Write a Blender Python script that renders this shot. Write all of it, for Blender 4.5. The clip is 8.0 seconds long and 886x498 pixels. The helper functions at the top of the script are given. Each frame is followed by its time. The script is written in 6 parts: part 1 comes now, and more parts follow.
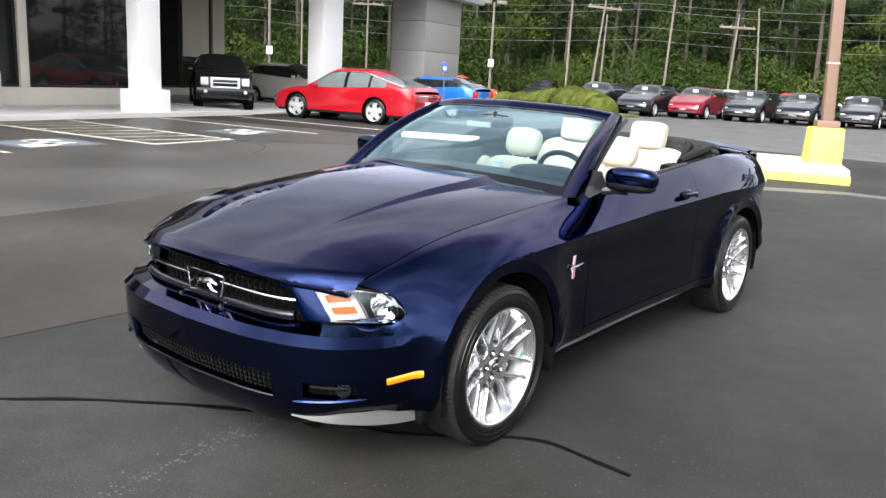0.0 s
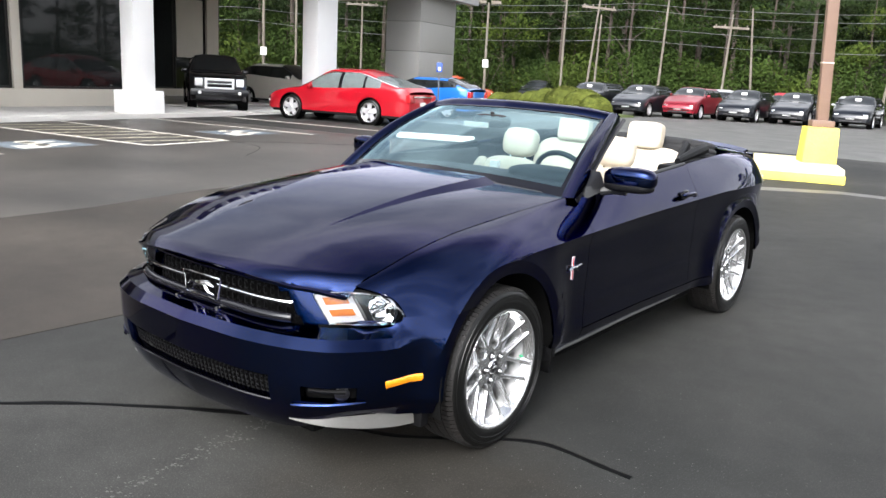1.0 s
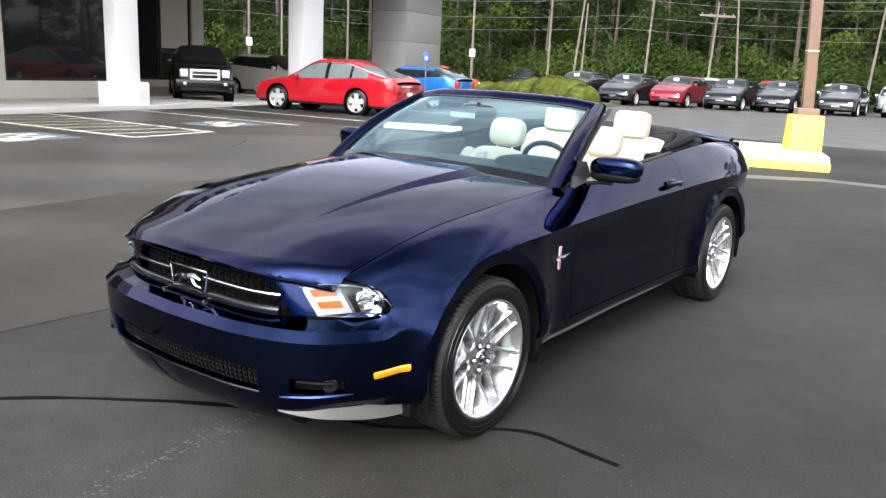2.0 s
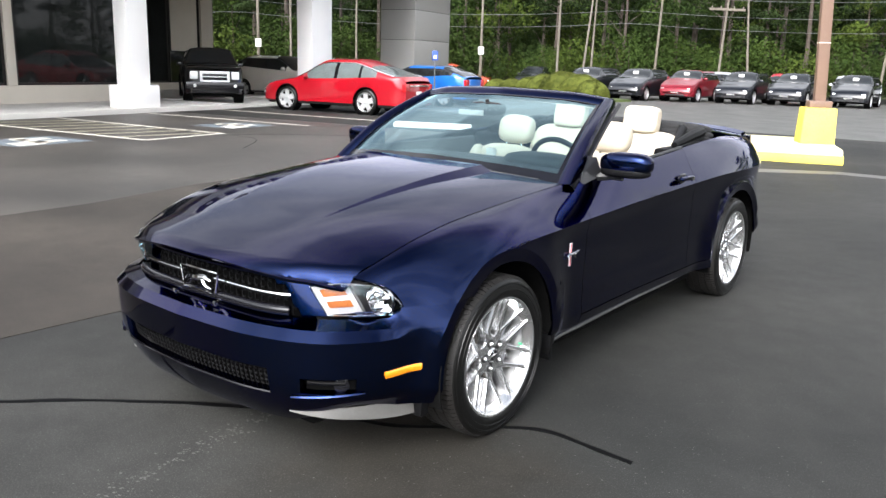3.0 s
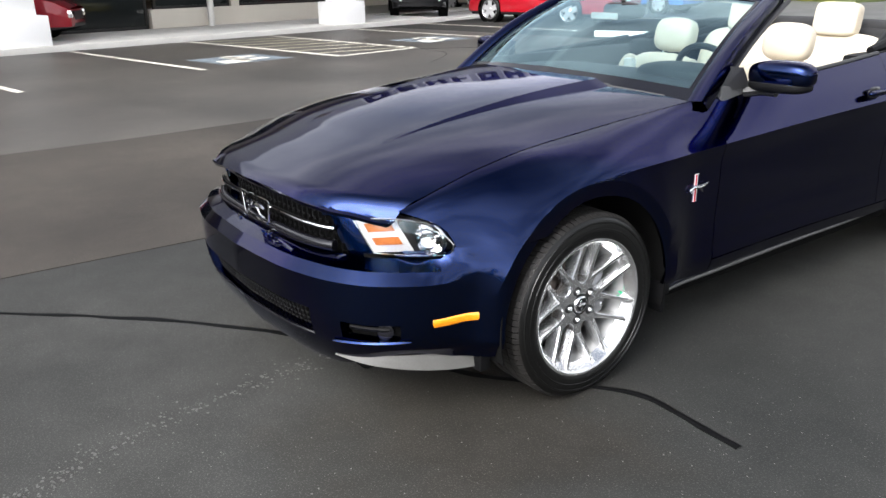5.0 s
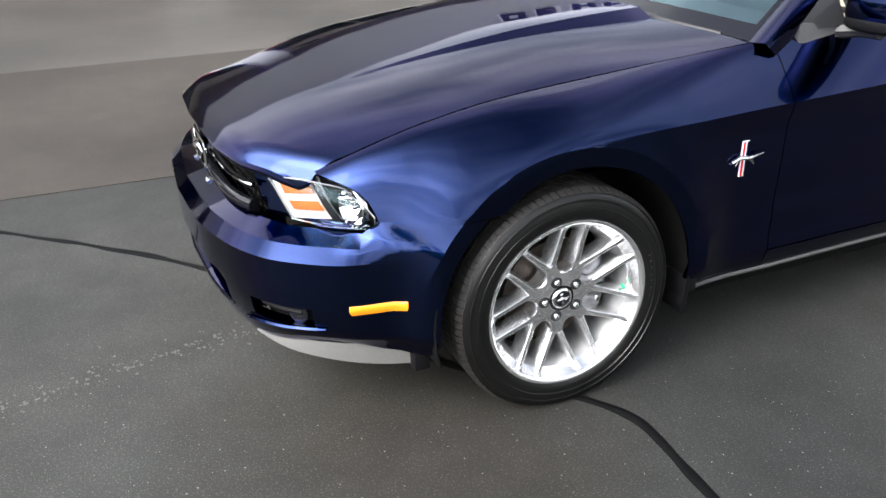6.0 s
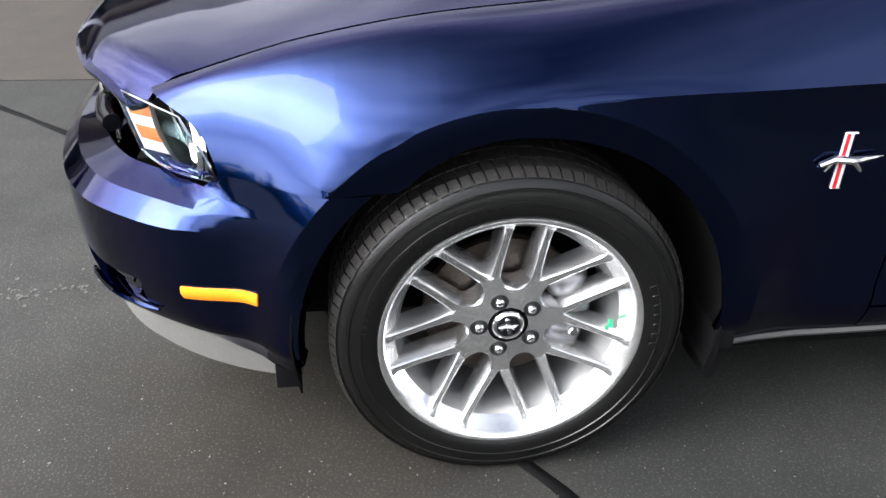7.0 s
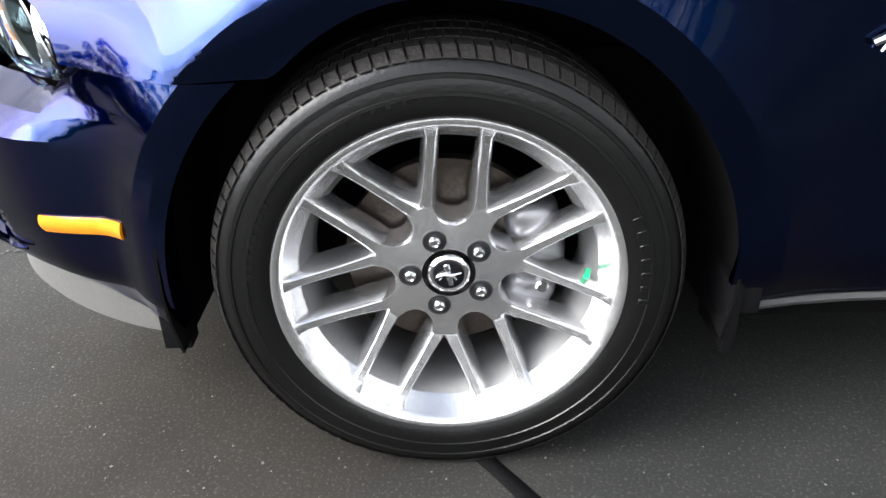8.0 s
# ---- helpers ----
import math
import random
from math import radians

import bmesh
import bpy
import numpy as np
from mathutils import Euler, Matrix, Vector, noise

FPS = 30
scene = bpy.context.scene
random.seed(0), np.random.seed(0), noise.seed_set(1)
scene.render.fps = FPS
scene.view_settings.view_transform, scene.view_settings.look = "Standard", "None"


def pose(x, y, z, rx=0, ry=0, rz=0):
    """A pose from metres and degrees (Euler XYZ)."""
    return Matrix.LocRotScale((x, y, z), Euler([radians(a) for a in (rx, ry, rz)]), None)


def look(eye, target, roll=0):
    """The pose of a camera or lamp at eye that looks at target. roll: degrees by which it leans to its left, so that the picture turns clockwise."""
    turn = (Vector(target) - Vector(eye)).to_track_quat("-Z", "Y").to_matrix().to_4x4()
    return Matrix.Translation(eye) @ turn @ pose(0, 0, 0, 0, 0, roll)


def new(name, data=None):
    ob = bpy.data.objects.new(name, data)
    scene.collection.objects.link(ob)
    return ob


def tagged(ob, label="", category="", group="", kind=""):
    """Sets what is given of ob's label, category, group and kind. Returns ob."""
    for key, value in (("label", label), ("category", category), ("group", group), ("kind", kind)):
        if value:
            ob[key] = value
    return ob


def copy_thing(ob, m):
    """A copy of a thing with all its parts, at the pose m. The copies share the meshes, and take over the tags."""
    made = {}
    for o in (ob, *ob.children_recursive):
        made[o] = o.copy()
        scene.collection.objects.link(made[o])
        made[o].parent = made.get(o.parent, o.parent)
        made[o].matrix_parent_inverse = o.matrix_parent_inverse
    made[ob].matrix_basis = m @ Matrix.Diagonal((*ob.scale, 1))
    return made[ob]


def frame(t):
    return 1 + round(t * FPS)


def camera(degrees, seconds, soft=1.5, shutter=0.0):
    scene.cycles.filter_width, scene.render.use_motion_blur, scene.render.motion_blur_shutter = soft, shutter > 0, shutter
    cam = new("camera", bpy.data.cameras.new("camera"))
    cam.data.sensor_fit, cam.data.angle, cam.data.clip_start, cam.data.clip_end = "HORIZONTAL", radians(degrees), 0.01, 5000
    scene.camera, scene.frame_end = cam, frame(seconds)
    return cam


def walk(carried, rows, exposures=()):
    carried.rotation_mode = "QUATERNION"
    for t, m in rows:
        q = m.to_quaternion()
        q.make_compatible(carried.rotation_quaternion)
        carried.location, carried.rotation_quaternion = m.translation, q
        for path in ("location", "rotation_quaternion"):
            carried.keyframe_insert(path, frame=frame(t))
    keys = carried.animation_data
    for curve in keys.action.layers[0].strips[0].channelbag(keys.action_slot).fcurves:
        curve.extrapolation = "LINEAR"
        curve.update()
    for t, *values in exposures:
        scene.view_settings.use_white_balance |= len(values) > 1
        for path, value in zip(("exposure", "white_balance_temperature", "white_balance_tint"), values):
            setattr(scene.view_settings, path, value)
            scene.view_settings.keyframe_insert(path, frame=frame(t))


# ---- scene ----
cam = camera(58.3, 8.0)
PATH = [
    (0, (2.688, -2.619, 1.52), (1.449, -1.107, 1.094), 3.1),
    (0.5, (2.676, -2.609, 1.521), (1.455, -1.083, 1.097), 3.4),
    (1, (2.661, -2.609, 1.517), (1.432, -1.089, 1.093), 3.0),
    (1.5, (2.669, -2.611, 1.523), (1.468, -1.074, 1.082), 3.0),
    (3, (2.666, -2.596, 1.519), (1.442, -1.08, 1.067), 1.8),
    (3.5, (2.669, -2.562, 1.508), (1.416, -1.074, 1.043), 2.0),
    (4, (2.75, -2.43, 1.499), (1.464, -0.984, 0.992), 2.5),
    (4.5, (2.741, -2.233, 1.482), (1.385, -0.881, 0.903), 1.6),
    (5, (2.725, -1.915, 1.475), (1.181, -0.83, 0.815), -0.8),
    (5.2, (2.716, -1.747, 1.456), (1.099, -0.792, 0.768), -1.6),
    (6.3, (2.496, -0.796, 1.418), (0.784, -0.28, 0.524), -1.4),
    (6.5, (2.407, -0.621, 1.386), (0.67, -0.249, 0.466), -1.6),
    (7, (2.097, -0.288, 1.231), (0.377, -0.072, 0.235), 1.8),
    (7.5, (1.882, -0.103, 1.035), (0.214, -0.002, -0.063), -0.3),
    (8, (1.877, 0.019, 0.932), (0.119, -0.027, -0.022), -1.8),
]
walk(cam, [(t, look(eye, target, roll)) for t, eye, target, roll in PATH], [(0.0, -0.02), (4.0, -0.05), (4.5, -0.10), (5.2, -0.12), (6.5, 0.46), (7.0, 0.36), (7.5, 0.30), (8.0, 0.38)])

# ---- light: hazy afternoon sun from before the car's driver's side, sky all round ----
SUN_AZ, SUN_EL = radians(165), radians(40)      # azimuth from +y towards +x
world = bpy.data.worlds.new("world")
scene.world = world
world.use_nodes = True
wt = world.node_tree
sky = wt.nodes.new("ShaderNodeTexSky")
sky.sky_type, sky.sun_disc = "NISHITA", False
sky.sun_elevation, sky.sun_rotation = SUN_EL, SUN_AZ
sky.dust_density, sky.ozone_density = 2.0, 1.0
background = wt.nodes["Background"]
clouds = wt.nodes.new("ShaderNodeTexNoise")
clouds.inputs["Scale"].default_value, clouds.inputs["Detail"].default_value, clouds.inputs["Roughness"].default_value = 2.0, 3, 0.45
cramp = wt.nodes.new("ShaderNodeValToRGB")
cramp.color_ramp.elements[0].position, cramp.color_ramp.elements[1].position = 0.25, 0.74
wcoord = wt.nodes.new("ShaderNodeTexCoord")
wmap = wt.nodes.new("ShaderNodeMapping")
wmap.inputs["Scale"].default_value = (1, 1, 2.6)
wmix = wt.nodes.new("ShaderNodeMix")
wmix.data_type = "RGBA"
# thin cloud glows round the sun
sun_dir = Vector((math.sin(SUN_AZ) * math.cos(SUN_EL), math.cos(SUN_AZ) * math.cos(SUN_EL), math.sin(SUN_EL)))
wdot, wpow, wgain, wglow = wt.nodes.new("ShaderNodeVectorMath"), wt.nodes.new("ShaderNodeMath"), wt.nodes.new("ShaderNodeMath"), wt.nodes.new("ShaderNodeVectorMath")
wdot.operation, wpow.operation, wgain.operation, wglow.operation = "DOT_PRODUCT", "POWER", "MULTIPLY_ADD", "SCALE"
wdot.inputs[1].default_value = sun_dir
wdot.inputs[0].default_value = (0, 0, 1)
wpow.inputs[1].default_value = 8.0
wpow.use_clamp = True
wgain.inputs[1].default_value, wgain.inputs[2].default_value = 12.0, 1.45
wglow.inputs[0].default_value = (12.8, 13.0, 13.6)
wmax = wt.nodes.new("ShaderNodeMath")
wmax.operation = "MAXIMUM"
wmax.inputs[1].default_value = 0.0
wt.links.new(wcoord.outputs["Generated"], wmap.inputs["Vector"])
wt.links.new(wmap.outputs["Vector"], clouds.inputs["Vector"])
wt.links.new(clouds.outputs["Fac"], cramp.inputs["Fac"])
wveil = wt.nodes.new("ShaderNodeMath")
wveil.operation, wveil.use_clamp = "MULTIPLY_ADD", True
wveil.inputs[1].default_value = 0.40
wt.links.new(wpow.outputs[0], wveil.inputs[0])
# the cloud deck thins out overhead
wsep, wthin, wdeck = wt.nodes.new("ShaderNodeSeparateXYZ"), wt.nodes.new("ShaderNodeMapRange"), wt.nodes.new("ShaderNodeMath")
wthin.inputs["From Min"].default_value, wthin.inputs["From Max"].default_value = 0.64, 0.95
wthin.inputs["To Min"].default_value, wthin.inputs["To Max"].default_value = 1.0, 0.15
wdeck.operation = "MULTIPLY"
wt.links.new(wcoord.outputs["Generated"], wsep.inputs[0])
wt.links.new(wsep.outputs["Z"], wthin.inputs["Value"])
wt.links.new(cramp.outputs["Color"], wdeck.inputs[0])
wt.links.new(wthin.outputs["Result"], wdeck.inputs[1])
# pale haze towards the horizon
whaze, wsum = wt.nodes.new("ShaderNodeMapRange"), wt.nodes.new("ShaderNodeMath")
whaze.inputs["From Min"].default_value, whaze.inputs["From Max"].default_value = 0.02, 0.55
whaze.inputs["To Min"].default_value, whaze.inputs["To Max"].default_value = 0.34, 0.0
wsum.operation = "ADD"
wt.links.new(wsep.outputs["Z"], whaze.inputs["Value"])
wt.links.new(wdeck.outputs[0], wsum.inputs[0])
wt.links.new(whaze.outputs["Result"], wsum.inputs[1])
wt.links.new(wsum.outputs[0], wveil.inputs[2])
wt.links.new(wveil.outputs[0], wmix.inputs["Factor"])
wt.links.new(sky.outputs["Color"], wmix.inputs["A"])
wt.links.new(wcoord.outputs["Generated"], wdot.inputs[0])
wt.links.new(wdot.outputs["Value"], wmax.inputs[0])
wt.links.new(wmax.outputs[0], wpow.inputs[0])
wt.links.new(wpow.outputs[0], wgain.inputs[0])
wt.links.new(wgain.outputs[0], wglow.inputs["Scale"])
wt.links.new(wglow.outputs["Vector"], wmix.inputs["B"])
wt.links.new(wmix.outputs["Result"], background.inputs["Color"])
background.inputs["Strength"].default_value = 0.15

sun_data = bpy.data.lights.new("sun", "SUN")
sun_data.energy, sun_data.angle, sun_data.color = 1.6, radians(30), (1.0, 0.84, 0.64)
sun = new("sun", sun_data)
sun.matrix_world = look(sun_dir * 60, (0, 0, 0))

# ---- materials ----
def mat(name, color, rough=0.6, metal=0.0, spread=0.12, scale=8.0, fine=90.0, bump=0.0, coat=0.0, spec=0.5, vary=0.0, dirt=None):
    """A surface with colour variation at two scales, fine relief, and an optional second tone."""
    m = bpy.data.materials.new(name)
    m.use_nodes = True
    t = m.node_tree
    b = t.nodes["Principled BSDF"]
    b.inputs["Roughness"].default_value, b.inputs["Metallic"].default_value = rough, metal
    b.inputs["Coat Weight"].default_value, b.inputs["Coat Roughness"].default_value = coat, 0.02
    b.inputs["Specular IOR Level"].default_value = spec
    co = t.nodes.new("ShaderNodeTexCoord")
    big, small = t.nodes.new("ShaderNodeTexNoise"), t.nodes.new("ShaderNodeTexNoise")
    big.inputs["Scale"].default_value, small.inputs["Scale"].default_value = scale, fine
    big.inputs["Detail"].default_value = small.inputs["Detail"].default_value = 5
    add = t.nodes.new("ShaderNodeMath")
    add.operation = "ADD"
    for n in (big, small):
        t.links.new(co.outputs["Object"], n.inputs["Vector"])
    t.links.new(big.outputs["Fac"], add.inputs[0])
    t.links.new(small.outputs["Fac"], add.inputs[1])
    ramp = t.nodes.new("ShaderNodeMapRange")
    ramp.inputs["From Min"].default_value, ramp.inputs["From Max"].default_value = 0.6, 1.4
    t.links.new(add.outputs[0], ramp.inputs["Value"])
    mix = t.nodes.new("ShaderNodeMix")
    mix.data_type = "RGBA"
    c = Vector(color)
    lo, hi = c * (1 - spread), c * (1 + spread)
    if dirt:
        lo = Vector(dirt)
    mix.inputs["A"].default_value, mix.inputs["B"].default_value = (*lo, 1), (*hi, 1)
    t.links.new(ramp.outputs["Result"], mix.inputs["Factor"])
    out = mix.outputs["Result"]
    if vary:
        info, hsv = t.nodes.new("ShaderNodeObjectInfo"), t.nodes.new("ShaderNodeHueSaturation")
        mr = t.nodes.new("ShaderNodeMapRange")
        mr.inputs["To Min"].default_value, mr.inputs["To Max"].default_value = 1 - vary, 1 + vary
        t.links.new(info.outputs["Random"], mr.inputs["Value"])
        t.links.new(mr.outputs["Result"], hsv.inputs["Value"])
        t.links.new(out, hsv.inputs["Color"])
        out = hsv.outputs["Color"]
    t.links.new(out, b.inputs["Base Color"])
    if bump:
        bp = t.nodes.new("ShaderNodeBump")
        bp.inputs["Strength"].default_value, bp.inputs["Distance"].default_value = bump, 0.004
        t.links.new(small.outputs["Fac"], bp.inputs["Height"])
        t.links.new(bp.outputs["Normal"], b.inputs["Normal"])
    return m


def glass(name, tint=(0.75, 0.85, 0.85), clear=0.8, rough=0.0, ior=2.0):
    """Thin sheet glass: mostly clear, with a true gloss on top."""
    m = bpy.data.materials.new(name)
    m.use_nodes = True
    t = m.node_tree
    t.nodes.remove(t.nodes["Principled BSDF"])
    gloss, clr, mixer, fr = (t.nodes.new(k) for k in ("ShaderNodeBsdfGlossy", "ShaderNodeBsdfTransparent", "ShaderNodeMixShader", "ShaderNodeFresnel"))
    fr.inputs["IOR"].default_value = ior
    clr.inputs["Color"].default_value = (*[clear * v for v in tint], 1)
    gloss.inputs["Roughness"].default_value = rough
    gloss.inputs["Color"].default_value = (0.66, 0.93, 1.0, 1)
    t.links.new(fr.outputs[0], mixer.inputs[0])
    t.links.new(clr.outputs[0], mixer.inputs[1])
    t.links.new(gloss.outputs[0], mixer.inputs[2])
    t.links.new(mixer.outputs[0], t.nodes["Material Output"].inputs["Surface"])
    return m


def paint(name, color, metal=0.25, rough=0.32):
    return mat(name, color, rough, metal, 0.05, 3.0, 700.0, 0.0, coat=1.0, spec=0.15)


def asphalt(name, base, warm, scale, rough=0.5, spec=0.5, stain=None):
    """Worn asphalt: fine light stones in dark binder, broad stains and dull patches."""
    m = bpy.data.materials.new(name)
    m.use_nodes = True
    t = m.node_tree
    b = t.nodes["Principled BSDF"]
    co = t.nodes.new("ShaderNodeTexCoord")
    n1, n2, n3, vo = (t.nodes.new("ShaderNodeTexNoise"), t.nodes.new("ShaderNodeTexNoise"), t.nodes.new("ShaderNodeTexNoise"), t.nodes.new("ShaderNodeTexVoronoi"))
    for n, s, d in ((n1, 0.35 * scale, 6), (n2, 5.0, 8), (n3, 170.0, 3)):
        n.inputs["Scale"].default_value, n.inputs["Detail"].default_value = s, d
    vo.inputs["Scale"].default_value = 130.0
    for n in (n1, n2, n3, vo):
        t.links.new(co.outputs["Object"], n.inputs["Vector"])
    r1 = t.nodes.new("ShaderNodeValToRGB")
    r1.color_ramp.elements[0].position, r1.color_ramp.elements[1].position = 0.3, 0.72
    r1.color_ramp.elements[0].color, r1.color_ramp.elements[1].color = (*[v * 0.66 for v in base], 1), (*[v * 1.42 for v in warm], 1)
    t.links.new(n1.outputs["Fac"], r1.inputs["Fac"])
    r2 = t.nodes.new("ShaderNodeMapRange")
    r2.inputs["From Min"].default_value, r2.inputs["From Max"].default_value = 0.35, 0.7
    r2.inputs["To Min"].default_value, r2.inputs["To Max"].default_value = 0.89, 1.12
    t.links.new(n2.outputs["Fac"], r2.inputs["Value"])
    stone = t.nodes.new("ShaderNodeMapRange")
    stone.inputs["From Min"].default_value, stone.inputs["From Max"].default_value = 0.0, 0.42
    stone.inputs["To Min"].default_value, stone.inputs["To Max"].default_value = 1.28, 0.82
    t.links.new(vo.outputs["Distance"], stone.inputs["Value"])
    grit = t.nodes.new("ShaderNodeMapRange")
    grit.inputs["From Min"].default_value, grit.inputs["From Max"].default_value = 0.56, 0.72
    grit.inputs["To Min"].default_value, grit.inputs["To Max"].default_value = 0.92, 2.1
    t.links.new(n3.outputs["Fac"], grit.inputs["Value"])
    mul1, mul2, scl = t.nodes.new("ShaderNodeMath"), t.nodes.new("ShaderNodeMath"), t.nodes.new("ShaderNodeVectorMath")
    mul1.operation = mul2.operation = "MULTIPLY"
    scl.operation = "SCALE"
    t.links.new(r2.outputs[0], mul1.inputs[0])
    t.links.new(stone.outputs[0], mul1.inputs[1])
    t.links.new(mul1.outputs[0], mul2.inputs[0])
    t.links.new(grit.outputs[0], mul2.inputs[1])
    t.links.new(r1.outputs["Color"], scl.inputs[0])
    t.links.new(mul2.outputs[0], scl.inputs["Scale"])
    out = scl.outputs["Vector"]
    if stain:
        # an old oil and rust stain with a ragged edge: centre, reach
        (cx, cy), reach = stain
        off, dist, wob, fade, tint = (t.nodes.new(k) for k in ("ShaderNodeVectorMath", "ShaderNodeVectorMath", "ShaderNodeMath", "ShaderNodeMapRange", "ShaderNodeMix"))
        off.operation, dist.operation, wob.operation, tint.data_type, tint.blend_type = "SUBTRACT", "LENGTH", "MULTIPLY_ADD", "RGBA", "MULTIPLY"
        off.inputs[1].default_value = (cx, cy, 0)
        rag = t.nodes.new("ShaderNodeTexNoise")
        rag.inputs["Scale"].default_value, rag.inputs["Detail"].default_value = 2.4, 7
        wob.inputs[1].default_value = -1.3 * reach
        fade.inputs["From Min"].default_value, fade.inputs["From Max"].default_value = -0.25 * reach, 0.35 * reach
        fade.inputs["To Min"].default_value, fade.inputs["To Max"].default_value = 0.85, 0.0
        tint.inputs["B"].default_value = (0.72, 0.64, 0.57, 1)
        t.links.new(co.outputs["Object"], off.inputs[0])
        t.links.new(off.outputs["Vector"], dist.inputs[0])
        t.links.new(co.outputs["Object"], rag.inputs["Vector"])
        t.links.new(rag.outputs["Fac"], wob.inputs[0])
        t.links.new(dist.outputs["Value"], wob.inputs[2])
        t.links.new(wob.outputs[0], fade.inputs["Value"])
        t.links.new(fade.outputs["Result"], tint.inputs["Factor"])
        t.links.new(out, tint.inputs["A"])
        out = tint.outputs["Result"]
    t.links.new(out, b.inputs["Base Color"])
    b.inputs["Roughness"].default_value = rough
    b.inputs["Specular IOR Level"].default_value = spec
    bp = t.nodes.new("ShaderNodeBump")
    bp.inputs["Strength"].default_value, bp.inputs["Distance"].default_value = 0.32, 0.004
    t.links.new(stone.outputs[0], bp.inputs["Height"])
    t.links.new(bp.outputs["Normal"], b.inputs["Normal"])
    return m


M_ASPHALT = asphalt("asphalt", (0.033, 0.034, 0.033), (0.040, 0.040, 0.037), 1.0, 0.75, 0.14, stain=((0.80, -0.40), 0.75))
M_PATCH = asphalt("asphalt_sealed", (0.040, 0.034, 0.028), (0.046, 0.039, 0.032), 1.6, 0.68, 0.3)
M_OLDASPHALT = asphalt("asphalt_worn_sheen", (0.050, 0.046, 0.040), (0.062, 0.056, 0.049), 1.3)
M_PALEASPHALT = asphalt("asphalt_pale", (0.075, 0.073, 0.068), (0.095, 0.092, 0.085), 2.5)
M_TAR = mat("tar", (0.003, 0.003, 0.0033), 0.6, 0, 0.3, 12, 60, 0.3, spec=0.08)
M_STRIPE = mat("road_paint", (0.72, 0.69, 0.61), 0.7, 0, 0.1, 5, 45, 0.4, dirt=(0.34, 0.32, 0.27))
M_STRIPE_OLD = mat("road_paint_worn", (0.58, 0.54, 0.40), 0.75, 0, 0.1, 7, 55, 0.4, dirt=(0.12, 0.11, 0.085))
M_BLUEPAINT = mat("road_paint_blue", (0.15, 0.185, 0.215), 0.8, 0, 0.15, 3, 40, 0.3, dirt=(0.050, 0.052, 0.055))
M_CONCRETE = mat("concrete", (0.58, 0.56, 0.52), 0.85, 0, 0.14, 1.5, 60, 0.3)
M_STUCCO = mat("white_stucco", (0.80, 0.79, 0.77), 0.8, 0, 0.03, 1.2, 160, 0.25)
M_BEIGE = mat("beige_stucco", (0.55, 0.51, 0.44), 0.85, 0, 0.06, 1.5, 160, 0.25)
M_TAN = mat("tan_panel", (0.34, 0.29, 0.24), 0.6, 0, 0.05, 0.8, 90, 0.1)
M_FASCIA = mat("silver_fascia_panel", (0.40, 0.40, 0.40), 0.5, 0.1, 0.05, 0.6, 60, 0.05)
M_ALU = mat("composite_panel", (0.27, 0.262, 0.245), 0.45, 0.1, 0.05, 0.6, 60, 0.05)
M_FRAMEDARK = mat("bronze_frame", (0.018, 0.016, 0.015), 0.4, 0.4, 0.2, 6, 90)
M_WINDOW = mat("tinted_window", (0.010, 0.012, 0.012), 0.03, 0.0, 0.2, 1, 6, spec=0.20)
M_YELLOW = mat("yellow_paint", (0.86, 0.70, 0.07), 0.65, 0, 0.08, 3, 40, 0.3, dirt=(0.74, 0.60, 0.12))
M_YELLOWTOP = mat("faded_yellow_paint", (0.78, 0.70, 0.34), 0.75, 0, 0.10, 4, 40, 0.3, dirt=(0.66, 0.62, 0.42))
M_POLE = mat("brown_pole_paint", (0.17, 0.105, 0.075), 0.55, 0, 0.12, 4, 50, 0.1)
M_WOODPOLE = mat("weathered_pole", (0.15, 0.13, 0.105), 0.9, 0, 0.25, 6, 60, 0.4)
M_WIRE = mat("wire", (0.12, 0.12, 0.12), 0.5, 0.2, 0.1, 5, 50)
M_BARK = mat("bark", (0.055, 0.043, 0.034), 0.95, 0, 0.35, 5, 40, 0.8, vary=0.3)
M_GRASS = mat("grass_verge", (0.075, 0.10, 0.03), 0.95, 0, 0.4, 1.0, 30, 0.8)
M_NAVY = paint("navy_metallic_paint", (0.0010, 0.0095, 0.052), 1.0, 0.15)
M_NAVY.node_tree.nodes["Principled BSDF"].inputs["Coat IOR"].default_value = 1.28
M_NAVY.node_tree.nodes["Principled BSDF"].inputs["Specular Tint"].default_value = (0.02, 0.09, 0.42, 1)
M_GRILLE = mat("grille_plastic", (0.004, 0.004, 0.0045), 0.55, 0, 0.2, 12, 120, 0.1, spec=0.1)
M_BLACK = mat("black_plastic", (0.012, 0.012, 0.013), 0.5, 0, 0.2, 12, 120, 0.15)
M_GLOSSBLACK = mat("gloss_black", (0.006, 0.006, 0.008), 0.08, 0, 0.2, 12, 120)
# near-black that puts the shade of wells, backings and undersides into colour
M_DARK = mat("recess_shade", (0.004, 0.004, 0.004), 0.95, 0, 0.2, 8, 60, spec=0.05)
M_LIP = mat("grey_chin_plastic", (0.075, 0.073, 0.068), 0.5, 0, 0.12, 8, 140, 0.15)
M_SILLGREY = mat("sill_plastic", (0.052, 0.051, 0.050), 0.5, 0, 0.12, 8, 140, 0.15)
M_CHROME = mat("chrome", (0.80, 0.80, 0.80), 0.07, 1.0, 0.03, 6, 80)
M_ALLOY = mat("machined_alloy", (0.80, 0.80, 0.80), 0.24, 0.94, 0.04, 6, 240, 0.05)
M_ALLOYDARK = mat("painted_alloy_grey", (0.30, 0.30, 0.31), 0.35, 0.8, 0.08, 8, 160)
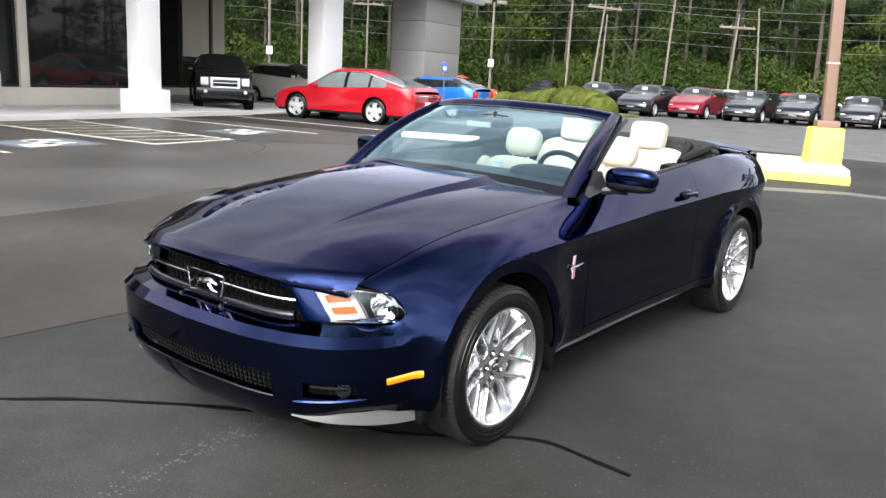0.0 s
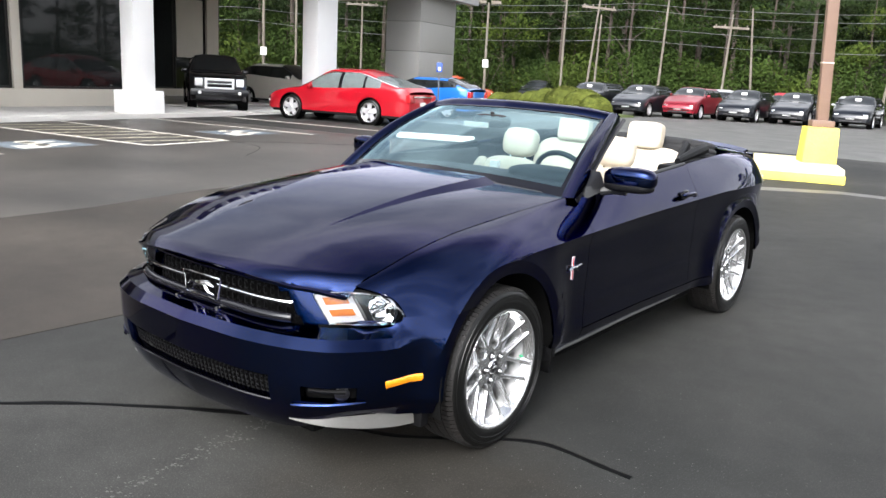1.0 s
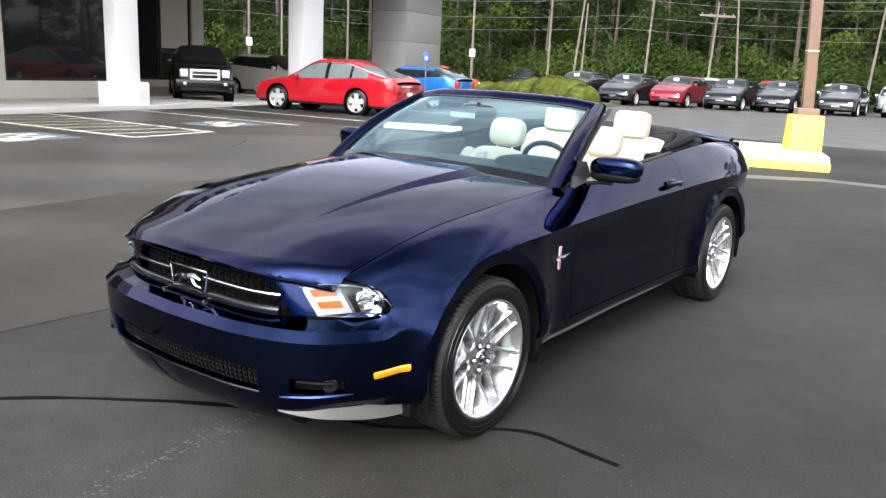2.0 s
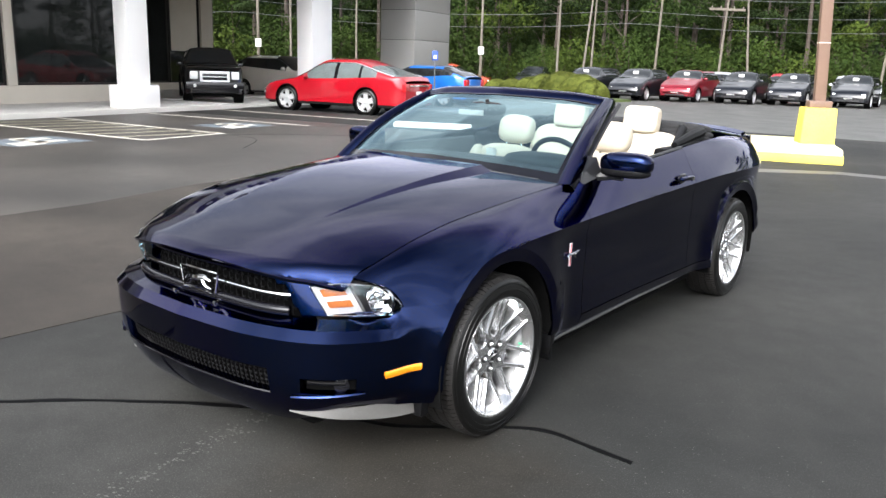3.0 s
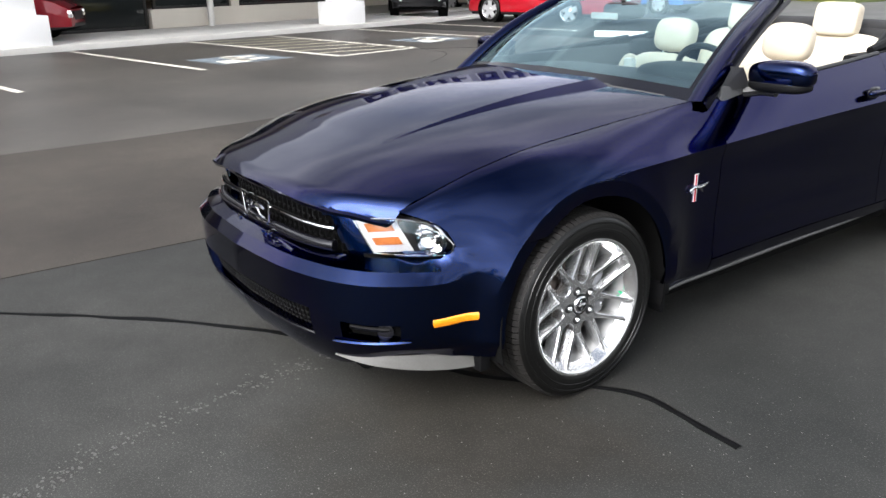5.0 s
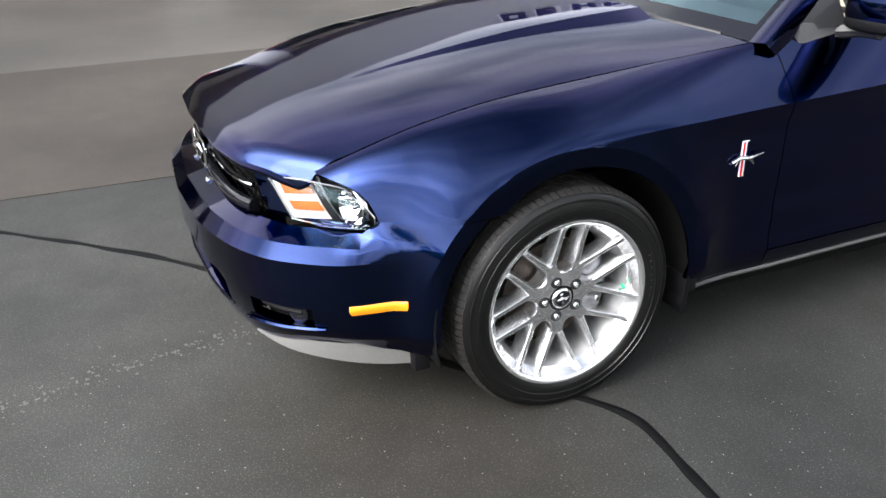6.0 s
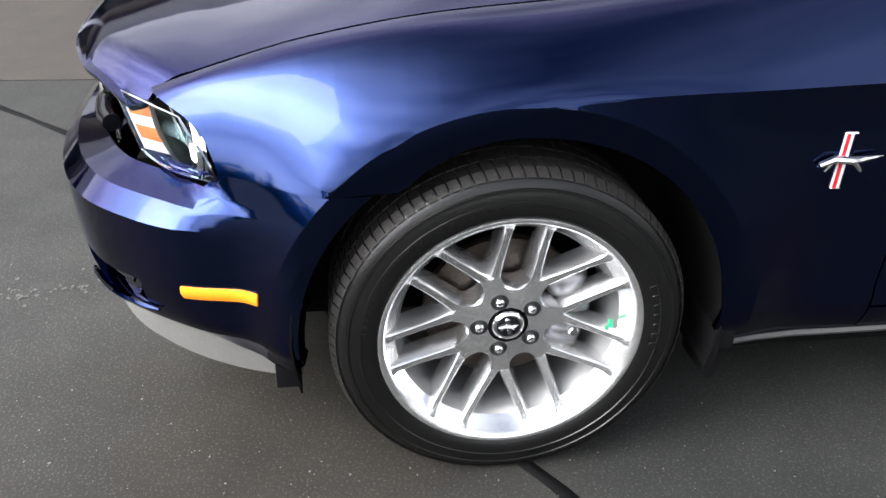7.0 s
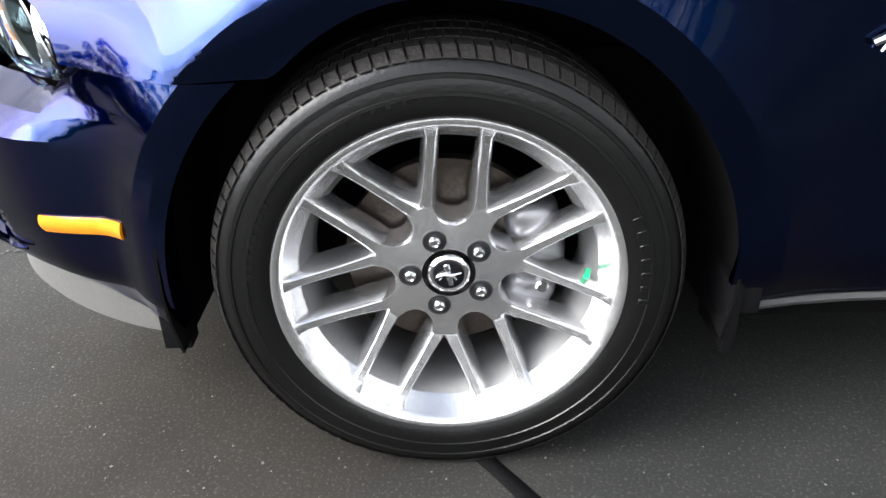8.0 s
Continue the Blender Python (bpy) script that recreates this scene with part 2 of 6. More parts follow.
M_BARREL = mat("painted_alloy_silver", (0.24, 0.24, 0.24), 0.45, 0.6, 0.08, 8, 160)
# near-black colour that stands for the shade inside the lug pockets
M_LUGPOCKET = mat("lug_pocket_shade", (0.022, 0.022, 0.023), 0.35, 0.3, 0.1, 8, 160)
M_DISC = mat("brake_disc_steel", (0.075, 0.062, 0.052), 0.45, 0.8, 0.30, 14, 160, 0.2)
M_TYRE = mat("tyre_rubber", (0.0045, 0.0045, 0.0043), 0.30, 0, 0.35, 7, 120, 0.2, spec=0.34)
M_TREAD = mat("tyre_tread_rubber", (0.0075, 0.0062, 0.0052), 0.7, 0, 0.3, 9, 120, 0.4)
M_AMBER = mat("amber_lens", (0.84, 0.27, 0.008), 0.12, 0, 0.08, 40, 160, 0.2, coat=1)
M_AMBERDEEP = mat("amber_reflector", (0.62, 0.19, 0.045), 0.25, 0.1, 0.15, 60, 200, 0.3, coat=1)
M_RED = mat("red_lens", (0.42, 0.01, 0.015), 0.12, 0, 0.1, 40, 160, coat=1)
# matt near-white: the sky that chrome would mirror is put into the colour
M_SILVERREF = mat("chrome_sheen_white", (0.90, 0.90, 0.90), 0.3, 0.2, 0.04, 9, 60)
M_LAMPGREY = mat("lamp_housing_grey", (0.045, 0.043, 0.042), 0.28, 0.8, 0.1, 9, 60)
M_BOWL = mat("lamp_bowl_chrome", (0.92, 0.92, 0.92), 0.10, 1.0, 0.03, 9, 60)
M_LAMP = glass("lamp_glass", (0.97, 0.98, 1.0), 0.98, ior=1.4)
M_GLASS = glass("windscreen_glass", (0.68, 0.91, 0.94), 0.92, ior=2.4)
M_CREAM = mat("cream_leather", (0.52, 0.46, 0.36), 0.45, 0, 0.05, 5, 240, 0.2)
M_CHARCOAL = mat("charcoal_trim", (0.045, 0.046, 0.048), 0.65, 0, 0.15, 10, 200, 0.3)
M_FABRIC = mat("soft_top_fabric", (0.016, 0.016, 0.017), 0.9, 0, 0.2, 10, 300, 0.4)
M_PAPER = mat("white_paper", (0.82, 0.82, 0.80), 0.7, 0, 0.03, 4, 60)
M_WHITE = mat("white_badge", (0.8, 0.8, 0.8), 0.25, 0, 0.03, 9, 90, coat=1)
M_BADGERED = mat("red_badge", (0.5, 0.012, 0.02), 0.25, 0, 0.05, 9, 90, coat=1)
M_GREENCAP = mat("green_valve_cap", (0.02, 0.45, 0.20), 0.4, 0, 0.05, 9, 90)


def leaves(name, dark, light):
    m = mat(name, light, 0.85, 0, 0.1, 0.35, 5, dirt=dark, vary=0.25, spec=0.08)
    return m


M_LEAVES = [leaves("foliage_a", (0.006, 0.013, 0.004), (0.044, 0.070, 0.014)), leaves("foliage_b", (0.005, 0.012, 0.004), (0.036, 0.058, 0.013)),
            leaves("foliage_c", (0.010, 0.020, 0.004), (0.072, 0.100, 0.018))]
M_NEEDLES = leaves("pine_needles", (0.005, 0.011, 0.005), (0.030, 0.046, 0.014))
M_SHRUB = leaves("hedge_foliage", (0.030, 0.040, 0.008), (0.115, 0.130, 0.026))


# ---- mesh tools ----
SHARP = {}


def part(name, bm, material, parent=None, label="", smooth=True, angle=40):
    """Link a bmesh as one mesh object, under a thing or part."""
    me = bpy.data.meshes.new(name)
    bm.to_mesh(me)
    bm.free()
    for one in material if isinstance(material, (list, tuple)) else [material]:
        me.materials.append(one)
    if smooth:
        me.polygons.foreach_set("use_smooth", [True] * len(me.polygons))
        me.set_sharp_from_angle(angle=radians(angle))
    ob = new(name, me)
    SHARP[ob.name] = angle
    if parent:
        ob.parent = parent
    if label:
        ob["label"] = label
    return ob


def thing(name, label, category, m=None, group="", kind=""):
    ob = new(name)
    ob.empty_display_size = 0.2
    if m is not None:
        ob.matrix_basis = m
    return tagged(ob, label, category, group, kind)


def knots(*pairs):
    """A smooth curve through a few (position, value) pairs."""
    xs, ys = np.array([p[0] for p in pairs], float), np.array([p[1] for p in pairs], float)
    d = np.diff(ys) / np.diff(xs)
    s = np.r_[d[0], [0.0 if a * b <= 0 else 2 * a * b / (a + b) for a, b in zip(d[:-1], d[1:])], d[-1]]

    def f(x):
        x = np.clip(np.asarray(x, float), xs[0], xs[-1])
        i = np.clip(np.searchsorted(xs, x) - 1, 0, len(xs) - 2)
        h = xs[i + 1] - xs[i]
        t = (x - xs[i]) / h
        return (2 * t**3 - 3 * t**2 + 1) * ys[i] + (t**3 - 2 * t**2 + t) * h * s[i] + (3 * t**2 - 2 * t**3) * ys[i + 1] + (t**3 - t**2) * h * s[i + 1]
    return f


def smooth_step(t):
    t = np.clip(t, 0, 1)
    return t * t * (3 - 2 * t)


def sheet(P, keep=None, close=False, flip=False, bm=None):
    """A bmesh from an n x m array of places; keep: n-1 x m-1 mask of the faces to make; close joins the last column to the first."""
    bm = bm or bmesh.new()
    n, m = P.shape[:2]
    vs = [[bm.verts.new(P[i, j]) for j in range(m)] for i in range(n)]
    for i in range(n - 1):
        for j in range(m if close else m - 1):
            if keep is not None and not keep[i, j]:
                continue
            k = (j + 1) % m
            q = [vs[i][j], vs[i + 1][j], vs[i + 1][k], vs[i][k]]
            try:
                bm.faces.new(q[::-1] if flip else q)
            except ValueError:
                pass
    bmesh.ops.delete(bm, geom=[v for row in vs for v in row if v.is_valid and not v.link_faces], context="VERTS")
    return bm


def thicken(ob, depth, offset=-1.0):
    bm = bmesh.new()
    bm.from_mesh(ob.data)
    bm.normal_update()
    faces, edges = bm.faces[:], [e for e in bm.edges if e.is_boundary]
    twin = {v: bm.verts.new(v.co + v.normal * depth * (offset - 1) / 2) for v in bm.verts[:]}
    if offset > -1:
        for v in twin:
            v.co += v.normal * depth * (offset + 1) / 2
    for f in faces:
        bm.faces.new([twin[v] for v in reversed(f.verts)])
    for e in edges:
        loop = e.link_loops[0]
        a, b = loop.vert, loop.link_loop_next.vert
        bm.faces.new((b, a, twin[a], twin[b]))
    bm.to_mesh(ob.data)
    bm.free()
    ob.data.polygons.foreach_set("use_smooth", [True] * len(ob.data.polygons))
    ob.data.set_sharp_from_angle(angle=radians(SHARP.get(ob.name, 40)))
    return ob


def box(x0, x1, y0, y1, z0, z1, bevel=0.0, bm=None, segments=2):
    bm = bm or bmesh.new()
    r = bmesh.ops.create_cube(bm, size=1.0, matrix=Matrix.LocRotScale(((x0 + x1) / 2, (y0 + y1) / 2, (z0 + z1) / 2), None, (abs(x1 - x0), abs(y1 - y0), abs(z1 - z0))))
    if bevel:
        es = {e for v in r["verts"] for e in v.link_edges}
        bmesh.ops.bevel(bm, geom=list(es), offset=bevel, segments=segments, affect="EDGES", profile=0.6)
    return bm


def spin(profile, steps=32, axis="X", bm=None, centre=(0, 0, 0), close=True):
    """A turned shape: profile of (along, radius) pairs about an axis."""
    a = np.linspace(0, 2 * np.pi, steps, endpoint=False)
    P = np.zeros((len(profile), steps, 3))
    for i, (s, r) in enumerate(profile):
        ring = np.stack([np.full(steps, s), r * np.cos(a), r * np.sin(a)], -1)
        P[i] = ring if axis == "X" else (ring[:, [1, 2, 0]] if axis == "Z" else ring[:, [2, 0, 1]])
    return sheet(P + np.array(centre), close=close, bm=bm)


def tube(points, radius, sides=8, bm=None, caps=True):
    """A round bar along points; radius is one number or one a point."""
    bm = bm or bmesh.new()
    pts = [Vector(p) for p in points]
    rad = [float(r) for r in radius] if isinstance(radius, (list, tuple, np.ndarray)) else [radius] * len(pts)
    rings = []
    side = None
    for i, p in enumerate(pts):
        d = (pts[min(i + 1, len(pts) - 1)] - pts[max(i - 1, 0)]).normalized()
        if side is None:
            side = d.cross(Vector((0, 0, 1)))
            if side.length < 1e-3:
                side = d.cross(Vector((1, 0, 0)))
        side = (side - d * side.dot(d)).normalized()
        up = d.cross(side)
        rings.append([bm.verts.new(p + rad[i] * (math.cos(a) * side + math.sin(a) * up)) for a in [2 * math.pi * k / sides for k in range(sides)]])
    for r0, r1 in zip(rings, rings[1:]):
        for k in range(sides):
            bm.faces.new((r0[k], r0[(k + 1) % sides], r1[(k + 1) % sides], r1[k]))
    if caps:
        bm.faces.new(rings[0][::-1])
        bm.faces.new(rings[-1])
    return bm


def slab(outline, z0, z1, bm=None):
    """An upright prism over a plan outline, counter-clockwise."""
    bm = bm or bmesh.new()
    lo, hi = [bm.verts.new((*p, z0)) for p in outline], [bm.verts.new((*p, z1)) for p in outline]
    bm.faces.new(lo[::-1])
    bm.faces.new(hi)
    for k in range(len(outline)):
        j = (k + 1) % len(outline)
        bm.faces.new((lo[k], lo[j], hi[j], hi[k]))
    return bm


def pillow(w, d, h, n=10, p=4.0, bm=None, centre=(0, 0, 0), tilt=0.0):
    """A stuffed, rounded block of width w (x), depth d (y), height h (z), tilted back about x."""
    bm = bm or bmesh.new()
    r = bmesh.ops.create_cube(bm, size=2.0)
    bmesh.ops.subdivide_edges(bm, edges=list({e for v in r["verts"] for e in v.link_edges}), cuts=n, use_grid_fill=True)
    c, s = math.cos(tilt), math.sin(tilt)
    for v in [v for v in bm.verts if not v.tag]:
        u = v.co.copy()
        k = (abs(u.x) ** p + abs(u.y) ** p + abs(u.z) ** p) ** (1 / p)
        u = u / k
        q = Vector((u.x * w / 2, u.y * d / 2, u.z * h / 2))
        v.co = Vector((q.x, q.y * c + q.z * s, q.z * c - q.y * s)) + Vector(centre)
        v.tag = True
    return bm


def mirror(bm):
    for v in bm.verts:
        v.co.x = -v.co.x
    bmesh.ops.reverse_faces(bm, faces=bm.faces[:])
    return bm


# ---- ground, lot and markings ----
TH = radians(12)


def lot(u, v):
    """Plan place from the lot's own axes: u away from the showroom, v along it."""
    return (u * math.cos(TH) - v * math.sin(TH), u * math.sin(TH) + v * math.cos(TH))


def lot_pose(u, v, z=0.0, turn=0.0):
    return pose(*lot(u, v), z, 0, 0, 12 + turn)


P = np.zeros((25, 25, 3))
ax = np.sign(np.linspace(-1, 1, 25)) * np.abs(np.linspace(-1, 1, 25)) ** 3 * 900
P[..., 0], P[..., 1], P[..., 2] = ax[:, None], ax[None, :], -0.06
tagged(part("ground", sheet(P), M_GRASS), "grass and leaf litter beyond the asphalt lot", "ground", kind="structure")
corners = [lot(-60, -60), lot(30, -60), lot(30, 66), lot(-60, 66)]
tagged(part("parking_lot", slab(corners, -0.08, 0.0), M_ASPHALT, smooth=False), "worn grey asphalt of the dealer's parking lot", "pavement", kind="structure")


def painted(name, pts, z, material, label, category="marking"):
    return tagged(part(name, slab(pts, z - 0.003, z), material, smooth=False), label, category, kind="structure")


painted("sealed_strip", [(-1.72, -9.0), (-1.74, 1.5), (-1.95, 12.0), (-6.6, 12.0), (-5.75, 2.97), (-5.3, 1.4), (-5.15, 0.0), (-4.9, -9.0)], 0.004, M_PATCH, "dark brown resealed strip of asphalt", "pavement")


# older asphalt, its tone also raised to carry the sheen at grazing view
painted("worn_lot", [(-4.9, -9.0), (-5.15, 0.0), (-5.3, 1.4), (-5.75, 2.97), (-6.6, 12.0), lot(-9.2, 13.5), lot(-14.98, 13.5), lot(-14.98, -12.0)], 0.0035, M_OLDASPHALT, "worn asphalt of the stalls along the showroom, paler with painted grazing sheen", "pavement")


# paler sheet: distant grazing sheen of the asphalt put into the base colour
painted("far_lot", [lot(-14.98, 21.4), lot(9, 18.6), lot(9, 50), lot(-14.98, 50)], 0.0035, M_PALEASPHALT, "asphalt at the far end of the lot, grazing sheen painted in its pale tone", "pavement")


# narrow strip in the paler asphalt tone
painted("dusty_strip", [(-1.5, 10.35), (-0.4, 11.2), (0.3, 11.25), (4.5, 10.9), (4.5, 11.35), (0.3, 11.65), (-0.5, 11.6), (-1.7, 10.8)], 0.0035, M_PALEASPHALT, "pale strip of asphalt beside the island", "pavement")


def stripe(u0, v0, u1, v1, w=0.11, material=None, label="white parking stall line on asphalt", z=0.005):
    a, b = Vector(lot(u0, v0)), Vector(lot(u1, v1))
    n = (b - a).orthogonal().normalized() * w / 2
    return painted("stall_line", [a - n, b - n, b + n, a + n] if (b - a).cross(n) > 0 else [a + n, b + n, b - n, a - n], z, material or M_STRIPE, label)


for v0, u1 in ((-0.6, -9.5), (1.77, -9.28), (4.75, -9.55), (12.55, -9.5), (15.35, -9.4), (20.8, -9.4)):
    stripe(-14.9, v0, u1, v0 - 0.12)
stop = box(-0.97, 0.97, -0.075, 0.075, 0.0, 0.14, 0.025)
bmesh.ops.transform(stop, matrix=lot_pose(-7.05, 14.08, 0.0, 13.6), verts=stop.verts)
tagged(part("wheel_stop", stop, M_STUCCO), "white painted concrete wheel stop lying on the asphalt", "wheel stop")
# the hatched access aisle
stripe(-14.9, 7.55, -9.45, 7.45, 0.12)
stripe(-14.9, 9.75, -9.5, 9.45, 0.12)
stripe(-9.48, 7.45, -9.48, 9.5, 0.12)
for k in range(7):
    stripe(-14.6 + k * 0.72, 7.6, -14.0 + k * 0.72, 9.6, 0.11, M_STRIPE_OLD, "worn hatch bar of the access aisle")
for u0, v0 in ((-10.6, 6.0), (-10.7, 11.2)):
    c = [lot(u0 + du, v0 + dv) for du, dv in ((-0.62, -0.75), (0.62, -0.75), (0.62, 0.75), (-0.62, 0.75))]
    painted("accessible_sign_panel", c, 0.005, M_BLUEPAINT, "faded blue painted square of an accessible stall")
    for du0, du1, dv0, dv1 in ((-0.46, 0.40, -0.16, 0.10), (-0.40, -0.16, -0.13, 0.48), (0.07, 0.29, -0.56, 0.46), (0.29, 0.53, -0.62, -0.12), (-0.58, -0.48, -0.06, 0.20)):
        painted("accessible_symbol_bar", [lot(u0 + a, v0 + b) for a, b in ((du0, dv0), (du1, dv0), (du1, dv1), (du0, dv1))], 0.008, M_STRIPE, "white bar of a worn wheelchair symbol")


def flowing(points, n=5):
    """A smooth line through the given places."""
    q = [Vector((p[0], p[1])) for p in points]
    q = [2 * q[0] - q[1]] + q + [2 * q[-1] - q[-2]]
    out = []
    for a, b, c, d in zip(q, q[1:], q[2:], q[3:]):
        for k in range(n):
            t = k / n
            out.append(tuple(0.5 * (2 * b + (c - a) * t + (2 * a - 5 * b + 4 * c - d) * t**2 + (3 * b - a - 3 * c + d) * t**3)))
    return out + [tuple(q[-2])]


def crack(points, width, seed, name="tar_crack_seal", z=0.006):
    points = flowing(points)
    rnd = random.Random(seed)
    pts = [Vector(p) for p in points]
    dense = []
    for a, b in zip(pts, pts[1:]):
        n = max(2, int((b - a).length / 0.05))
        dense += [a.lerp(b, k / n) for k in range(n)]
    dense.append(pts[-1])
    bm = bmesh.new()
    last = None
    for i, p in enumerate(dense):
        d = dense[min(i + 1, len(dense) - 1)] - dense[max(i - 1, 0)]
        n = Vector((-d.y, d.x)).normalized()
        w = width * (0.75 + 0.5 * noise.noise((p.x * 7, p.y * 7, seed))) / 2
        o = 0.012 * noise.noise((p.x * 4, p.y * 4, seed + 9))
        pair = [bm.verts.new((*(p + n * (o + s * w)), z)) for s in (-1, -0.4, 0.4, 1)]
        pair[0].co.z = pair[3].co.z = 0.001
        if last:
            for k in range(3):
                bm.faces.new((last[k], pair[k], pair[k + 1], last[k + 1]))
        last = pair
    bmesh.ops.recalc_face_normals(bm, faces=bm.faces[:])
    return tagged(part(name, bm, M_TAR), "black tar seal along a crack in the asphalt", "crack seal", kind="structure")


crack([(-3.4, -3.9), (-1.9, -2.4), (-0.92, -1.29), (-0.47, -0.86), (0.09, -0.45), (0.54, -0.25), (0.89, 0.05), (1.03, 0.14), (1.18, 0.15), (1.46, 0.14)], 0.046, 3)
crack([lot(-9.2, 9.3), lot(-8.6, 10.1), lot(-7.4, 11.0), lot(-5.6, 12.6)], 0.05, 5)
crack([lot(-9.3, 9.4), lot(-8.2, 9.0), lot(-7.3, 7.6)], 0.03, 8)

# ---- walk, showroom, columns ----
def uvbox(u0, u1, v0, v1, z0, z1, bevel=0.0):
    bm = box(u0, u1, v0, v1, z0, z1, bevel)
    bmesh.ops.transform(bm, matrix=pose(0, 0, 0, 0, 0, 12), verts=bm.verts)
    return bm


tagged(part("pavement", uvbox(-30, -15.0, -40, 16.4, -0.05, 0.13, 0.015), M_CONCRETE), "pale concrete walk with a kerb along the showroom", "pavement", kind="structure")
tagged(part("driveway", uvbox(-30, -15.25, 16.45, 33, -0.05, 0.06, 0.012), M_CONCRETE), "concrete apron under the showroom canopy", "pavement", kind="structure")


def column(v, u=-15.25, w=0.72, depth=0.48):
    col = thing("column", "white stucco canopy column on a wider square plinth", "column", lot_pose(u - depth / 2, v, 0.12), "canopy columns")
    part("shaft", box(-depth / 2, depth / 2, -w / 2, w / 2, 0.6, 4.85, 0.02), M_STUCCO, col)
    part("plinth", box(-depth / 2 - 0.14, depth / 2 + 0.16, -w / 2 - 0.17, w / 2 + 0.17, 0.0, 0.61, 0.03), M_STUCCO, col)
    return col


for v in (-14.1, -5.15, 3.98, 12.64):
    column(v)
column(20.97, w=1.2, depth=0.65)
tower = thing("entrance_pier", "grey aluminium-panelled entrance pier", "pier", lot_pose(-15.45, 28.4, 0.06))
for k in range(4):
    part("panel", box(-0.95, 0.70, -1.6, 1.6, k * 1.22, min(k * 1.22 + 1.205, 4.86), 0.008), M_ALU, tower)
part("core", box(-0.93, 0.68, -1.58, 1.58, 0.0, 4.85), M_DARK, tower)

tagged(part("wall_main", uvbox(-18.5, -18.2, 8.4, 15.3, 0.13, 0.62, 0.01), M_BEIGE), "beige stucco knee wall under the showroom windows", "wall", kind="structure")
tagged(part("wall_upper", uvbox(-18.5, -18.2, -40, 15.3, 3.6, 6.2), M_BEIGE), "beige stucco wall over the showroom glass", "wall", kind="structure")
tagged(part("wall_return", uvbox(-24.0, -18.2, 15.0, 15.3, 0.0, 6.2), M_BEIGE), "beige stucco return wall of the showroom", "wall", kind="structure")
tagged(part("wall_recess", uvbox(-24.4, -24.1, 15.3, 24.9, 0.05, 0.42), M_BEIGE), "beige stucco knee wall beside the service drive", "wall", kind="structure")
tagged(part("wall_recess_end", uvbox(-24.5, -24.05, 24.2, 24.9, 0.05, 6.2), M_BEIGE), "beige stucco pier at the end of the showroom", "wall", kind="structure")
tagged(part("wall_recess_upper", uvbox(-24.4, -24.1, 15.3, 24.9, 4.4, 6.2), M_BEIGE), "beige stucco wall over the service drive glass", "wall", kind="structure")
tagged(part("wall_back", uvbox(-40.3, -40, -40, 24.9, 0, 6.2), M_BEIGE), "plain back wall of the showroom", "wall", kind="structure")
tagged(part("wall_end", uvbox(-40, -24.4, 24.6, 24.9, 0, 6.2), M_BEIGE), "plain end wall of the showroom", "wall", kind="structure")
tagged(part("showroom_floor", uvbox(-40, -18.5, -40, 24.6, 0.0, 0.128), M_CONCRETE), "dim showroom floor", "floor", kind="structure")


def glazing(name, u, v0, v1, z0, z1, label, posts=()):
    win = thing(name, label, "window", lot_pose(u, (v0 + v1) / 2, z0), kind="structure")
    h, w = z1 - z0, v1 - v0
    part("pane", box(-0.02, 0.0, -w / 2 + 0.05, w / 2 - 0.05, 0.05, h - 0.05), M_WINDOW, win, smooth=False)
    for a, b, c, d in ((-w / 2, -w / 2 + 0.07, 0, h), (w / 2 - 0.07, w / 2, 0, h), (-w / 2 + 0.07, w / 2 - 0.07, 0, 0.07), (-w / 2 + 0.07, w / 2 - 0.07, h - 0.07, h)):
        part("window_frame", box(-0.08, 0.03, a, b, c, d, 0.006), M_FRAMEDARK, win)
    return win


glazing("window_1", -18.25, 11.12, 15.0, 0.62, 3.6, "large dark tinted showroom window in a bronze frame")
glazing("window_2", -18.25, 8.5, 10.82, 0.62, 3.6, "dark tinted showroom window beside a pale mullion")
glazing("window_3", -18.25, -2.0, 8.3, 0.13, 3.6, "full-height dark glass entrance front")
glazing("window_4", -18.25, -16.0, -2.1, 0.13, 3.6, "full-height dark showroom glass")
glazing("window_5", -24.2, 17.0, 22.35, 0.42, 4.4, "dark glass beside the service drive")
glazing("window_6", -24.2, 22.4, 24.2, 0.13, 4.4, "glass door panel beside the service drive")
tagged(part("mullion", uvbox(-18.42, -18.15, 10.84, 11.10, 0.62, 3.6, 0.01), M_BEIGE), "beige stucco mullion between showroom windows", "wall", kind="structure")
tagged(part("blind", uvbox(-24.195, -24.165, 22.52, 24.05, 1.75, 4.2), M_BEIGE), "pale panel in the upper half of the glass door", "panel", kind="structure")

# canopy with its fascia and the raised sign blocks on it
tagged(part("canopy_roof", uvbox(-24.0, -14.7, -40, 31.2, 4.95, 5.25), M_TAN), "flat canopy roof on the columns", "roof", kind="structure")
tagged(part("canopy_fascia", uvbox(-14.7, -14.2, -40, 31.2, 4.75, 6.9, 0.02), M_FASCIA), "silver-grey panelled fascia of the showroom canopy", "roof", kind="structure")
tagged(part("roof", uvbox(-40.3, -18.2, -40, 24.9, 6.2, 6.4), M_TAN), "flat showroom roof", "roof", kind="structure")
sign = thing("fascia_sign", "row of dark raised sign shapes with pale edges on the fascia", "sign", lot_pose(-14.18, 10.2, 6.32))
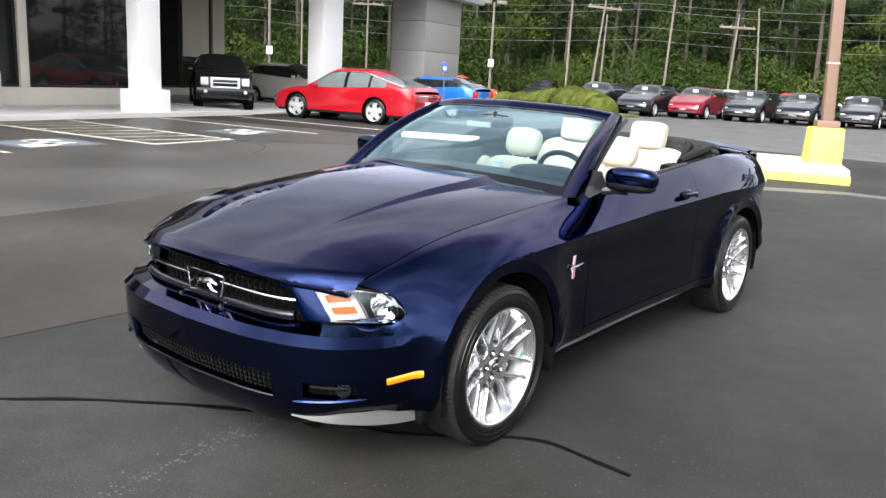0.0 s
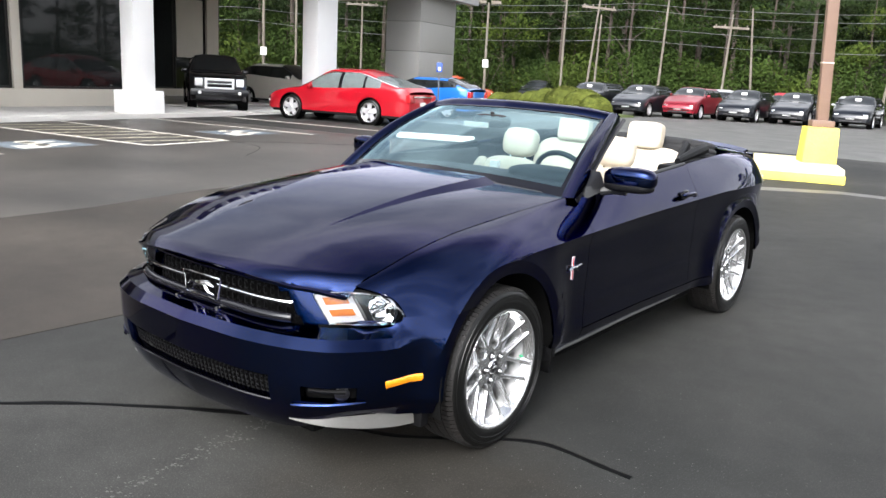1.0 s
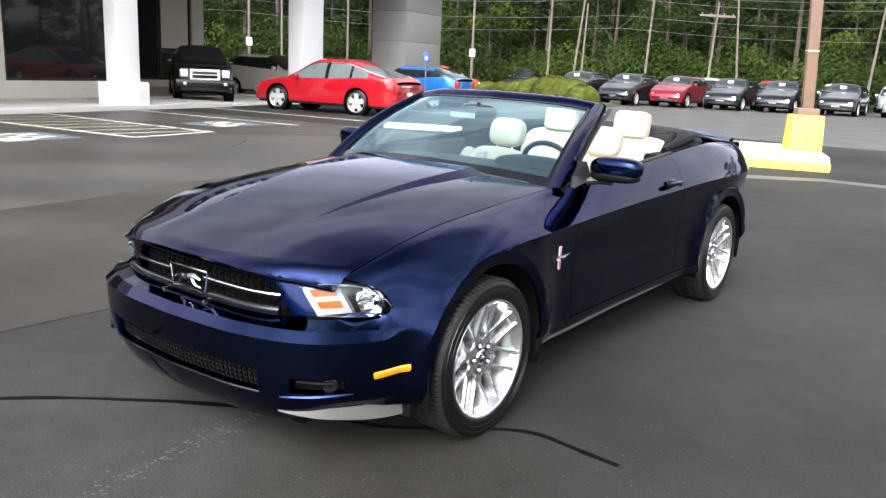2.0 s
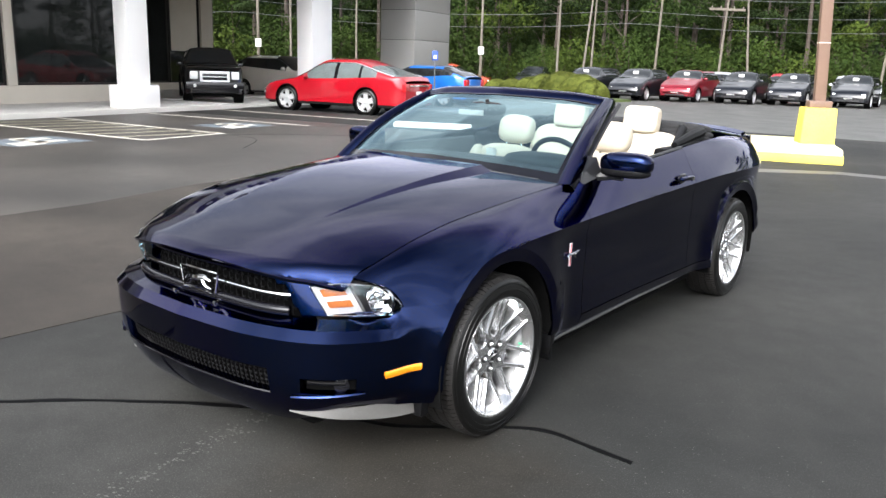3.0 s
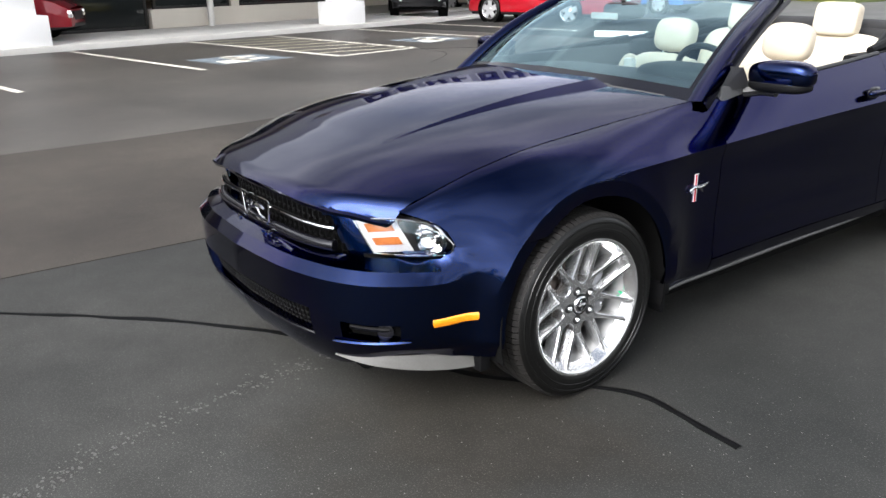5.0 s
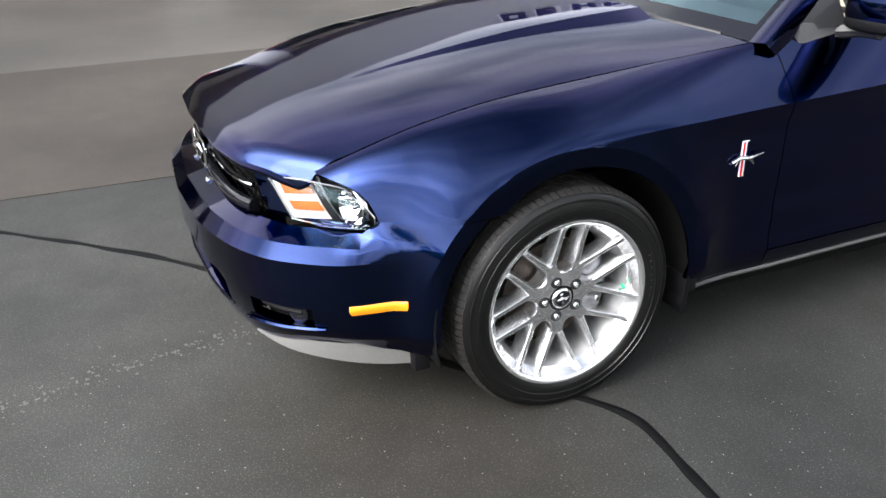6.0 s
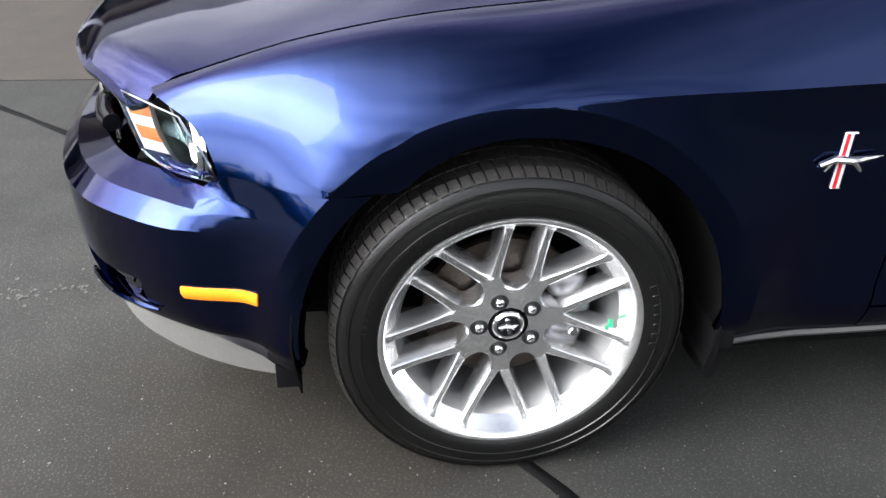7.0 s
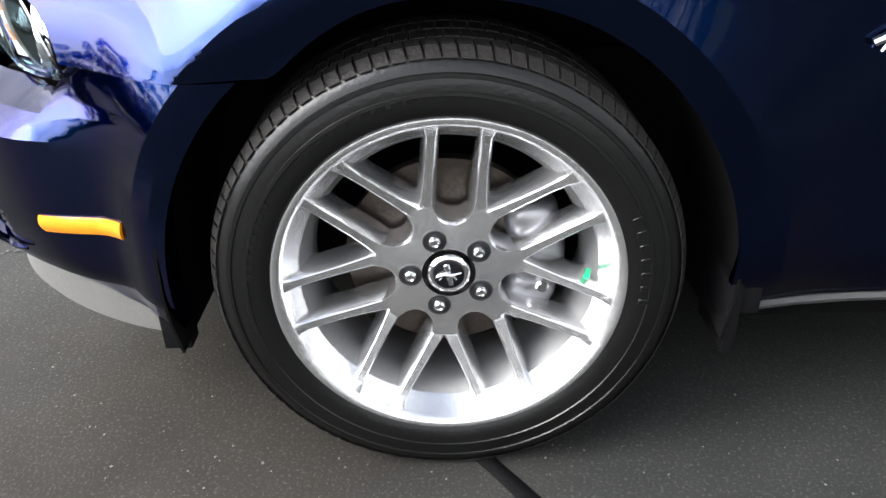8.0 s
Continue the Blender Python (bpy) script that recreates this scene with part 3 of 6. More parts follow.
for k in range(8):
    v0, w = 1.45 * k, 0.95
    hollow = k in (0, 4, 6)
    bm = box(0.02, 0.14, v0, v0 + 0.26, -0.42, 0.46, 0.02)
    if hollow or k in (2, 5):
        box(0.02, 0.14, v0 + w - 0.26, v0 + w, -0.42, 0.46, 0.02, bm)
    if hollow or k in (1, 7):
        box(0.02, 0.14, v0 + 0.26, v0 + w - 0.26, 0.22, 0.46, 0.02, bm)
        box(0.02, 0.14, v0 + 0.26, v0 + w - 0.26, -0.42, -0.18, 0.02, bm)
    if k in (1, 2, 3, 5, 7):
        box(0.02, 0.14, v0 + 0.26, v0 + w - 0.26, -0.09, 0.13, 0.02, bm)
    part("sign_shape", bm, M_FRAMEDARK, sign)
    part("pale_backing", box(0.0, 0.02, v0 - 0.06, v0 + w + 0.06, -0.48, 0.52), M_STUCCO, sign, "pale backing edge of a sign shape")

# ---- light pole on its yellow island ----
isl = thing("kerb_island", "yellow painted concrete kerb island with worn top", "kerb", pose(-0.91, 12.68, 0, 0, 0, 20))
part("slab", box(-4.3, 0.20, 0.0, 2.7, -0.02, 0.27, 0.05), M_YELLOWTOP, isl)
part("kerb_face", box(-4.32, 0.22, -0.02, 2.72, -0.02, 0.16, 0.03), M_YELLOW, isl, "brighter yellow painted kerb face")
pb = thing("light_pole", "brown square steel light pole bolted on a yellow concrete footing", "light pole", pose(-1.52, 13.85, 0.27, 0, 0, 26))
bm = box(-0.305, 0.305, -0.305, 0.305, 0.0, 0.67, 0.02)
for v in bm.verts:
    if v.co.z > 0.6:
        v.co.x, v.co.y = v.co.x * 0.93, v.co.y * 0.93
part("footing", bm, M_YELLOW, pb, "yellow painted concrete footing")
part("base_cover", box(-0.20, 0.20, -0.20, 0.20, 0.67, 0.80, 0.02), M_POLE, pb)
# the shaft leans a little on its footing
for name, bm, material in (("pole", box(-0.10, 0.10, -0.10, 0.10, 0.78, 8.5, 0.015), M_POLE), ("band", box(-0.105, 0.105, -0.105, 0.105, 1.855, 1.875), M_BEIGE), ("lamp_head", box(-0.35, 0.35, -0.9, 0.9, 8.5, 8.7, 0.04), M_POLE)):
    for v in bm.verts:
        v.co.x -= 0.052 * (v.co.z - 0.8)
    part(name, bm, material, pb)


# ---- the navy convertible: x to its left side, y towards its tail, front axle at y = 0 ----
WB, RA, HUB = 2.72, 0.400, 0.345
car = thing("convertible_car", "dark navy two-door convertible with its top folded down", "car")
f_w = knots((-0.95, 0.56), (-0.62, 0.760), (-0.53, 0.808), (-0.42, 0.852), (-0.28, 0.886), (0, 0.900), (0.35, 0.903), (0.62, 0.887), (1.2, 0.880), (1.9, 0.897), (2.35, 0.915), (2.72, 0.922), (3.1, 0.895), (3.35, 0.84), (3.55, 0.75), (3.70, 0.63))
f_crease = knots((-0.7, 0.598), (-0.53, 0.618), (-0.4, 0.648), (-0.25, 0.700), (-0.1, 0.762), (0.05, 0.800), (0.2, 0.812), (0.62, 0.822), (1.85, 0.866), (2.46, 0.886), (3.2, 0.88), (3.8, 0.86))
f_top = knots((-0.66, 0.752), (-0.5, 0.815), (-0.35, 0.862), (-0.15, 0.902), (0.1, 0.928), (0.62, 0.976), (1.2, 1.020), (1.7, 1.050), (2.2, 1.085), (2.6, 1.10), (3.2, 1.085), (3.5, 1.05), (3.7, 1.0))
f_topx = knots((-0.66, 0.655), (-0.5, 0.69), (-0.2, 0.718), (0.1, 0.726), (0.62, 0.745), (0.9, 0.772), (1.2, 0.784), (1.9, 0.784), (2.4, 0.775), (2.8, 0.75), (3.2, 0.69), (3.5, 0.60), (3.7, 0.50))


def side_x(y, z):
    """Half width of the body at a height."""
    w, zc, zt, xt = f_w(y), f_crease(y), f_top(y), f_topx(y)
    up = np.clip((z - zc) / np.maximum(zt - zc, 0.02), 0, 1)
    lean = 0.30 + 0.64 * smooth_step((y + 0.10) / 0.95) - 0.55 * smooth_step((y - 2.2) / 0.9)
    above = w - (w - xt) * (lean * up + (1 - lean) * (1 - np.sqrt(np.maximum(1 - up**2.2, 0))))
    dn = np.clip((zc - z) / (zc - 0.20), 0, 1)
    below = w - 0.016 * smooth_step((y - 0.22) / 0.35) * smooth_step(dn / 0.12) - 0.010 * smooth_step((dn - 0.25) / 0.45) + 0.005 * smooth_step((dn - 0.70) / 0.03) - 0.05 * smooth_step((dn - 0.76) / 0.24)
    below = below + 0.008 * smooth_step((0.502 - z) / 0.024) * smooth_step((y - 0.50) / 0.30) * smooth_step((2.25 - y) / 0.3)
    x = np.where(z >= zc, above, below)
    for yc, flare in ((0.0, 0.916), (WB, 0.926)):
        r = np.hypot(y - yc, z - HUB)
        k = np.clip(1 - (r - 0.455) / 0.17, 0, 1) ** 2
        k = np.where(z > zc, k * (1 - up), k) * smooth_step((y + 0.52) / 0.14) * np.where(y > yc, smooth_step((z - 0.25) / 0.14), 1)
        x = x + k * np.maximum(flare - 0.012 * np.clip((0.455 - r) / 0.06, 0, 1.2) - x, 0)
    return x


def arch(y, floor):
    """Lower edge of the side: the floor line, cut by the wheel arches."""
    out = np.asarray(floor, float) + 0 * y
    for yc in (0.0, WB):
        d = np.clip(RA**2 - (y - yc) ** 2, 0, None)
        out = np.where(np.abs(y - yc) < RA, np.maximum(out, HUB + np.sqrt(d)), out)
    return out


def side_panel(ys, low, top=None, front=None, rows=40, crease=True):
    """A panel of the body's side between two lines over the stations ys; front(z) slants its leading edge."""
    ys = np.asarray(ys, float)
    P = np.zeros((rows, len(ys), 3))
    s = np.linspace(0, 1, rows)
    for j, y in enumerate(ys):
        z0, z1 = float(low(y)), float((top or f_top)(y))
        zc = float(f_crease(y))
        q = np.clip((ys[-1] - y) / (ys[-1] - ys[0]), 0, 1) ** 2
        if front is not None:
            for _ in range(4):
                z1 = float(f_top(y + (front(np.array([z1]))[0] - ys[0]) * q))
        if crease:
            near = min((0.0, WB), key=lambda c: abs(c - y))
            at = (lambda h: float(y + (front(np.array([h]))[0] - ys[0]) * q)) if front is not None else (lambda h: y)
            mid = zc
            for _ in range(6):      # the rows follow the flare's edge and the crease
                mid = HUB + math.sqrt(0.455**2 - min(abs(at(mid) - near), 0.40) ** 2)
                zc = float(f_crease(at(zc)))
            a, b = rows // 4, rows // 4
            zk = max(zc, z0 + 0.02)
            lo, hi = sorted((max(mid, z0 + 0.008), zk))
            hi = max(hi, lo + 0.008)
            z = np.r_[np.linspace(z0, lo, a), np.linspace(lo, hi, b + 1)[1:], np.linspace(hi, z1, rows - a - b + 1)[1:]]
            if front is not None:
                k = float(smooth_step((y + 0.50) / 0.14))
                z = z * k + (1 - k) * (z0 + (z1 - z0) * s)
        else:
            z = z0 + (z1 - z0) * s
        yy = np.full(rows, y)
        if front is not None:
            lead = front(z)
            yy = y + (lead - ys[0]) * q
        xx = side_x(yy, z)
        P[:, j, 0], P[:, j, 1], P[:, j, 2] = xx, yy, z
    return P


def both(name, make, material, depth=0.012, label="", parent=None, angle=17):
    """The same panel on the left and on the right."""
    out = []
    for k in (0, 1):
        bm = make()
        bmesh.ops.recalc_face_normals(bm, faces=bm.faces[:])
        cx = sum(f.normal.x * f.calc_area() for f in bm.faces)
        if cx < 0:
            bmesh.ops.reverse_faces(bm, faces=bm.faces[:])
        if k:
            mirror(bm)
        ob = part(name, bm, material, parent or car, label, angle=angle)
        if depth:
            thicken(ob, depth)
        out.append(ob)
    return out


def stations(a, b, n=18):
    """Stations from a to b, closer together round the wheel arches."""
    ys = list(np.linspace(a, b, n))
    for yc in (0.0, WB):
        ys += [yc + RA * math.cos(t) for t in np.linspace(0, math.pi, 49) if a < yc + RA * math.cos(t) < b]
    return np.unique(np.round(ys, 4))


sill = knots((0.3, 0.262), (1.2, 0.268), (2.4, 0.285))
fender_low = lambda y: np.maximum(arch(y, 0.262), np.where(y < -0.245, 0.652, 0.0))
both("front_fender", lambda: sheet(side_panel(stations(-0.60, 0.7245, 26), fender_low, front=lambda z: np.interp(z, (0.64, 0.67, 0.70, 0.72, 0.735, 0.748, 0.758, 0.78), (-0.518, -0.525, -0.537, -0.553, -0.576, -0.608, -0.636, -0.655)))), M_NAVY)
doors = both("door", lambda: sheet(side_panel(np.linspace(0.728, 1.9665, 26), lambda y: 0.345)), M_NAVY)
both("rocker_panel", lambda: sheet(side_panel(np.linspace(0.728, 2.30, 26), lambda y: sill(y), top=lambda y: 0.340, crease=False, rows=8)), M_NAVY)
both("quarter_panel", lambda: sheet(side_panel(stations(1.970, 3.46, 26), lambda y: np.where(y < 2.31, 0.345, arch(y, 0.30 + 0.20 * smooth_step((y - 2.98) / 0.3))))), M_NAVY)
both("rear_corner", lambda: sheet(side_panel(np.linspace(3.464, 3.70, 10), lambda y: 0.50)), M_NAVY)


def well(yc):
    a = np.linspace(math.radians(-15), math.radians(195), 30)
    P = np.zeros((5, 30, 3))
    for i, (x, r) in enumerate(((0.90, RA + 0.012), (0.85, RA + 0.015), (0.62, RA + 0.01), (0.55, RA - 0.03), (0.545, 0.05))):
        P[i, :, 0], P[i, :, 1], P[i, :, 2] = x, yc + r * np.cos(a), HUB + r * np.sin(a)
    return sheet(P)


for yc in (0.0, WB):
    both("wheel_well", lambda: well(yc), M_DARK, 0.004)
both("rocker_trim", lambda: tube([(float(side_x(np.array([min(y, 1.75)]), np.array([0.27]))[0]) + 0.001, y, float(sill(y)) + 0.004) for y in np.linspace(0.440, 2.28, 24)], 0.0085, 6), M_SILLGREY, 0)
both("mud_flap", lambda: box(0.78, 0.898, 0.404, 0.424, 0.205, 0.33, 0.006, bm=box(0.80, 0.893, 0.418, 0.452, 0.272, 0.322, 0.006)), M_GRILLE, 0)

# ---- front: bumper cover, fascia, grilles, hood ----
f_plan = knots((0, -0.930), (0.3, -0.912), (0.5, -0.868), (0.65, -0.795), (0.76, -0.675), (0.83, -0.545), (0.875, -0.42))
BUMP_Z = (0.19, 0.21, 0.235, 0.262, 0.30, 0.34, 0.38, 0.42, 0.46, 0.51, 0.546, 0.582, 0.584, 0.598, 0.604, 0.66)
BUMP_D = (-0.095, -0.076, -0.060, -0.045, -0.028, -0.015, -0.006, -0.001, 0.001, 0.003, 0.004, -0.034, -0.044, -0.082, -0.092, -0.104)
f_bump = lambda z: np.interp(z, BUMP_Z, BUMP_D)


def plan_curve(n):
    """Even steps along the bumper's plan line, from the middle to the wheel arch."""
    x = np.linspace(0, 0.875, 400)
    y = f_plan(x)
    s = np.r_[0, np.cumsum(np.hypot(np.diff(x), np.diff(y)))]
    t = np.linspace(0, s[-1], n)
    return np.interp(t, s, x), np.interp(t, s, y), t / s[-1]


def bumper_places(xs_n, zs):
    px, py, t = plan_curve(xs_n)
    nx, ny = np.gradient(px), np.gradient(py)
    ln = np.hypot(nx, ny)
    nx, ny = ny / ln, -nx / ln      # outward: forward and to the side
    P = np.zeros((len(zs), xs_n, 3))
    for i, z in enumerate(zs):
        turn = smooth_step((t - 0.76) / 0.18)
        y = py
        for _ in range(4):
            if zs[i] > 0.55:      # the top dips under the headlamp and rises behind it
                z = 0.55 + (zs[i] - 0.55) / 0.10 * (0.056 + 0.043 * smooth_step((y + 0.560) / 0.035))
            d = f_bump(z) * (1 - turn) + turn * (-0.045 * smooth_step((0.36 - z) / 0.16))
            x, y = px + nx * d, py + ny * d
            end = -np.sqrt(np.maximum(RA**2 - (z - HUB) ** 2, 0.0)) if zs[i] > 0.25 else -0.40
            y = y + smooth_step((t - 0.80) / 0.20) * (end - y[-1])
        k = smooth_step((t - 0.80) / 0.20)
        sx = side_x(np.minimum(y, -0.25), np.maximum(z, 0.32) + 0 * y)
        x = x * (1 - k) + k * (sx - 0.03 * np.maximum(0, 0.32 - z) / 0.12)
        low = 0.20 + 0.062 * smooth_step((t - 0.42) / 0.33)
        P[i, :, 0], P[i, :, 1], P[i, :, 2] = x, y, np.where(z < 0.32, 0.32 - (0.32 - z) * (0.32 - low) / 0.13, z)
    return P, t


zs = np.array([0.19, 0.21, 0.235, 0.262, 0.29, 0.312, 0.333, 0.347, 0.37, 0.395, 0.408, 0.430, 0.45, 0.48, 0.51, 0.528, 0.546, 0.564, 0.582, 0.584, 0.598, 0.604, 0.628, 0.65])
half, tt = bumper_places(44, zs)
full = np.concatenate([half[:, ::-1] * np.array([-1, 1, 1]), half[:, 1:]], 1)
xc, zc = (full[:-1, :-1, 0] + full[1:, 1:, 0]) / 2, (full[:-1, :-1, 2] + full[1:, 1:, 2]) / 2
keep = ~((np.abs(xc) < 0.47 - (0.43 - zc) * 0.15) & (zc > 0.333) & (zc < 0.430))
keep &= ~((np.abs(xc) > 0.585) & (np.abs(xc) < 0.735) & (zc > 0.347) & (zc < 0.408))
bm = sheet(full, keep, flip=True)
bmesh.ops.recalc_face_normals(bm, faces=bm.faces[:])
if sum(f.normal.y * f.calc_area() for f in bm.faces) > 0:
    bmesh.ops.reverse_faces(bm, faces=bm.faces[:])
bumper = thicken(part("front_bumper", bm, M_NAVY, car, angle=24), 0.03)


def front_strip(x0, x1, z0, z1, inset, n=24, rows=3):
    """A strip following the bumper's plan line, set back by inset."""
    x = np.linspace(x0, x1, n)
    P = np.zeros((rows, n, 3))
    for i, z in enumerate(np.linspace(z0, z1, rows)):
        P[i, :, 0], P[i, :, 1], P[i, :, 2] = x, f_plan(np.abs(x)) - f_bump(z) + inset, z
    return P


def honeycomb(x0, x1, z0, z1, inset, cell, bar, place):
    """Hexagonal mesh bars over a curved strip."""
    bm = bmesh.new()
    rows, z = 0, z0
    while z < z1:
        x = x0 + (cell * 0.866 if rows % 2 else 0)
        while x < x1:
            ring = [(x + cell * 0.5 * math.cos(a), z + cell * 0.5 * math.sin(a)) for a in [math.radians(90 + 60 * k) for k in range(6)]]
            for k in (0, 1, 2):
                a, b = ring[k], ring[k + 1]
                tube([place(*a), place(*b)], bar, 4, bm, caps=False)
            x += cell * 0.90
        z += cell * 0.76
        rows += 1
    return bm


lower = lambda x, z: (x, float(f_plan(abs(x)) - f_bump(z)) + 0.035, z)
part("lower_grille", honeycomb(-0.46, 0.46, 0.335, 0.430, 0.03, 0.026, 0.0022, lower), M_GRILLE, bumper, "black honeycomb lower grille")
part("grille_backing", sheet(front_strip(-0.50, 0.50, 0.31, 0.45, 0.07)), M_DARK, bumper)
part("lower_grille_trim", tube([(x, float(f_plan(abs(x)) - f_bump(0.331)) + 0.002, 0.331) for x in np.linspace(-0.46, 0.46, 26)], 0.005, 6), M_GLOSSBLACK, bumper)
for s in (-1, 1):
    P = front_strip(0.565, 0.750, 0.33, 0.42, 0.05, 12)
    P[..., 0] *= s
    part("fog_lamp_pocket", sheet(P), M_DARK, bumper)
    bmf = spin([(0.0, 0.0), (0.004, 0.018), (0.0, 0.028), (-0.03, 0.03)], 20, "Y")
    fog = part("fog_lamp", bmf, M_GLOSSBLACK, bumper)
    fog.matrix_basis = pose(s * 0.690, -0.725, 0.378, 0, 0, s * 46) @ pose(0, 0, 0, 0, 0, 180)
    part("fog_blade", tube([(s * x, float(f_plan(x) - f_bump(0.335)) - 0.004, 0.328 + 0.020 * (x - 0.545) / 0.21) for x in np.linspace(0.545, 0.755, 12)], [0.004] + [0.007] * 10 + [0.003], 6), M_NAVY, bumper)
    part("pocket_bar", tube([(s * x, float(f_plan(x)) + 0.035, 0.386) for x in np.linspace(0.590, 0.70, 6)], 0.008, 6), M_GRILLE, bumper)
    # amber marker set in the corner
    P = np.zeros((5, 10, 3))
    for i, q in enumerate(np.linspace(0, 1, 5)):
        x = np.linspace(0.797 - 0.004 * q, 0.861 + 0.003 * q, 10)
        z0, z1 = 0.399 + 0.008 * np.linspace(0, 1, 10), 0.425 + 0.009 * np.linspace(0, 1, 10)
        y, z = np.interp(x, [0.795, 0.862], [-0.612, -0.468]), z0 + (z1 - z0) * q
        side_rows = np.array([np.interp(y, half[r, 24:, 1], half[r, 24:, 0]) for r in range(len(zs))])
        bulge = 0.0005 + 0.004 * math.sin(math.pi * q)
        P[i, :, 0] = [np.interp(zz, half[:, -1, 2], side_rows[:, j]) for j, zz in enumerate(z)]
        P[i, :, 0] += bulge * 0.9
        P[i, :, 1], P[i, :, 2] = y - bulge * 0.4, z
    bm = sheet(P)
    if s < 0:
        mirror(bm)
    bmesh.ops.recalc_face_normals(bm, faces=bm.faces[:])
    thicken(part("side_marker", bm, M_AMBER, bumper, "amber side marker lens"), 0.004, 0.0)
# chin spoiler: grey strip with a black end
px, py, t = plan_curve(40)
for s in (-1, 1):
    P = np.zeros((4, 26, 3))
    for i, (dz, d) in enumerate(((0.276, -0.062), (0.246, -0.054), (0.216, -0.050), (0.211, -0.075))):
        x, y = np.interp(np.linspace(19, 38.2, 26), np.arange(40), px), np.interp(np.linspace(19, 38.2, 26), np.arange(40), py)
        k = 1 + d / 0.9
        P[i, :, 0], P[i, :, 1], P[i, :, 2] = s * x * k, -0.1 + (y + 0.1) * k, dz + (0.262 - dz) * 0.80 * np.clip((20 - np.arange(26)) / 20, 0, 1) ** 1.3
    bm = sheet(P)
    bmesh.ops.recalc_face_normals(bm, faces=bm.faces[:])
    thicken(part("chin_spoiler", bm, M_LIP, bumper, "light grey plastic chin strip"), 0.008)
    part("chin_end", box(s * 0.80, s * 0.842, -0.452, -0.408, 0.205, 0.275, 0.004), M_GRILLE, bumper)

# upper fascia between bumper and hood, with the grille opening
f_nose = knots((0, -0.835), (0.3, -0.822), (0.43, -0.795), (0.50, -0.755), (0.54, -0.725), (0.60, -0.68))
rows_z = np.array([0.578, 0.592, 0.606, 0.63, 0.66, 0.69, 0.715, 0.735, 0.745, 0.752])
xs = np.unique(np.round(np.r_[np.linspace(-0.575, 0.575, 41), -0.50, 0.50], 4))
P = np.zeros((len(rows_z), len(xs), 3))
for i, z in enumerate(rows_z):
    q = (z - 0.578) / 0.19
    P[i, :, 0] = xs * (1 - 0.17 * q)
    P[i, :, 1] = f_nose(np.abs(xs)) + 0.025 * (1 - q)
    P[i, :, 2] = z
xm, zm = (P[:-1, :-1, 0] + P[1:, 1:, 0]) / 2, (P[:-1, :-1, 2] + P[1:, 1:, 2]) / 2
keep = ~((np.abs(xm) < 0.50 - 0.10 * (zm - 0.592) / 0.15) & (zm > 0.592) & (zm < 0.742))
bm = sheet(P, keep)
bmesh.ops.recalc_face_normals(bm, faces=bm.faces[:])
if sum(f.normal.y for f in bm.faces) > 0:
    bmesh.ops.reverse_faces(bm, faces=bm.faces[:])
fascia = thicken(part("grille_surround", bm, M_NAVY, car), 0.035)
upper = lambda x, z: (x, float(f_nose(abs(x))) + 0.072 + 0.02 * (0.768 - z), z)
grille = part("grille", honeycomb(-0.49, 0.49, 0.60, 0.75, 0, 0.040, 0.0026, upper), M_GRILLE, car, "black honeycomb grille")
P = np.zeros((2, 21, 3))
for i, z in enumerate((0.57, 0.78)):
    x = np.linspace(-0.55, 0.55, 21)
    P[i, :, 0], P[i, :, 1], P[i, :, 2] = x, f_nose(np.abs(x)) + 0.085, z
part("grille_backing", sheet(P), M_DARK, grille)
for s in (-1, 1):
    part("grille_bar", tube([(s * x, float(f_nose(x)) + 0.018, 0.682 - 0.01 * x) for x in np.linspace(0.10, 0.455, 12)], 0.009, 8), M_GRILLE, grille)
    part("chrome_strip", tube([(s * x, float(f_nose(x)) + 0.006, 0.688 - 0.01 * x) for x in np.linspace(0.10, 0.470, 12)], 0.0042, 6), M_CHROME, grille, "thin chrome strip")
part("lower_bar", tube([(x, float(f_nose(abs(x))) + 0.004, 0.624) for x in np.linspace(-0.47, 0.47, 24)], 0.019, 10), M_GLOSSBLACK, grille)
for s in (-1, 1):
    part("tow_stud", spin([(-0.01, 0.0), (-0.01, 0.008), (0.01, 0.008)], 8, "Y", centre=(s * 0.13, -0.845, 0.60)), M_CHROME, grille)
# the emblem: a chrome frame with a plain running shape
EMB = 0.030
emb = [(0.100, -0.036), (0.094, -0.043), (-0.094, -0.043), (-0.100, -0.036), (-0.118, 0.036), (-0.113, 0.043), (0.113, 0.043), (0.118, 0.036), (0.100, -0.036)]
part("emblem_frame", tube([(EMB + x, -0.846, 0.676 + z) for x, z in emb], 0.0048, 8), M_CHROME, grille, "chrome emblem frame")
bm = tube([(EMB - 0.088, -0.848, 0.664), (EMB - 0.05, -0.852, 0.686), (EMB, -0.853, 0.683), (EMB + 0.045, -0.852, 0.691), (EMB + 0.08, -0.85, 0.681)], [0.003, 0.010, 0.014, 0.010, 0.005], 8)
tube([(EMB + 0.03, -0.852, 0.681), (EMB + 0.05, -0.852, 0.656), (EMB + 0.085, -0.852, 0.651)], [0.01, 0.006, 0.003], 6, bm)
tube([(EMB - 0.03, -0.852, 0.679), (EMB - 0.055, -0.852, 0.653)], [0.01, 0.004], 6, bm)
part("emblem", bm, M_CHROME, grille, "chrome emblem shape")

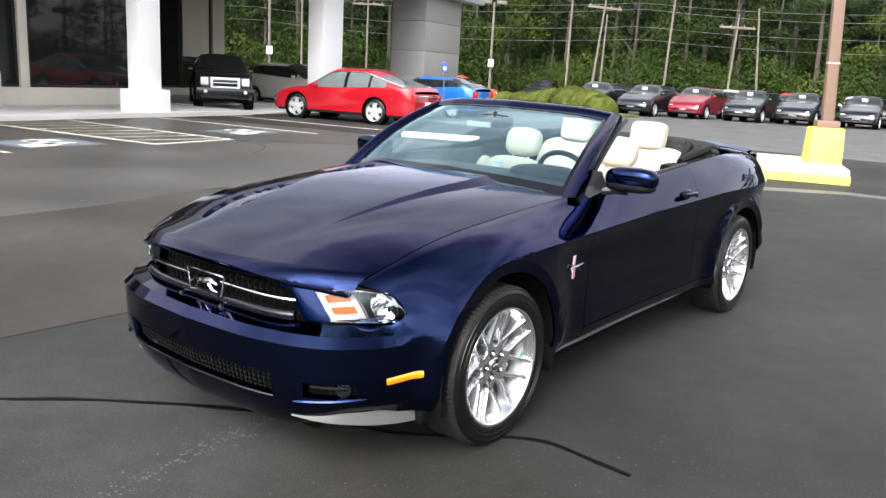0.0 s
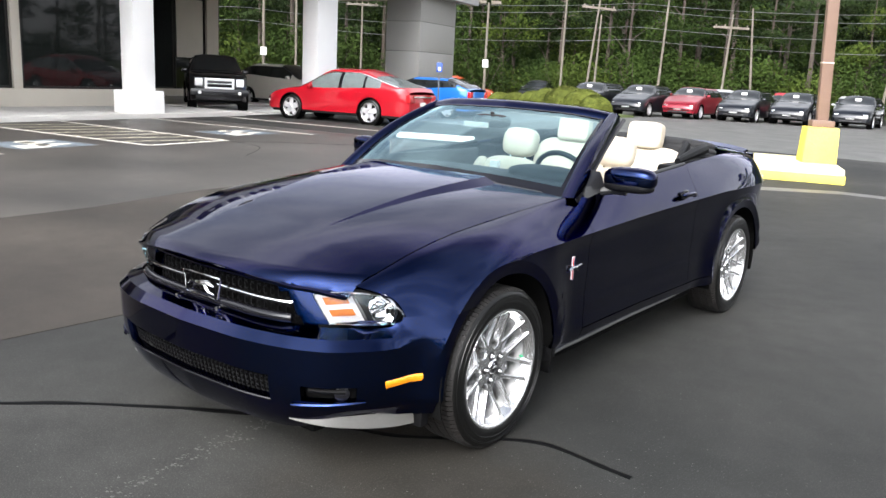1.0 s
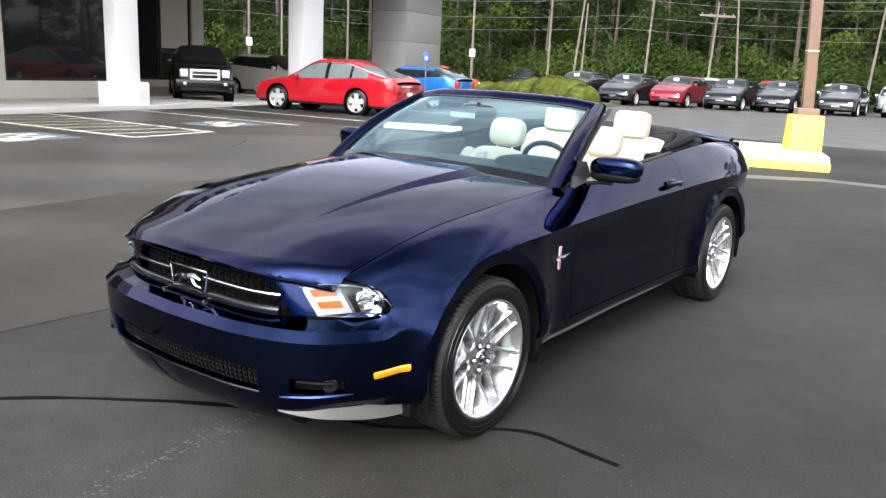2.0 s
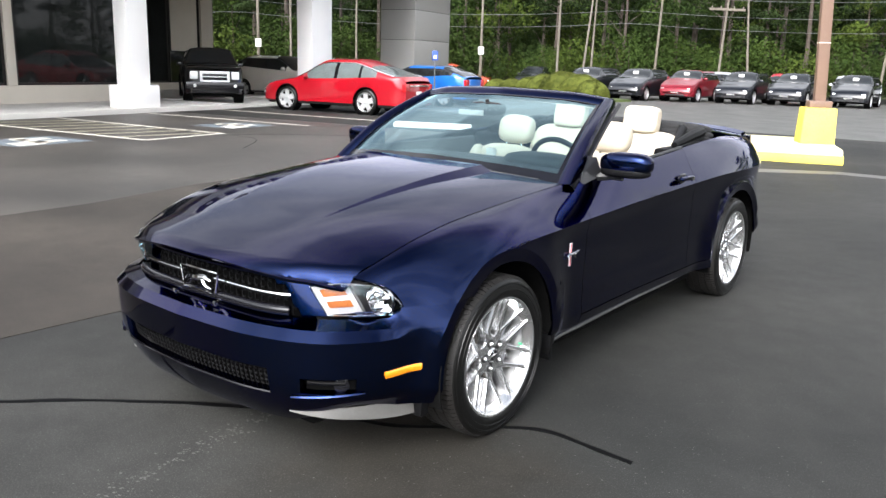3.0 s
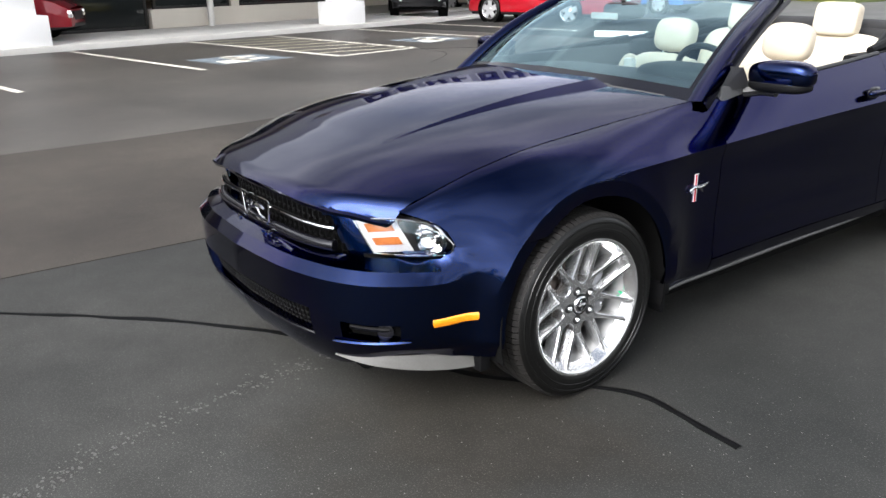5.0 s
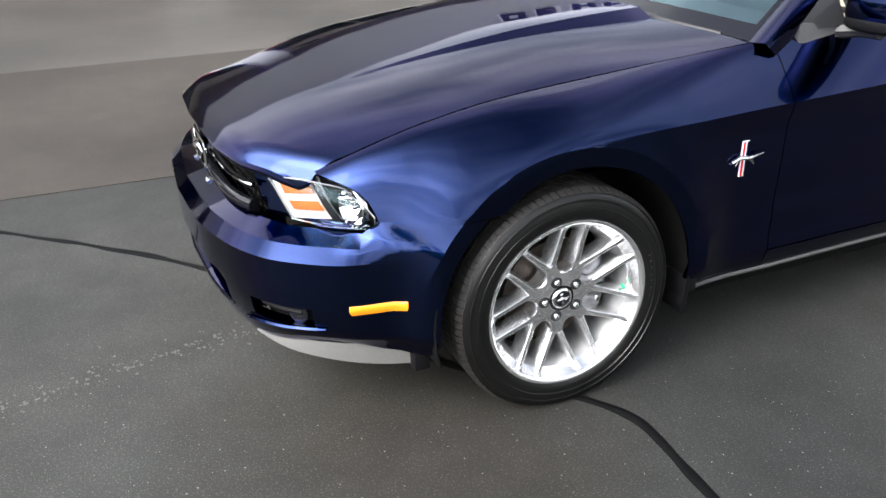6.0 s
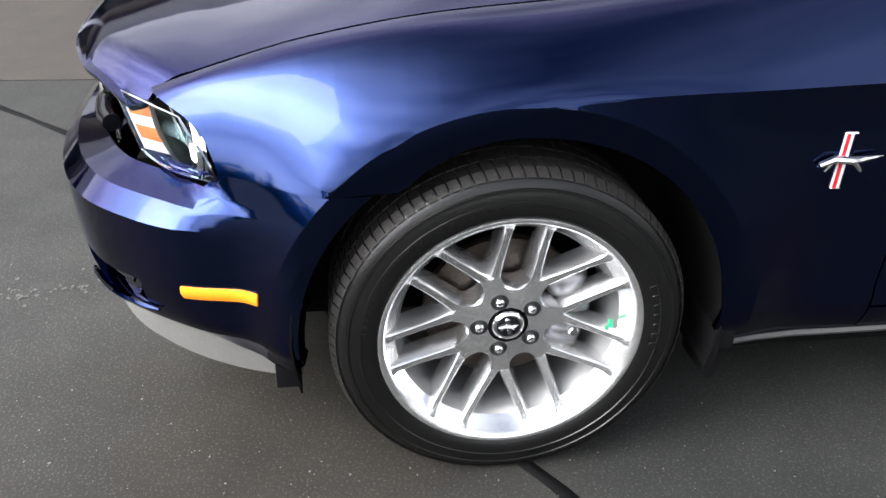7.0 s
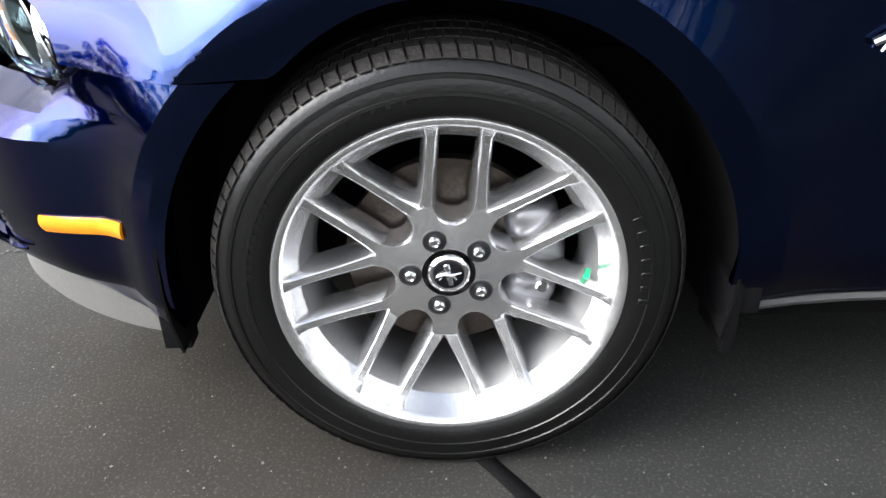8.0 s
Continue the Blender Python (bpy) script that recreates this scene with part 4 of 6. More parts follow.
# hood
f_lead = knots((0, -0.862), (0.3, -0.846), (0.46, -0.802), (0.53, -0.752), (0.60, -0.700), (0.668, -0.640))
f_cowl = knots((0, 0.50), (0.4, 0.54), (0.745, 0.655))
f_centre = knots((-0.87, 0.790), (-0.78, 0.814), (-0.6, 0.862), (-0.2, 0.948), (0.2, 1.004), (0.66, 1.034))


f_edge = knots((-0.87, 0.735), (-0.75, 0.752), (-0.66, 0.768), (-0.58, 0.786), (-0.5, 0.815), (-0.35, 0.862), (-0.15, 0.902), (0.1, 0.928), (0.62, 0.976), (0.85, 1.0))
dome_half = lambda y: np.interp(y, [-0.86, -0.44, 0.5], [0.285, 0.285, 0.375])
dome_slope = lambda y: 0.006 + 0.052 * np.clip((y + 0.44) / 0.9, 0, 1)


def hood_z(x, y):
    xs_ = np.clip(np.abs(x) / f_topx(y), 0, 1)
    lead = f_lead(np.abs(x))
    front = np.clip((y - lead) / 0.062, 0, 1)
    edge = f_edge(y)
    z = edge + np.maximum(f_centre(y) - edge, 0.0) * (1 - xs_**3.4)
    # the raised centre: a wedge-shaped facet on each side that dies out towards the nose
    g = np.clip((y + 0.44) / 0.9, 0, 1)
    ramp = np.clip((np.abs(x) - dome_half(y)) / dome_slope(y), 0, 1)
    z = z + 0.027 * g * (1 - ramp)
    return z - (0.012 + 0.029 * np.clip(np.abs(x) / 0.6, 0, 1) ** 2) * (1 - front) ** 2.0


m, rows_q = 60, np.linspace(0, 1, 60) ** 1.6
half_ux = np.r_[np.linspace(0, 0.44, 13), np.linspace(0.44, 0.50, 5)[1:], np.linspace(0.50, 1, 22)[1:]]
ux = np.r_[-half_ux[:0:-1], half_ux]
n = len(ux)
P = np.zeros((m, n, 3))
for i, q in enumerate(rows_q):
    a = np.abs(ux)
    for _ in range(3):
        y0 = f_lead(np.minimum(a * 0.664 if _ == 0 else xa * 0.664 / 0.70, 0.664))
        y1 = f_cowl(np.minimum(a * 0.742 if _ == 0 else xa, 0.742))
        y = y0 + (y1 - y0) * q
        wide = f_topx(np.maximum(y, -0.645)) - 0.005
        d0, d1 = dome_half(y), dome_half(y) + dome_slope(y)
        xa = np.where(a < 0.44, a / 0.44 * d0, np.where(a < 0.50, d0 + (a - 0.44) / 0.06 * (d1 - d0), d1 + (a - 0.50) / 0.50 * (wide - d1)))
    P[i, :, 0], P[i, :, 1] = np.sign(ux) * xa, y
    P[i, :, 2] = hood_z(xa, y)
bm = sheet(P)
bmesh.ops.recalc_face_normals(bm, faces=bm.faces[:])
if sum(f.normal.z for f in bm.faces) < 0:
    bmesh.ops.reverse_faces(bm, faces=bm.faces[:])
thicken(part("hood", bm, M_NAVY, car, angle=13), 0.012)
part("cowl_panel", sheet(np.stack([np.stack([ux * 0.75, f_cowl(np.abs(ux) * 0.742) + dy, hood_z(ux * 0.735, f_cowl(np.abs(ux) * 0.742)) + dz], -1) for dy, dz in ((-0.03, -0.05), (0.02, -0.028), (0.24, -0.03))])), M_BLACK, car)
for x0, x1 in ((0.62, 0.05), (0.02, -0.52)):
    part("wiper", tube([(x0, 0.60 + 0.10 * abs(x0), 0.985), ((x0 + x1) / 2, 0.57, 1.015), (x1, 0.60, 1.018)], 0.009, 6), M_BLACK, car)
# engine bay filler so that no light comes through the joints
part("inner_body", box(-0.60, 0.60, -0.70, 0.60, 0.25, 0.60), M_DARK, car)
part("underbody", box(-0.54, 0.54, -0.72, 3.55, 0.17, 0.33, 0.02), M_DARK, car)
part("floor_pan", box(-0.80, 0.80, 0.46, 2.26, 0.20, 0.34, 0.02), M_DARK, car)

# ---- headlamps ----
def lamp_point(u, v, depth=0.0):
    """u from the inner to the outer end, v from the lower to the upper edge."""
    a, b = Vector((0.587, -0.695, 0.612)), Vector((0.772, -0.534, 0.620))
    c, d = Vector((0.540, -0.738, 0.722)), Vector((0.737, -0.588, 0.730))
    lo, hi = a.lerp(b, u), c.lerp(d, u)
    p = lo.lerp(hi, v)
    out = Vector((0.62, -0.78, 0.12)).normalized()
    bow = 0.035 * math.sin(math.pi * u) * (0.6 + 0.4 * math.sin(math.pi * v))
    p = p + Vector((0.046, 0.022, 0)) * u**4 * math.sin(math.pi * min(v * 1.15, 1)) + Vector((0, 0, 0.012)) * v * math.sin(math.pi * u)
    return p + out * (bow - depth)


def lamp_patch(u0, u1, v0, v1, depth, n=10, m=6, s=1):
    P = np.zeros((m, n, 3))
    for i, v in enumerate(np.linspace(v0, v1, m)):
        for j, u in enumerate(np.linspace(u0, u1, n)):
            P[i, j] = lamp_point(u, v, depth(u) if callable(depth) else depth)
    P[..., 0] *= s
    bm = sheet(P)
    bmesh.ops.recalc_face_normals(bm, faces=bm.faces[:])
    if sum(f.normal.y for f in bm.faces) > 0:
        bmesh.ops.reverse_faces(bm, faces=bm.faces[:])
    return bm


for s in (1, -1):
    lamp = part("headlamp", lamp_patch(0, 1, 0, 1, 0.100, s=s), M_BLACK, car, "clear headlamp with amber indicator and round bowl")
    part("lens", lamp_patch(0, 1, 0, 1, 0.0, 14, 8, s), M_LAMP, lamp).visible_shadow = False
    rim = [lamp_point(u, 0, 0.004) for u in np.linspace(0, 1, 12)] + [lamp_point(1, v, 0.004) for v in np.linspace(0, 1, 6)][1:] + [lamp_point(u, 1, 0.004) for u in np.linspace(1, 0, 12)][1:] + [lamp_point(0, v, 0.004) for v in np.linspace(1, 0, 6)][1:]
    part("bezel", tube([Vector((s * p.x, p.y, p.z)) for p in rim], 0.0028, 6), M_CHROME, lamp, "bright rim of the lamp")
    part("side_reflector", lamp_patch(0.01, 0.53, 0.02, 0.98, lambda u: 0.008 + 0.12 * u, s=s), M_SILVERREF, lamp, "bright reflector of the indicator")
    for v0, v1 in ((0.62, 0.86), (0.24, 0.46)):
        part("amber_block", lamp_patch(0.10, 0.44, v0, v1, lambda u: 0.001 + 0.12 * u, s=s), M_AMBERDEEP, lamp, "amber indicator block")
    c = lamp_point(0.81, 0.48, 0.058)
    bm = spin([(0.044, 0.0), (0.041, 0.015), (0.031, 0.034), (0.014, 0.050), (0.0, 0.058), (-0.006, 0.0605), (-0.002, 0.064), (0.01, 0.066)], 32, "Y")
    bowl = part("bowl", bm, M_BOWL, lamp, "round chrome headlamp bowl")
    bowl.matrix_basis = pose(s * c.x + s * 0.010, c.y - 0.012, c.z, 0, 0, s * 16) @ Matrix.Scale(0.88, 4)
    bulb = part("bulb", spin([(0.044, 0.0075), (0.016, 0.0075), (0.012, 0.0095), (0.004, 0.0095), (0.001, 0.0070), (0.0, 0.0)], 16, "Y"), M_CHROME, lamp, "capped headlamp bulb")
    bulb.matrix_basis = bowl.matrix_basis.copy()
    ring = part("bowl_ring", spin([(-0.004, 0.0595), (-0.010, 0.0625), (-0.006, 0.066), (0.004, 0.0665)], 32, "Y"), M_CHROME, lamp)
    ring.matrix_basis = bowl.matrix_basis.copy()
    part("divider", lamp_patch(0.51, 0.67, 0.02, 0.98, lambda u: 0.018 + 0.052 * (1 - smooth_step((u - 0.51) / 0.09)), 9, 7, s), M_LAMPGREY, lamp, "dark grey wall between indicator and bowl")
    part("lower_reflector", lamp_patch(0.44, 0.96, 0.02, 0.13, 0.012, 10, 3, s), M_BOWL, lamp, "bright strip along the lamp's lower edge")

# ---- windscreen and its frame ----
f_base_y, f_base_z = knots((0, 0.56), (0.4, 0.60), (0.74, 0.70)), knots((0, 1.02), (0.4, 1.005), (0.74, 0.972))
f_head_y, f_head_z = knots((0, 1.20), (0.4, 1.235), (0.62, 1.30)), knots((0, 1.372), (0.4, 1.362), (0.62, 1.335))


def screen(u, v, out=0.0):
    """Place on the windscreen: u across from -1 to 1, v from the base to the header."""
    a = np.array([0.74 * u, float(f_base_y(abs(0.74 * u))), float(f_base_z(abs(0.74 * u)))])
    b = np.array([0.615 * u, float(f_head_y(abs(0.615 * u))), float(f_head_z(abs(0.615 * u)))])
    p = a + (b - a) * v
    bow = 0.035 * math.sin(math.pi * v) * 1.0
    return p + np.array([0, -0.52, 0.85]) * (bow + out) + np.array([0.6 * u, 0, 0]) * 0.02 * math.sin(math.pi * v)


def screen_patch(u0, u1, v0, v1, n, m, out=0.0):
    P = np.array([[screen(u, v, out) for u in np.linspace(u0, u1, n)] for v in np.linspace(v0, v1, m)])
    bm = sheet(P)
    bmesh.ops.recalc_face_normals(bm, faces=bm.faces[:])
    if sum(f.normal.z for f in bm.faces) < 0:
        bmesh.ops.reverse_faces(bm, faces=bm.faces[:])
    return bm


part("windscreen_frame", tube([screen(u, 1.01, 0.0) for u in np.linspace(-0.98, 0.98, 25)], 0.012, 8), M_BLACK, car)
ws = part("windscreen", screen_patch(-0.96, 0.96, 0.01, 0.99, 25, 12), M_GLASS, car, "clear windscreen with a blue-green tint")
ws.visible_shadow = False
part("frit_band", screen_patch(-0.95, 0.95, 0.0, 0.085, 25, 3, 0.003), M_GLOSSBLACK, ws, "black border along the glass base")
for s in (-1, 1):
    part("frit_side", screen_patch(s * 0.935, s * 0.965, 0.0, 1.0, 3, 12, 0.003), M_GLOSSBLACK, ws)
part("frit_top", screen_patch(-0.95, 0.95, 0.955, 1.0, 25, 3, 0.003), M_GLOSSBLACK, ws)
# header rail
P = []
for u in np.linspace(-1.0, 1.0, 31):
    p, q = Vector(screen(u, 0.985)), Vector(screen(u, 1.0))
    back = Vector((0, 1, 0))
    P.append([p + Vector((0, -0.012, -0.004)), p + Vector((0, 0.006, 0.022)), p + Vector((0, 0.035, 0.034)), q + Vector((0, 0.070, 0.032)), q + Vector((0, 0.105, 0.014)), q + Vector((0, 0.110, -0.03)), q + Vector((0, 0.03, -0.038)), p + Vector((0, 0.0, -0.022))])
bm = sheet(np.array(P), close=True)
bmesh.ops.recalc_face_normals(bm, faces=bm.faces[:])
part("header_rail", bm, M_NAVY, car)
for s in (-1, 1):
    P = []
    for v in np.linspace(-0.03, 1.04, 16):
        p = Vector(screen(s * 0.975, v))
        w = (0.036 + 0.020 * (1 - v)) * (1 if s > 0 else 0.6)
        o = Vector((s, 0.05, 0.22)).normalized()
        f = Vector((0, -0.45, 0.55)).normalized()
        P.append([p + f * 0.008 - o * 0.016, p + f * 0.022 + o * 0.012, p + o * (w + 0.012) + f * 0.012, p + o * (w + 0.022) - f * 0.03, p + o * w - f * 0.07, p - f * 0.05, p - f * 0.02 - o * 0.012])
    bm = sheet(np.array([[list(q) for q in r] for r in P]), close=True)
    bmesh.ops.recalc_face_normals(bm, faces=bm.faces[:])
    part("windscreen_pillar", bm, M_NAVY, car, angle=50)
    part("pillar_seal", tube([Vector(screen(s * 0.975, v)) + Vector((s * 0.044, 0.075 + 0.02 * v, -0.012)) for v in np.linspace(0.14, 1.02, 12)], 0.012, 6), M_BLACK, car)
    # sail panel behind the pillar base and the mirror
    bm = bmesh.new()
    a = [bm.verts.new(p) for p in ((s * 0.766, 0.80, 1.0), (s * 0.790, 0.96, 1.012), (s * 0.772, 0.93, 1.09), (s * 0.752, 0.86, 1.10))]
    bm.faces.new(a)
    thicken(part("mirror_sail", bm, M_BLACK, car), 0.02, 0.0)
    mir = part("door_mirror", pillow(0.272, 0.125, 0.116, 12, 2.9, centre=(s * 0.918, 0.985, 1.068)), M_NAVY, car, "navy door mirror with black base")
    for v in mir.data.vertices:
        k = (v.co.y - 0.985) / 0.06
        if k > 0.4:
            v.co.y = 0.985 + 0.024 + (v.co.y - 1.009) * 0.3
        v.co.z += 0.10 * (abs(v.co.x) - 0.905) * 0.25
    part("mirror_skirt", pillow(0.254, 0.122, 0.056, 10, 3.0, centre=(s * 0.914, 0.984, 1.028)), M_GRILLE, mir, "black lower half of the mirror")
    part("mirror_stalk", tube([(s * 0.78, 0.95, 0.995), (s * 0.84, 0.975, 1.003), (s * 0.90, 0.985, 1.01)], [0.026, 0.022, 0.03], 8), M_BLACK, mir)
    part("mirror_glass", box(s * 0.80, s * 1.0, 1.026, 1.030, 1.01, 1.10), M_CHROME, mir)
    if s < 0:
        mir.location = (0.035, 0.045, 0.0)
part("inner_mirror", pillow(0.24, 0.05, 0.075, 6, 3.5, centre=(0, 1.075, 1.285)), M_BLACK, car)
part("inner_mirror_stem", tube([(0, 1.08, 1.30), (0, 1.07, 1.335)], 0.012, 6), M_BLACK, car)
part("window_sticker", screen_patch(-0.90, -0.78, 0.86, 0.94, 3, 3, -0.004), M_PAPER, ws, "small white sticker on the glass")
part("hang_tag", box(-0.165, 0.005, 1.03, 1.034, 1.245, 1.275), M_PAPER, car, "white paper tag under the mirror")

# ---- door trim, handles, badges ----
BADGE = float(side_x(np.array([0.579]), np.array([0.673]))[0])
for s, door in zip((1, -1), doors):
    part("door_handle", pillow(0.034, 0.17, 0.026, 6, 3.0, centre=(s * 0.903, 1.80, 0.915)), M_NAVY, door, "body-coloured door handle")
    part("handle_recess", pillow(0.02, 0.11, 0.055, 6, 2.4, centre=(s * 0.876, 1.80, 0.912)), M_GLOSSBLACK, door)
    part("lock", spin([(0.0, 0.012), (0.006, 0.011), (0.007, 0.0)], 12, "X", centre=(0, 0, 0)), M_CHROME, door).matrix_basis = pose(s * 0.889, 1.93, 0.90, 0, 0, 0 if s > 0 else 180)
    part("belt_seal", tube([(s * (float(f_topx(y)) - 0.004), y, float(f_top(y)) + 0.004) for y in np.linspace(0.95, 1.965, 14)], 0.011, 6), M_BLACK, door)
    badge = part("fender_badge", box(s * (BADGE + -0.008), s * (BADGE + 0.004), 0.567, 0.590, 0.618, 0.728, 0.002), M_WHITE, car, "tricolour bar badge with a chrome shape")
    part("badge_stripe", box(s * (BADGE + 0.002), s * (BADGE + 0.006), 0.569, 0.575, 0.620, 0.726), M_BADGERED, badge)
    part("badge_stripe", box(s * (BADGE + 0.002), s * (BADGE + 0.006), 0.582, 0.588, 0.620, 0.726), M_NAVY, badge)
    bm = tube([(s * (BADGE + 0.010), 0.530, 0.669), (s * (BADGE + 0.012), 0.552, 0.681), (s * (BADGE + 0.012), 0.587, 0.677), (s * (BADGE + 0.012), 0.612, 0.681), (s * (BADGE + 0.010), 0.642, 0.685)], [0.006, 0.0075, 0.0075, 0.005, 0.0015], 8)
    tube([(s * (BADGE + 0.012), 0.552, 0.677), (s * (BADGE + 0.012), 0.541, 0.658)], [0.005, 0.0025], 6, bm)
    tube([(s * (BADGE + 0.012), 0.592, 0.673), (s * (BADGE + 0.012), 0.607, 0.656)], [0.005, 0.0025], 6, bm)
    part("badge_shape", bm, M_CHROME, badge)

# ---- rear deck ----
P = []
for y in np.linspace(2.95, 3.68, 16):
    xe = float(f_topx(y)) - 0.004
    ux_ = np.linspace(-1, 1, 25)
    zz = float(f_top(y)) + 0.035 * (1 - np.abs(ux_) ** 2.4)
    P.append(np.stack([ux_ * xe, np.full(25, y), zz], -1))
bm = sheet(np.array(P))
bmesh.ops.recalc_face_normals(bm, faces=bm.faces[:])
if sum(f.normal.z for f in bm.faces) < 0:
    bmesh.ops.reverse_faces(bm, faces=bm.faces[:])
thicken(part("deck_lid", bm, M_NAVY, car), 0.02)
P = []
for x in np.linspace(-0.66, 0.66, 25):
    y0 = 3.46 - 0.30 * abs(x) ** 2
    z0 = 1.092 - 0.03 * abs(x / 0.66) ** 4
    P.append([(x, y0, z0 - 0.02), (x, y0 + 0.01, z0 + 0.012), (x, y0 + 0.12, z0 + 0.028), (x, y0 + 0.135, z0 + 0.018), (x, y0 + 0.06, z0 - 0.03)])
bm = sheet(np.array(P), close=True)
bmesh.ops.recalc_face_normals(bm, faces=bm.faces[:])
part("rear_spoiler", bm, M_NAVY, car)
P = []
for q in np.linspace(0, 1, 8):
    z = 1.05 - 0.56 * q
    x = np.linspace(-0.64, 0.64, 21)
    P.append(np.stack([x, 3.70 + 0.05 * math.sin(math.pi * q) - 0.03 * (np.abs(x) / 0.64) ** 4, np.full(21, z)], -1))
bm = sheet(np.array(P))
bmesh.ops.recalc_face_normals(bm, faces=bm.faces[:])
if sum(f.normal.y for f in bm.faces) < 0:
    bmesh.ops.reverse_faces(bm, faces=bm.faces[:])
thicken(part("rear_bumper", bm, M_NAVY, car), 0.03)
for s in (-1, 1):
    part("tail_lamp", box(s * 0.35, s * 0.60, 3.69, 3.76, 0.78, 0.92, 0.015), M_RED, car)

# ---- cabin ----
part("dashboard", pillow(1.42, 0.50, 0.24, 10, 4.0, centre=(0, 0.98, 0.90)), M_CHARCOAL, car, "dark grey dashboard")
part("cowl_hood", pillow(0.40, 0.24, 0.10, 8, 3.0, centre=(0.37, 1.06, 1.02)), M_CHARCOAL, car)
part("console", box(-0.13, 0.13, 1.05, 1.95, 0.34, 0.66, 0.04), M_CHARCOAL, car)
a = np.linspace(0, 2 * math.pi, 33)
wheel_rim = [(0.37 + 0.175 * math.cos(t), 1.27 - 0.175 * math.sin(t) * 0.42, 0.975 + 0.175 * math.sin(t) * 0.91) for t in a]
steer = part("steering_wheel", tube(wheel_rim, 0.015, 8, caps=False), M_CHARCOAL, car, "dark leather steering wheel")
part("steering_hub", pillow(0.16, 0.06, 0.12, 6, 2.6, centre=(0.37, 1.26, 0.99), tilt=-0.4), M_CHARCOAL, steer)
for q in (0.15, math.pi - 0.15, -math.pi / 2):
    part("spoke", tube([(0.37, 1.265, 0.99), (0.37 + 0.17 * math.cos(q), 1.27 - 0.17 * math.sin(q) * 0.42, 0.975 + 0.17 * math.sin(q) * 0.91)], 0.012, 6), M_CHARCOAL, steer)
part("steering_column", tube([(0.37, 1.25, 0.98), (0.37, 1.05, 0.92)], 0.04, 8), M_CHARCOAL, steer)
for x in (0.37, -0.37):
    seat = part("front_seat", pillow(0.52, 0.52, 0.16, 10, 4, centre=(x, 1.52, 0.56), tilt=0.12), M_CREAM, car, "cream leather front bucket seat")
    part("seat_back", pillow(0.50, 0.15, 0.52, 10, 3.6, centre=(x, 1.775, 0.755), tilt=0.30), M_CREAM, seat)
    for s in (-1, 1):
        part("side_bolster", pillow(0.10, 0.16, 0.50, 8, 2.8, centre=(x + s * 0.22, 1.735, 0.75), tilt=0.30), M_CREAM, seat)
    part("headrest", pillow(0.262, 0.12, 0.195, 10, 3.2, centre=(x * 0.96, 1.90, 1.105), tilt=0.20), M_CREAM, seat)
    for s in (-1, 1):
        part("headrest_post", tube([(x * 0.96 + s * 0.06, 1.87, 0.98), (x * 0.96 + s * 0.06, 1.89, 1.06)], 0.007, 6), M_CHROME, seat)
    rear = part("rear_seat", pillow(0.56, 0.45, 0.16, 10, 4, centre=(x * 0.95, 2.20, 0.58), tilt=0.1), M_CREAM, car, "cream leather rear seat")
    part("seat_back", pillow(0.58, 0.16, 0.58, 10, 4.5, centre=(x * 0.80, 2.43, 0.83), tilt=0.28), M_CREAM, rear)
    part("headrest", pillow(0.25, 0.10, 0.185, 10, 5.5, centre=(x * 0.75, 2.47, 1.19), tilt=0.16), M_CREAM, rear)
part("seat_divider", pillow(0.16, 0.14, 0.50, 6, 4, centre=(0, 2.45, 0.82), tilt=0.28), M_CREAM, car)
for s in (-1, 1):
    part("door_card", box(s * 0.74, s * 0.785, 0.80, 1.96, 0.36, 1.03, 0.02), M_CHARCOAL, car)
    part("armrest", pillow(0.08, 0.60, 0.08, 6, 3, centre=(s * 0.73, 1.45, 0.80)), M_CREAM, car)
    part("quarter_trim", box(s * 0.60, s * 0.775, 1.97, 2.95, 0.36, 1.058, 0.03), M_GRILLE, car)
    part("roof_linkage", tube([(s * 0.70, 2.05, 1.075), (s * 0.68, 2.35, 1.11), (s * 0.64, 2.62, 1.125), (s * 0.55, 2.80, 1.12)], [0.02, 0.035, 0.035, 0.025], 8), M_GRILLE, car, "folded roof linkage arm")
    part("roof_linkage", tube([(s * 0.60, 2.30, 1.06), (s * 0.52, 2.60, 1.14), (s * 0.40, 2.80, 1.15)], [0.02, 0.026, 0.02], 8), M_GRILLE, car)
part("floor_carpet", box(-0.74, 0.74, 0.80, 2.9, 0.33, 0.36), M_CHARCOAL, car)
part("roof_well", box(-0.70, 0.70, 2.56, 2.98, 0.60, 0.98, 0.03), M_DARK, car)
bm = bmesh.new()
for k in range(4):
    pillow(1.40 - 0.04 * k, 0.36, 0.10, 8, 3.2, bm, centre=(0, 2.72 + 0.02 * k, 1.02 + 0.036 * k), tilt=0.1)
part("folded_roof", bm, M_FABRIC, car, "black fabric roof folded into its well")
part("rear_bulkhead", box(-0.72, 0.72, 2.90, 2.96, 0.60, 1.06, 0.01), M_CHARCOAL, car)
part("phone_holder", box(-0.08, -0.02, 1.18, 1.21, 0.98, 1.05, 0.01), M_PAPER, car)



